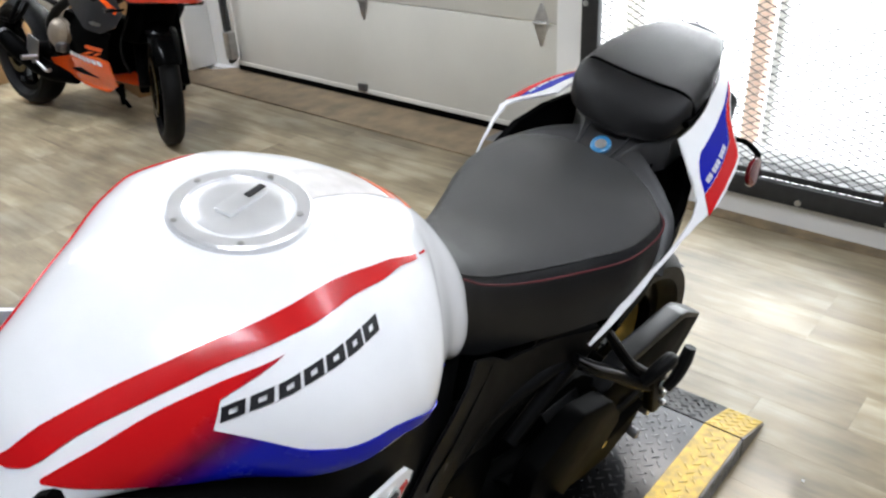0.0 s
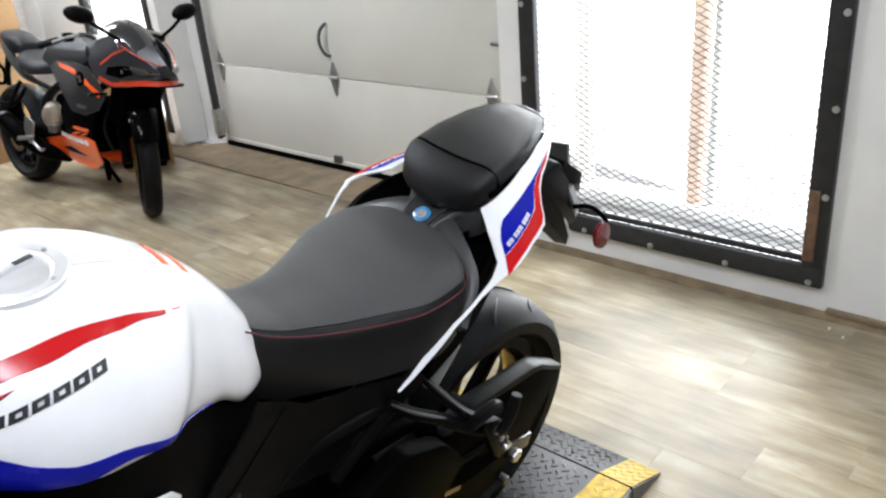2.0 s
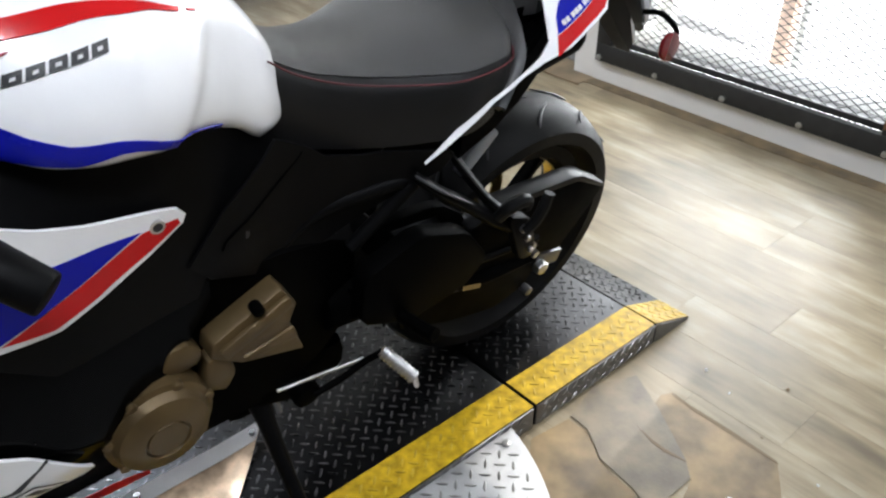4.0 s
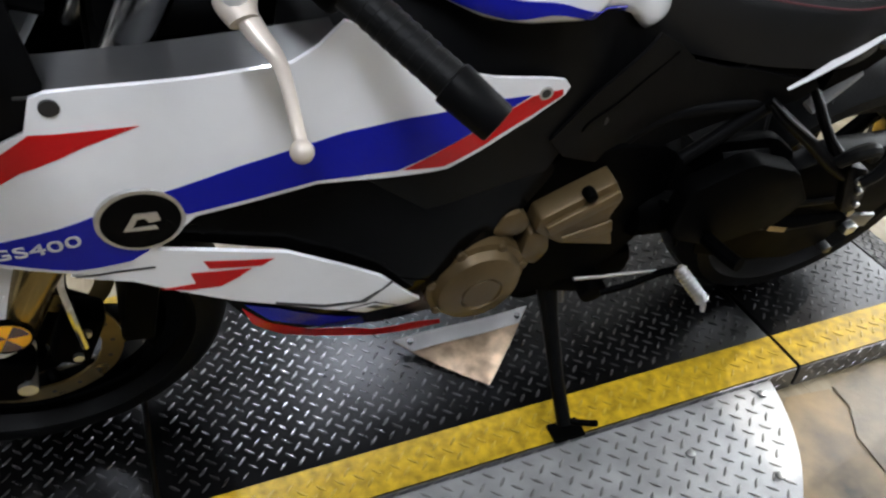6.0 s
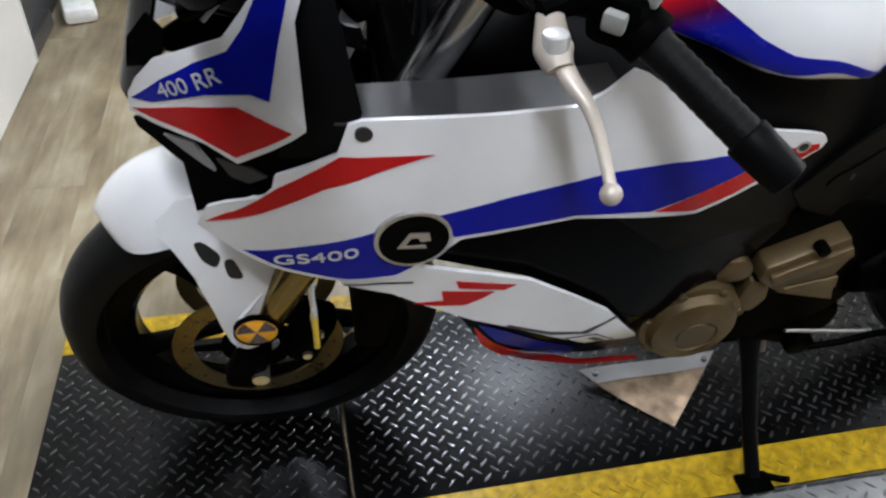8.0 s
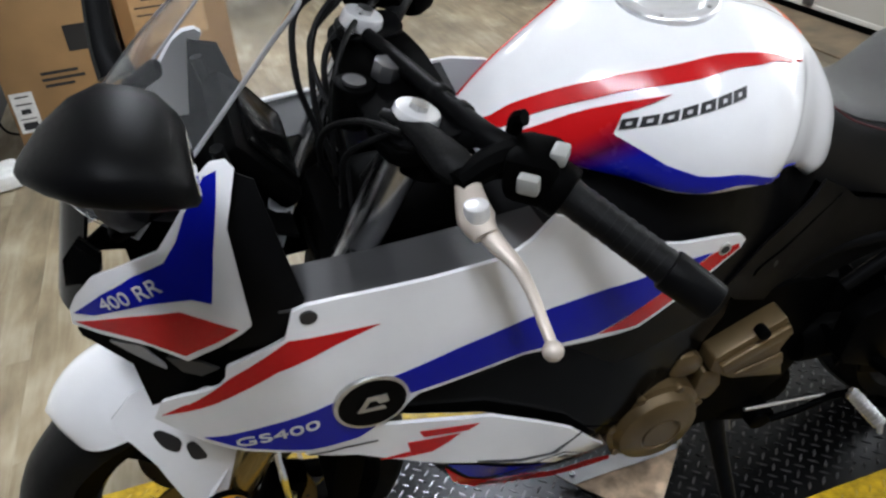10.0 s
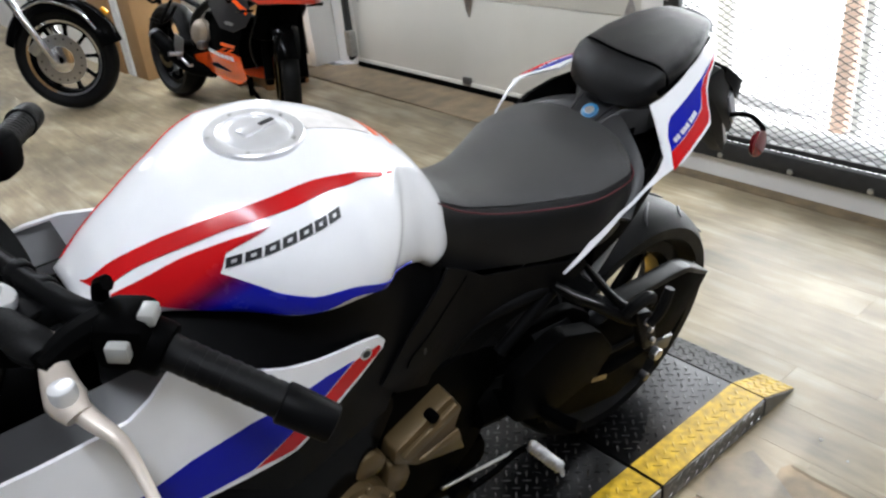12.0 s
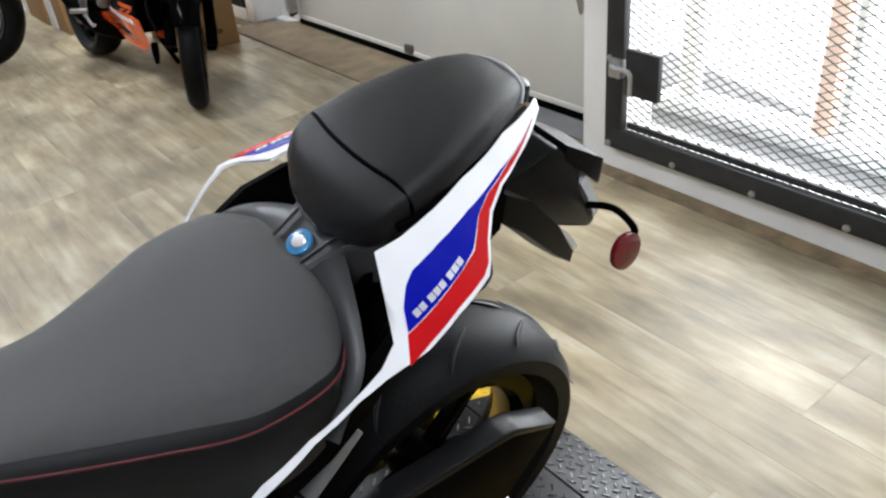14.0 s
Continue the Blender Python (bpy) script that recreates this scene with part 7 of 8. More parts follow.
part("inner_fairing", box((-0.52, 0, 0.66), (0.16, 0.20, 0.30), 0.03), M_BLACK, bike2)
part("nose_spoiler", loft([[(x, -w, 0.752), (x, -w, 0.775), (x, w, 0.775), (x, w, 0.752)] for x, w in ((-0.838, 0.008), (-0.80, 0.062), (-0.735, 0.106), (-0.62, 0.145))]), M_NOSERED, bike2, "red-orange chin")
rings = []
for x, w, z0, z1 in ((0.08, 0.07, 0.77, 0.83), (0.14, 0.085, 0.74, 0.815), (0.24, 0.12, 0.73, 0.805), (0.34, 0.14, 0.75, 0.83), (0.40, 0.13, 0.78, 0.85), (0.44, 0.08, 0.80, 0.86)):
    rings.append([(x, -w * math.copysign(abs(math.cos(a)) ** 0.6, math.cos(a)), z0 + (z1 - z0) * math.sin(a) ** 0.6) for a in [math.pi * k / 14 for k in range(15)]])
part("rider_seat", loft(rings), M_SEAT, bike2, "black vinyl rider seat", 60)
rings = []
for x, w, z0, z1 in ((0.44, 0.06, 0.83, 0.87), (0.48, 0.095, 0.84, 0.925), (0.58, 0.095, 0.87, 0.95), (0.68, 0.085, 0.90, 0.965), (0.74, 0.05, 0.92, 0.955)):
    rings.append([(x, -w * math.copysign(abs(math.cos(a)) ** 0.6, math.cos(a)), z0 + (z1 - z0) * math.sin(a) ** 0.6) for a in [math.pi * k / 14 for k in range(15)]])
part("passenger_seat", loft(rings), M_SEAT, bike2, "black vinyl passenger pad", 60)
for sd in (-1, 1):
    part("tail_panel", skin([(0.30, 0.76), (0.46, 0.84), (0.60, 0.90), (0.78, 0.945), (0.70, 0.88), (0.54, 0.80), (0.36, 0.71), (0.24, 0.68)], lambda x, z: spl(x, ((0.24, 0.135), (0.45, 0.125), (0.6, 0.105), (0.78, 0.05))), 0.005, 0, sd), M_DARKGREY, bike2, "dark grey tail panel", 50)
    part("tail_tip", skin([(0.70, 0.90), (0.79, 0.948), (0.80, 0.935), (0.72, 0.885)], lambda x, z: spl(x, ((0.6, 0.108), (0.8, 0.05))), 0.005, 0.002, sd), M_ORANGE, bike2, "orange tail tip")
    part("swingarm_leg", tube([(0.14, sd * 0.09, 0.40), (0.35, sd * 0.11, 0.37), (0.67, sd * 0.115, 0.305)], [0.04, 0.034, 0.025], 12, 6), M_BLACK, bike2, "black swingarm leg")
    part("frame_tube", tube([(-0.28, sd * 0.12, 0.80), (-0.06, sd * 0.15, 0.70), (0.12, sd * 0.13, 0.56), (0.14, sd * 0.11, 0.40)], 0.026, 12), M_SATIN, bike2, "black frame tube")
    part("subframe_tube", tube([(0.08, sd * 0.12, 0.66), (0.30, sd * 0.12, 0.72), (0.55, sd * 0.09, 0.84)], 0.016, 10), M_SATIN, bike2)
    bar = part("handlebar", tube([(-0.335, sd * 0.10, 0.965), (-0.33, sd * 0.17, 0.985), (-0.28, sd * 0.27, 0.96), (-0.235, sd * 0.345, 0.935)], 0.012, 10), M_STEEL, bike2, "steel handlebar")
    part("grip", tube([(-0.285, sd * 0.262, 0.963), (-0.235, sd * 0.345, 0.935)], 0.018, 12), M_RUBBER, bar, "black rubber grip")
    part("switchgear", box((-0.305, sd * 0.225, 0.975), (0.045, 0.05, 0.045), 0.01), M_BLACK, bar)
    part("lever", tube([(-0.345, sd * 0.19, 0.985), (-0.352, sd * 0.24, 0.978), (-0.33, sd * 0.32, 0.955)], [0.010, 0.008, 0.006], 8), M_ALU, bar, "silver lever")
    mir = part("mirror_stem", tube([(-0.60, sd * 0.11, 0.965), (-0.60, sd * 0.18, 1.01), (-0.585, sd * 0.25, 1.06)], 0.009, 8), M_BLACK, bike2)
    rg = []
    for x, k in ((-0.615, 0.35), (-0.60, 0.8), (-0.575, 1.0), (-0.555, 0.95)):
        rg.append([(x, sd * (0.285 + 0.072 * k * math.cos(2 * math.pi * j / 18)), 1.09 + 0.042 * k * math.sin(2 * math.pi * j / 18) + 0.012 * k * math.cos(2 * math.pi * j / 18)) for j in range(18)])
    part("mirror", loft(rg), M_SATIN, mir, "black mirror housing", 60)
    ind = part("indicator", tube([(-0.53, sd * 0.165, 0.70), (-0.53, sd * 0.21, 0.70), (-0.53, sd * 0.255, 0.705)], [0.007, 0.007, 0.013], 8), M_BLACK, bike2, "black indicator")
    part("indicator_lens", box((-0.54, sd * 0.245, 0.704), (0.014, 0.05, 0.022), 0.005), M_SMOKE, ind)
eng2 = part("engine_block", box((-0.13, 0, 0.47), (0.42, 0.24, 0.30), 0.04, (0, -8, 0)), M_BLACK, bike2, "black engine block")
b = lathe([(0.001, 0.050), (0.05, 0.050), (0.062, 0.044), (0.074, 0.030), (0.088, 0.024), (0.092, 0.0), (0.001, 0.0)], 32, False)
bmesh.ops.transform(b, matrix=Matrix.Translation((0.035, 0.125, 0.50)), verts=b.verts)
part("clutch_cover", b, M_CLUTCH, eng2, "champagne round clutch cover", 30)
part("water_pump", box((-0.03, 0.16, 0.43), (0.07, 0.06, 0.06), 0.02), M_STEEL, eng2)
part("silencer", tube([(0.05, 0.06, 0.24), (0.25, 0.11, 0.26), (0.44, 0.15, 0.34), (0.60, 0.165, 0.42)], [0.035, 0.05, 0.055, 0.05], 16), M_BLACK, bike2, "black silencer")
part("silencer_cap", cyl((0.59, 0.164, 0.415), (0.625, 0.168, 0.432), 0.052, 0.042, 18, 0.004), M_STEEL, bike2)
part("heel_guard", plate([(0.20, 0.44), (0.30, 0.47), (0.34, 0.38), (0.30, 0.30), (0.24, 0.32)], 0.165, 0.172, 0.003), M_ALU, bike2, "silver foot peg hanger")
part("rider_peg", cyl((0.24, 0.17, 0.345), (0.24, 0.255, 0.35), 0.013, n=12), M_ALU, bike2, "silver foot peg")
part("rear_brake_lever", tube([(0.26, 0.178, 0.33), (0.12, 0.19, 0.29), (0.06, 0.195, 0.30)], 0.008, 8), M_ALU, bike2, "silver brake lever")
part("passenger_hanger", tube([(0.36, 0.14, 0.68), (0.42, 0.17, 0.58), (0.46, 0.18, 0.52), (0.40, 0.15, 0.56), (0.33, 0.13, 0.64)], 0.012, 8), M_SATIN, bike2)
part("passenger_peg", cyl((0.46, 0.18, 0.525), (0.47, 0.245, 0.555), 0.012, n=10), M_RUBBER, bike2)
hg2 = part("plate_hanger", tube([(0.70, 0.0, 0.86), (0.80, 0.0, 0.79), (0.86, 0.0, 0.70), (0.87, 0.0, 0.60)], [0.03, 0.022, 0.018, 0.016], 10), M_SATIN, bike2, "black plate hanger")
part("hanger_loop", tube([(0.80, 0.07, 0.76), (0.84, 0.09, 0.70), (0.86, 0.08, 0.64), (0.84, 0.04, 0.62), (0.81, 0.04, 0.70), (0.80, 0.07, 0.76)], 0.010, 8), M_BLACK, hg2)
part("reflector", cyl((0.85, 0.16, 0.735), (0.862, 0.16, 0.735), 0.024, n=20), M_REFLECTOR, hg2, "red reflector")
part("reflector_arm", box((0.845, 0.10, 0.735), (0.012, 0.12, 0.016), 0.003), M_BLACK, hg2)
part("side_stand", tube([(0.02, -0.10, 0.26), (0.04, -0.17, 0.13), (0.05, -0.235, 0.022)], [0.018, 0.013, 0.013], 10), M_BLACK, bike2, "black side stand")
part("oil_line", tube([(-0.40, 0.07, 0.27), (-0.42, 0.075, 0.22), (-0.41, 0.07, 0.17)], [0.02, 0.018, 0.012], 8), M_BLACK, bike2)
part("brake_hose", tube([(F2.x + 0.10, 0.12, 0.36), (F2.x + 0.16, 0.15, 0.50), (F2.x + 0.20, 0.12, 0.66)], 0.006, 8), M_RUBBER, bike2)

# the upper bodywork sits further forward and lower than drawn above
for ob in [o for c in bike2.children for o in (c, *c.children, *[g for h in c.children for g in h.children])]:
    top = ob
    while top.parent is not bike2:
        top = top.parent
    if top.name.split(".")[0] in ("front_wheel", "rear_wheel", "fork_leg", "front_mudguard", "mudguard_leg", "side_stand", "swingarm_leg"):
        continue
    for v in ob.data.vertices:
        k = max(0.0, min(1.0, (v.co.z - 0.40) / 0.35))
        f = max(0.0, min(1.0, (0.30 - v.co.x) / 0.55))
        v.co.x -= 0.18 * k * f
        v.co.z -= 0.03 * k

# ---- the black touring cruiser in the rear ----
cru = thing("motorcycle", pose(0.27, 4.55, 0, 3.0, 0, 157.0), "black touring cruiser with chrome trim by the rear wall", "motorcycle")
fwc = wheel(cru, Vector((0, 0, 0.315)), 0.315, 0.062, 0.225, "front_wheel", 9, None, 0.0)
part("rim_ring", lathe([(0.214, 0.040), (0.230, 0.044), (0.234, 0.038), (0.214, 0.034)], 56), M_CHROME, fwc, "chromed rim edge")
dk = part("brake_disc", lathe([(0.075, 0.070), (0.150, 0.070), (0.150, 0.075), (0.075, 0.075)], 48), M_ALU, fwc, "steel brake disc")
hm = finish(cyl((0.125, 0.0745, 0), (0.125, 0.0762, 0), 0.006, n=8))
for k in range(16):
    o = part("disc_hole", hm, M_INK, dk)
    o.rotation_euler = (0, radians(22.5 * k), 0)
part("disc_carrier", lathe([(0.02, 0.066), (0.08, 0.070), (0.08, 0.078), (0.05, 0.084), (0.02, 0.084)], 30), M_CHROME, dk, "chromed disc carrier")
part("caliper", box((0.12, 0.085, 0.40), (0.10, 0.05, 0.07), 0.018, (0, 40, 0)), M_ALU, cru, "silver brake caliper")
wheel(cru, Vector((1.60, 0, 0.315)), 0.315, 0.07, 0.21, "rear_wheel", 9, None, 0.0)
for sd in (-1, 1):
    part("fork_leg", cyl((0.02, sd * 0.105, 0.30), (0.29, sd * 0.105, 0.92), 0.025, 0.023, 18, 0.004), M_CHROME, cru, "chromed fork leg")
    part("fender_rail", tube([(-0.27, sd * 0.088, 0.47), (-0.19, sd * 0.092, 0.58), (0.0, sd * 0.094, 0.655), (0.20, sd * 0.092, 0.60)], 0.008, 8), M_CHROME, cru, "chromed fender rail")
    part("crash_bar", tube([(0.52, sd * 0.12, 0.30), (0.50, sd * 0.28, 0.36), (0.47, sd * 0.36, 0.48), (0.48, sd * 0.30, 0.60), (0.50, sd * 0.10, 0.66)], 0.016, 10), M_CHROME, cru, "chromed crash bar")
    fb = part("footboard", box((0.72, sd * 0.29, 0.28), (0.34, 0.11, 0.02), 0.008), M_CHROME, cru, "chromed footboard")
    part("board_pad", box((0.72, sd * 0.29, 0.293), (0.31, 0.09, 0.008), 0.003), M_RUBBER, fb)
    part("lower_leg_shield", loft([[(0.50 + 0.03 * k, sd * (0.20 + 0.02 * k), z) for z in (0.36, 0.50, 0.66)] + [(0.50 + 0.03 * k + 0.10, sd * (0.20 + 0.02 * k), z) for z in (0.66, 0.50, 0.36)] for k in (0, 1, 2, 3)]), M_GLOSSBLACK, cru, "gloss black leg shield")
    part("saddlebag", box((1.58, sd * 0.30, 0.52), (0.58, 0.20, 0.32), 0.07, seg=4), M_GLOSSBLACK, cru, "gloss black hard case")
    part("exhaust", tube([(0.70, sd * 0.14, 0.28), (0.95, sd * 0.19, 0.24), (1.40, sd * 0.20, 0.24), (1.95, sd * 0.20, 0.25)], [0.03, 0.04, 0.048, 0.048], 14), M_CHROME, cru, "chromed exhaust pipe")
    part("handlebar", tube([(0.36, sd * 0.06, 1.02), (0.38, sd * 0.22, 1.14), (0.52, sd * 0.40, 1.08), (0.60, sd * 0.43, 1.03)], 0.014, 10), M_CHROME, cru, "chromed handlebar")
    part("cylinder", tube([(0.70, sd * 0.02, 0.42), (0.64 + 0.14 * (sd > 0), sd * 0.03, 0.66)], 0.075, 20), M_ALU, cru, "finned silver cylinder")


def fender(u, v):
    a = radians(20 + 150 * u)
    s_ = 2 * v - 1
    r = 0.365 - 0.085 * abs(s_) ** 2.6
    return (r * math.cos(a), 0.088 * s_, 0.315 + r * math.sin(a))


steer = pose(0.15, 0, 0, 0, 0, -20) @ pose(-0.15, 0, 0)
fd = part("front_fender", sheet(fender, 26, 12, 0.004), M_GLOSSBLACK, cru, "gloss black front fender", 60)
part("fender_light", box((-0.31, 0, 0.56), (0.05, 0.035, 0.025), 0.009, (0, -50, 0)), M_AMBER, fd, "amber fender marker")
part("engine_case", box((0.78, 0, 0.36), (0.50, 0.26, 0.26), 0.06, seg=3), M_ALU, cru, "silver engine case")
part("frame_rail", tube([(0.34, 0, 0.90), (0.46, 0, 0.55), (0.56, 0, 0.24), (0.80, 0, 0.20), (1.30, 0, 0.28)], 0.022, 10), M_GLOSSBLACK, cru, "black frame rail")
rings = []
for x, w, z0, z1 in ((0.38, 0.05, 0.80, 0.92), (0.48, 0.13, 0.74, 0.97), (0.66, 0.165, 0.72, 0.98), (0.84, 0.14, 0.73, 0.92), (0.96, 0.07, 0.74, 0.83)):
    rings.append([(x, -w * math.cos(a), (z0 + z1) / 2 + (z1 - z0) / 2 * math.sin(a)) for a in [2 * math.pi * k / 24 for k in range(24)]])
part("fuel_tank", loft(rings), M_GLOSSBLACK, cru, "gloss black fuel tank", 60)
rings = []
for x, w, z0, z1 in ((0.92, 0.08, 0.70, 0.80), (1.05, 0.16, 0.66, 0.77), (1.25, 0.18, 0.66, 0.76), (1.40, 0.15, 0.70, 0.85), (1.62, 0.14, 0.74, 0.86), (1.72, 0.08, 0.76, 0.84)):
    rings.append([(x, -w * math.copysign(abs(math.cos(a)) ** 0.6, math.cos(a)), (z0 + z1) / 2 + (z1 - z0) / 2 * math.copysign(abs(math.sin(a)) ** 0.6, math.sin(a))) for a in [2 * math.pi * k / 24 for k in range(24)]])
for ob in cru.children:
    if ob.name.split(".")[0] in ("front_wheel", "caliper", "fork_leg", "fender_rail", "front_fender", "handlebar"):
        ob.matrix_basis = steer @ ob.matrix_basis
part("saddle", loft(rings), M_SEAT, cru, "black vinyl saddle", 60)
b = bmesh.new()
bmesh.ops.create_uvsphere(b, u_segments=24, v_segments=14, radius=0.105)
bmesh.ops.transform(b, matrix=pose(0.24, 0, 0.88) @ Matrix.Diagonal((1.1, 1, 1, 1)), verts=b.verts)
part("headlamp", b, M_CHROME, cru, "chromed headlamp shell", 60)
part("screen", sheet(lambda u, v: (0.22 + 0.16 * v + 0.10 * (2 * u - 1) ** 2, 0.26 * (2 * u - 1), 0.95 + 0.38 * v), 12, 8, 0.004), M_SMOKE, cru, "dark touring screen", 60)
part("side_stand", tube([(0.66, -0.14, 0.22), (0.66, -0.22, 0.10), (0.66, -0.28, 0.016)], 0.014, 8), M_CHROME, cru)


# ---- cardboard boxes ----
def carton(m, w, d, h, label, group="cardboard boxes", tape=True, flaps=False):
    """A closed carton of width w (x), depth d (y), height h, standing on z = 0."""
    top = thing("cardboard_box", m, label, "box", group)
    bm = box((0, 0, h / 2), (w, d, h), 0.006)
    for v in bm.verts:
        if 0.2 * h < v.co.z < 0.98 * h:
            v.co.y += 0.004 * math.sin(v.co.x * 9)
    body = part("carton", bm, M_CARD, top)
    part("flap_gap", box((0, 0, h + 0.0006), (w - 0.01, 0.003, 0.001)), M_SUB, body)
    if tape:
        part("tape", box((0, 0, h + 0.0015), (w + 0.002, 0.05, 0.001)), M_TAPE, body, "clear packing tape")
        for sx in (-1, 1):
            part("tape", box((sx * (w / 2 + 0.0008), 0, h - 0.04), (0.001, 0.05, 0.08)), M_TAPE, body)
    return top, body


def print_bars(body, y, spots, m_=None, name="print_bar"):
    """Plain bars of unreadable print on the face that looks to -y: (x, z, width, height)."""
    for x, z, w, h in spots:
        part(name, box((x, y, z), (w, 0.001, h)), m_ or M_INK, body)


tall, tb = carton(pose(0.945, 4.845, 0, 0, 0, 2), 0.36, 0.20, 1.02, "tall plain brown cardboard box by the rear wall")
tall2, tb2 = carton(pose(0.93, 5.31, 0, 0, 0, 1), 0.38, 0.42, 0.98, "tall plain brown cardboard box by the rear wall")
single("foam_strip", box((0.80, 5.025, 0.46), (0.09, 0.12, 0.92), 0.006), M_PAPER, I4, "pale foam strip between two tall cardboard boxes", "foam")
small, sb = carton(pose(1.29, 3.84, 0, 0, 0, -12), 0.27, 0.30, 0.36, "small pale cardboard box near the garage door")
print_bars(sb, -0.1512, [(0.02, 0.085, 0.06, 0.022)])
print_bars(sb, -0.1512, [(0.02, 0.085, 0.04, 0.008)], M_CARD)
carton(pose(1.22, 4.10, 0, 0, 0, -4), 0.28, 0.20, 0.52, "brown cardboard box behind the small box")
lb, lbb = carton(pose(-1.71, 3.0, 0, 0, 0, 0), 0.44, 0.60, 0.78, "large brown cardboard box with a shipping label by the wall")
sl = part("shipping_label", box((-0.165, -0.3012, 0.19), (0.085, 0.001, 0.165)), M_PAPER, lbb, "white shipping label")
for k, (w, h) in enumerate(((0.05, 0.006), (0.06, 0.006), (0.035, 0.02), (0.06, 0.004), (0.055, 0.03))):
    part("label_bar", box((-0.165, -0.3022, 0.255 - 0.030 * k), (w, 0.001, h)), M_INK, sl)
print_bars(lbb, -0.3012, [(0.00, 0.33, 0.14, 0.012), (0.01, 0.305, 0.16, 0.012), (-0.01, 0.28, 0.11, 0.012), (0.11, 0.45, 0.10, 0.10)])
lb2, lbb2 = carton(pose(-1.23, 3.32, 0, 0, 0, -2), 0.46, 0.62, 0.98, "large brown cardboard box with a printed panel")
pp = part("printed_panel", box((-0.02, -0.3115, 0.50), (0.30, 0.001, 0.36)), mat("tan_print", (0.52, 0.34, 0.17), 0.7), lbb2, "lighter printed panel")
for k in range(9):
    part("print_bar", box((-0.07 + 0.012 * (k % 3), -0.3125, 0.64 - 0.032 * k), (0.12 + 0.02 * (k % 4), 0.001, 0.007)), M_INK, pp)
print_bars(lbb2, -0.3115, [(0.0, 0.20, 0.22, 0.02), (-0.03, 0.16, 0.16, 0.014)])
# white panel, socket and papers along the grey wall
panel = thing("leaning_panel", I4, "tall white panel standing against the grey wall", "panel")
part("board", box((-2.078, 1.05, 1.0), (0.030, 2.04, 1.99), 0.004), M_WALL, panel)
part("edge_strip", box((-2.077, 2.073, 1.0), (0.036, 0.008, 1.99), 0.002), M_PAPER, panel, "white edge strip")
chg = thing("wall_charger", pose(-2.085, 2.88, 0.38), "black wall charger with a small red light", "charger")
part("case", box((0, 0, 0), (0.07, 0.17, 0.19), 0.012), M_BLACK, chg)
part("cover_plate", box((0.036, 0, 0.02), (0.006, 0.11, 0.10), 0.003), M_SATIN, chg)
part("indicator_light", cyl((0.036, 0.05, -0.06), (0.040, 0.05, -0.06), 0.006, n=10), glow("red_led", (1.0, 0.05, 0.02), 4.0), chg, "lit red light")
part("cord", tube([(0.01, 0.03, -0.095), (0.03, 0.05, -0.20), (0.05, 0.08, -0.33), (0.10, 0.10, -0.372)], 0.005, 8), M_RUBBER, chg, "black cord")
single("crumpled_paper", box((-1.99, 2.50, 0.03), (0.12, 0.20, 0.06), 0.02, (0, 0, 14)), M_PAPER, I4, "crumpled white paper on the floor by the grey wall", "paper")
single("floor_strip", box((-2.085, 2.25, 0.03), (0.03, 0.34, 0.06), 0.004), M_STEEL, I4, "dark metal strip at the foot of the wall", "strip")
# clutter along the rear wall
single("shelf", box((1.10, 5.50, 1.16), (0.66, 0.28, 0.05), 0.006), M_BLACK, I4, "black shelf on the rear wall", "shelf")
single("white_panel", box((1.25, 5.62, 0.55), (0.5, 0.03, 1.1), 0.004), M_PAPER, I4, "white board leaning on the rear wall", "board")
hel = bmesh.new()
bmesh.ops.create_uvsphere(hel, u_segments=24, v_segments=16, radius=0.12)
bmesh.ops.scale(hel, vec=(0.9, 1.15, 1.0), verts=hel.verts)
single("helmet", hel, M_GLOSSBLACK, pose(0.93, 5.46, 1.305), "gloss black helmet on the shelf", "helmet", smooth=60)

# ---- loose metal round the platform ----
RC, RR = Vector((-0.56, 0.10)), 0.50
disc = thing("turntable_plate", I4, "round aluminium tread plate beside the platform", "plate")


M_PLATE = mat("dull_aluminium_plate", (0.30, 0.30, 0.30), 0.5, 0.45, vary=0.2, scale=18, bump=0.1, bscale=200)


def disc_poly(r):
    a0 = math.asin((-0.006 - RC.y) / r)
    return [(RC.x + r * math.cos(a), RC.y + r * math.sin(a)) for a in [a0 + (-math.pi - 2 * a0) * k / 48 for k in range(49)]]


part("disc", slab(disc_poly(RR), 0.040, 0.050, 0.0015), M_PLATE, disc, "bare aluminium plate")
tagged(part("studs", stud_mesh(0.050, studs(RC.x - RR, RC.x + RR, -0.42, 0.01, lambda x, y: (Vector((x, y)) - RC).length < RR - 0.02 and y < -0.02, 0.026, 0.85)), M_SIDESTUD, disc, "raised studs"), kind="stuff")
part("disc_base", slab(disc_poly(RR - 0.03), 0.0005, 0.040), M_STEEL, disc, "dark base ring")
bolt_me = finish(cyl((0, 0, 0), (0, 0, 0.005), 0.0085, n=12, bevel=0.0015))
for x, y in ((-0.11, -0.03), (-0.20, -0.19), (-0.36, -0.31), (-0.56, -0.355), (-0.32, -0.10), (-0.76, -0.31)):
    o = part("bolt", bolt_me, M_GALV, disc)
    o.location = (x, y, 0.050)
tri = thing("metal_sheet", I4, "shiny bare metal triangle lying on the tread plate", "sheet metal")
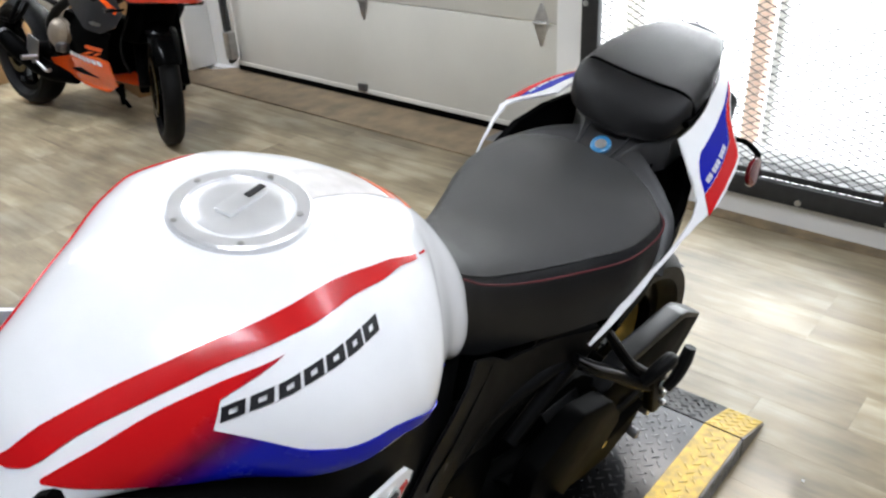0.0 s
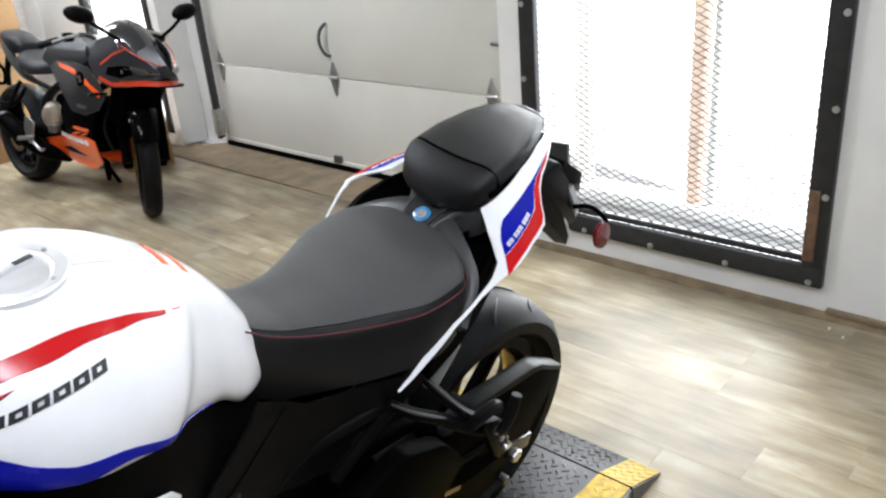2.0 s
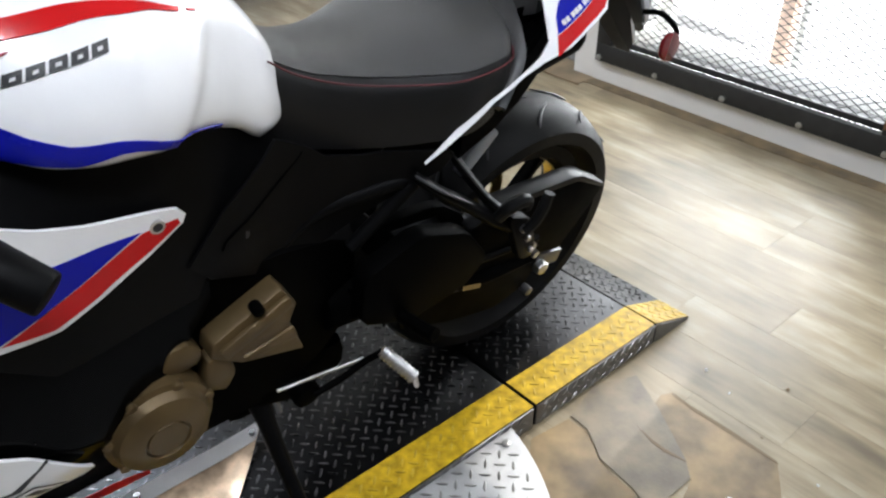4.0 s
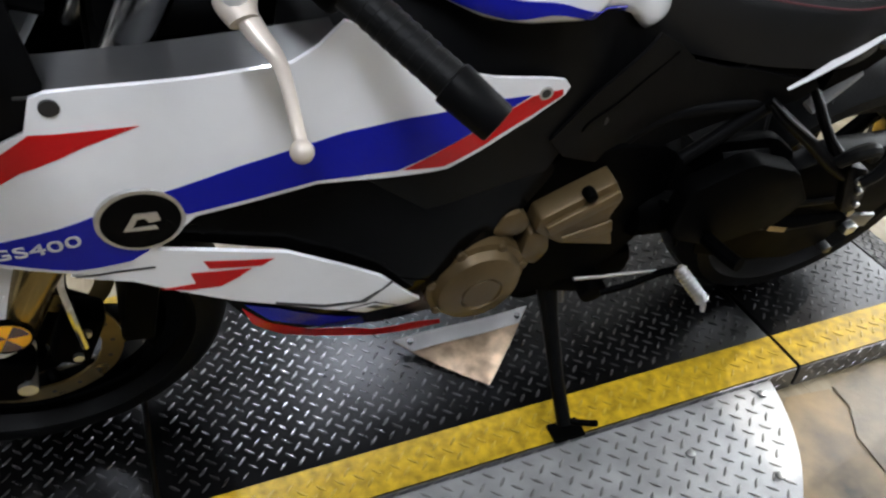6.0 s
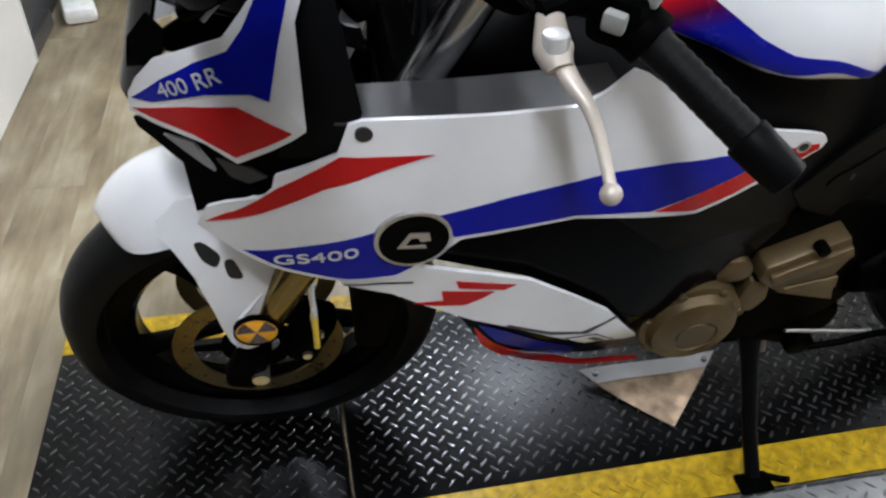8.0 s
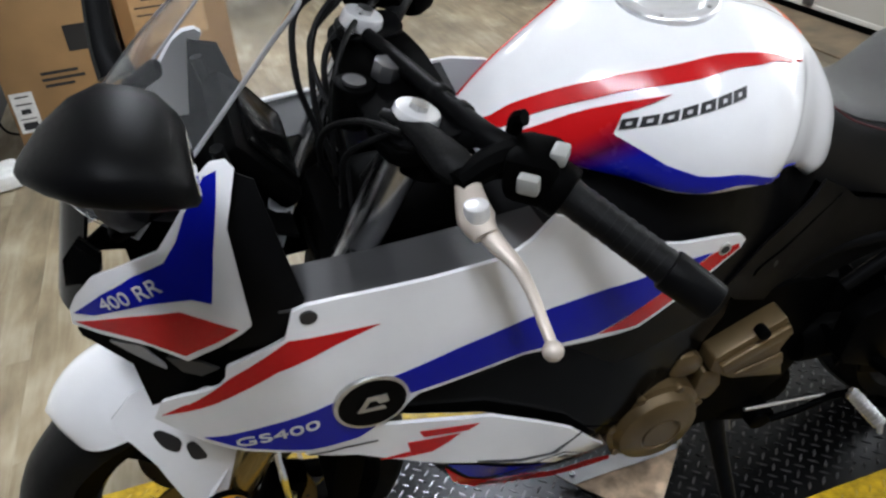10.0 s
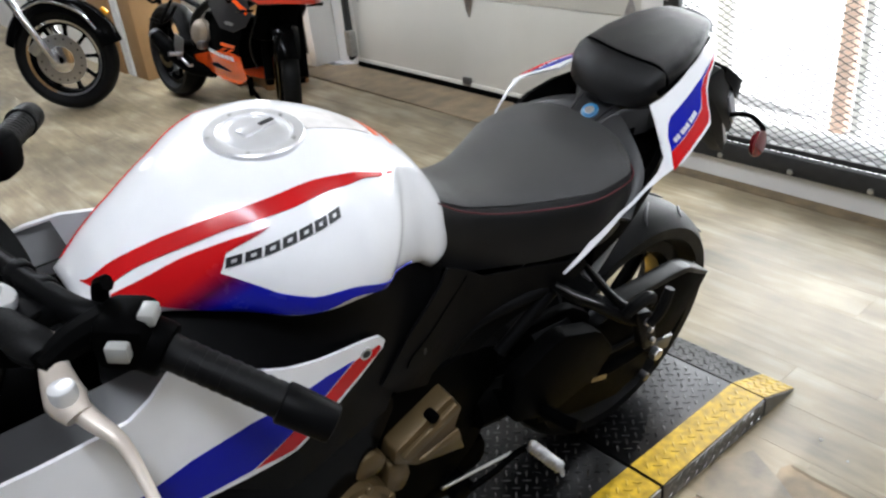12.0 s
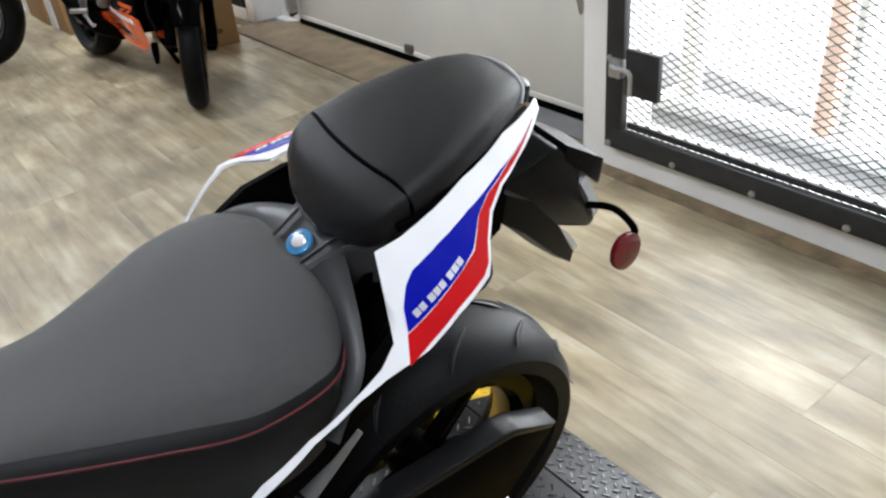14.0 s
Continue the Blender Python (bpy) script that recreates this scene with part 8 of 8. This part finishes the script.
part("triangle", sheet(lambda u, v: (-0.73 + 0.283 * u + (-0.592 + 0.73 - 0.283 * u) * v, 0.294 + 0.004 * u + (0.150 - 0.294 - 0.004 * u) * v, PZ + 0.005 + 0.022 * (1 - v) ** 3 + 0.002 * math.sin(7 * u) * (1 - v)), 16, 12, -0.002), M_SHINY, tri, smooth=60)
# Pale strip: white glare on the folded edge, given as its own colour.
part("folded_edge", sheet(lambda u, v: (-0.73 + 0.283 * u + 0.2 * v * (0.138 - 0.283 * u), 0.294 + 0.004 * u - 0.029 * v, PZ + 0.0068 + 0.022 * (1 - 0.2 * v) ** 3 + 0.002 * math.sin(7 * u) * (1 - 0.2 * v)), 16, 3, -0.001), M_CAP, tri, "folded edge with painted white glare", 60)
for x, y in ((-0.70, 0.283), (-0.475, 0.283)):
    part("screw", cyl((x, y, PZ + 0.018), (x, y, PZ + 0.030), 0.006, n=10), M_STEEL, tri)


# ---- worn patches of the floor ----
def scrap(name, poly, z, material, label, lift_=0.0, bend=0.0):
    b = slab(poly, z, z + 0.0022)
    cx = sum(p[0] for p in poly) / len(poly)
    for v in b.verts:
        v.co.z += lift_ + bend * (v.co.x - cx) ** 2
    return single(name, b, material, I4, label, "floor scrap", "torn floor pieces")


M_SCRAP = mat("torn_vinyl", (0.165, 0.130, 0.085), 0.45, vary=0.4, scale=14, bump=0.2, bscale=90)
M_BARE = mat("bare_tan_underlay", (0.185, 0.125, 0.058), 0.45, vary=0.75, scale=9, bump=0.15, bscale=60)
M_GLUE = mat("bare_glue_patch", (0.13, 0.10, 0.065), 0.6, vary=0.45, scale=18, bump=0.3, bscale=70)
scrap("bare_patch", [(0.242, -0.124), (0.271, -0.118), (0.297, -0.13), (0.292, -0.177), (0.291, -0.278), (0.288, -0.379), (0.17, -0.461), (0.063, -0.406), (-0.019, -0.338), (0.122, -0.295), (0.159, -0.257)], 0.0001, M_BARE, "smooth bare patch where the floor covering is gone")
scrap("bare_patch", [(-0.031, -0.023), (0.069, -0.035), (0.069, -0.085), (0.029, -0.148), (0.023, -0.191), (0.018, -0.24), (0.005, -0.29), (-0.095, -0.289), (-0.205, -0.22), (-0.141, -0.124)], 0.0002, M_BARE, "smooth bare patch where the floor covering is gone")
scrap("torn_plank", [(0.184, -0.006), (0.078, -0.034), (0.075, -0.083), (0.034, -0.147), (0.029, -0.189), (0.023, -0.238), (0.012, -0.267), (0.011, -0.291), (0.125, -0.292), (0.159, -0.257), (0.233, -0.138), (0.28, -0.047)], 0.0022, M_SCRAP, "torn piece of vinyl plank lying loose")
scrap("torn_plank", [(-0.063, -0.263), (-0.049, -0.264), (-0.008, -0.317), (0.025, -0.375), (0.003, -0.369), (-0.1, -0.3)], 0.0012, M_GLUE, "dark torn piece of vinyl plank")
scrap("floor_crack", [(0.159, -0.14), (0.151, -0.185), (0.15, -0.216), (0.155, -0.257), (0.153, -0.261), (0.142, -0.22), (0.143, -0.189)], 0.0026, M_SUB, "dark crack across the torn plank")
scrap("floor_crack", [(0.297, -0.13), (0.292, -0.177), (0.294, -0.276), (0.29, -0.377), (0.284, -0.382), (0.284, -0.281), (0.284, -0.181), (0.289, -0.133)], 0.0004, M_SUB, "long dark crack in the floor")
single("plaster_chunk", box((0.124, -0.373, 0.008), (0.026, 0.012, 0.011), 0.003, (0, 0, 10)), M_PAPER, I4, "pale crumb of plaster on the floor", "debris", "crumbs on the floor")
rng = random.Random(9)
for k in range(16):
    x, y = (rng.uniform(0.0, 0.7), rng.uniform(-0.5, -0.03)) if k < 9 else (1.49 - rng.uniform(0.02, 0.10), rng.uniform(-0.9, 1.0))
    s_ = rng.uniform(0.004, 0.011)
    single("grit", box((x, y, s_ * 0.3), (s_, s_ * 0.7, s_ * 0.6), s_ * 0.15, (0, 0, rng.uniform(0, 90)), 1), M_PAPER if k % 3 else M_SUB, I4, "small pale crumb on the floor", "debris", "crumbs on the floor")

# ---- planks of the floor ----
PWID, PLEN = 0.152, 1.22
rng = random.Random(4)
plank_me = {}


def plank(length):
    key = round(length, 2)
    if key not in plank_me:
        b = box((0, 0, -0.002), (PWID - 0.0003, length - 0.0003, 0.004))
        top = [e for e in b.edges if all(v.co.z > -0.001 for v in e.verts)]
        bmesh.ops.bevel(b, geom=top, offset=0.00025, segments=1, affect="EDGES")
        me = finish(b, 20)
        me.materials.append(M_PLANK)
        plank_me[key] = me
    return plank_me[key]


for i in range(24):
    x = -2.1 + PWID * (i + 0.5)
    if x > 1.62:
        break
    y, first = -3.2, True
    end = 9.88 if x < 0.74 else 5.64
    while y < end - 0.04:
        L = round(rng.choice((0.4, 0.6, 0.8, 1.0)) if first else PLEN, 2)
        first = False
        L = min(L, end - y)
        p = part("plank", plank(L), M_PLANK, floor)
        p.location = (x, y + L / 2, 0)
        y += L
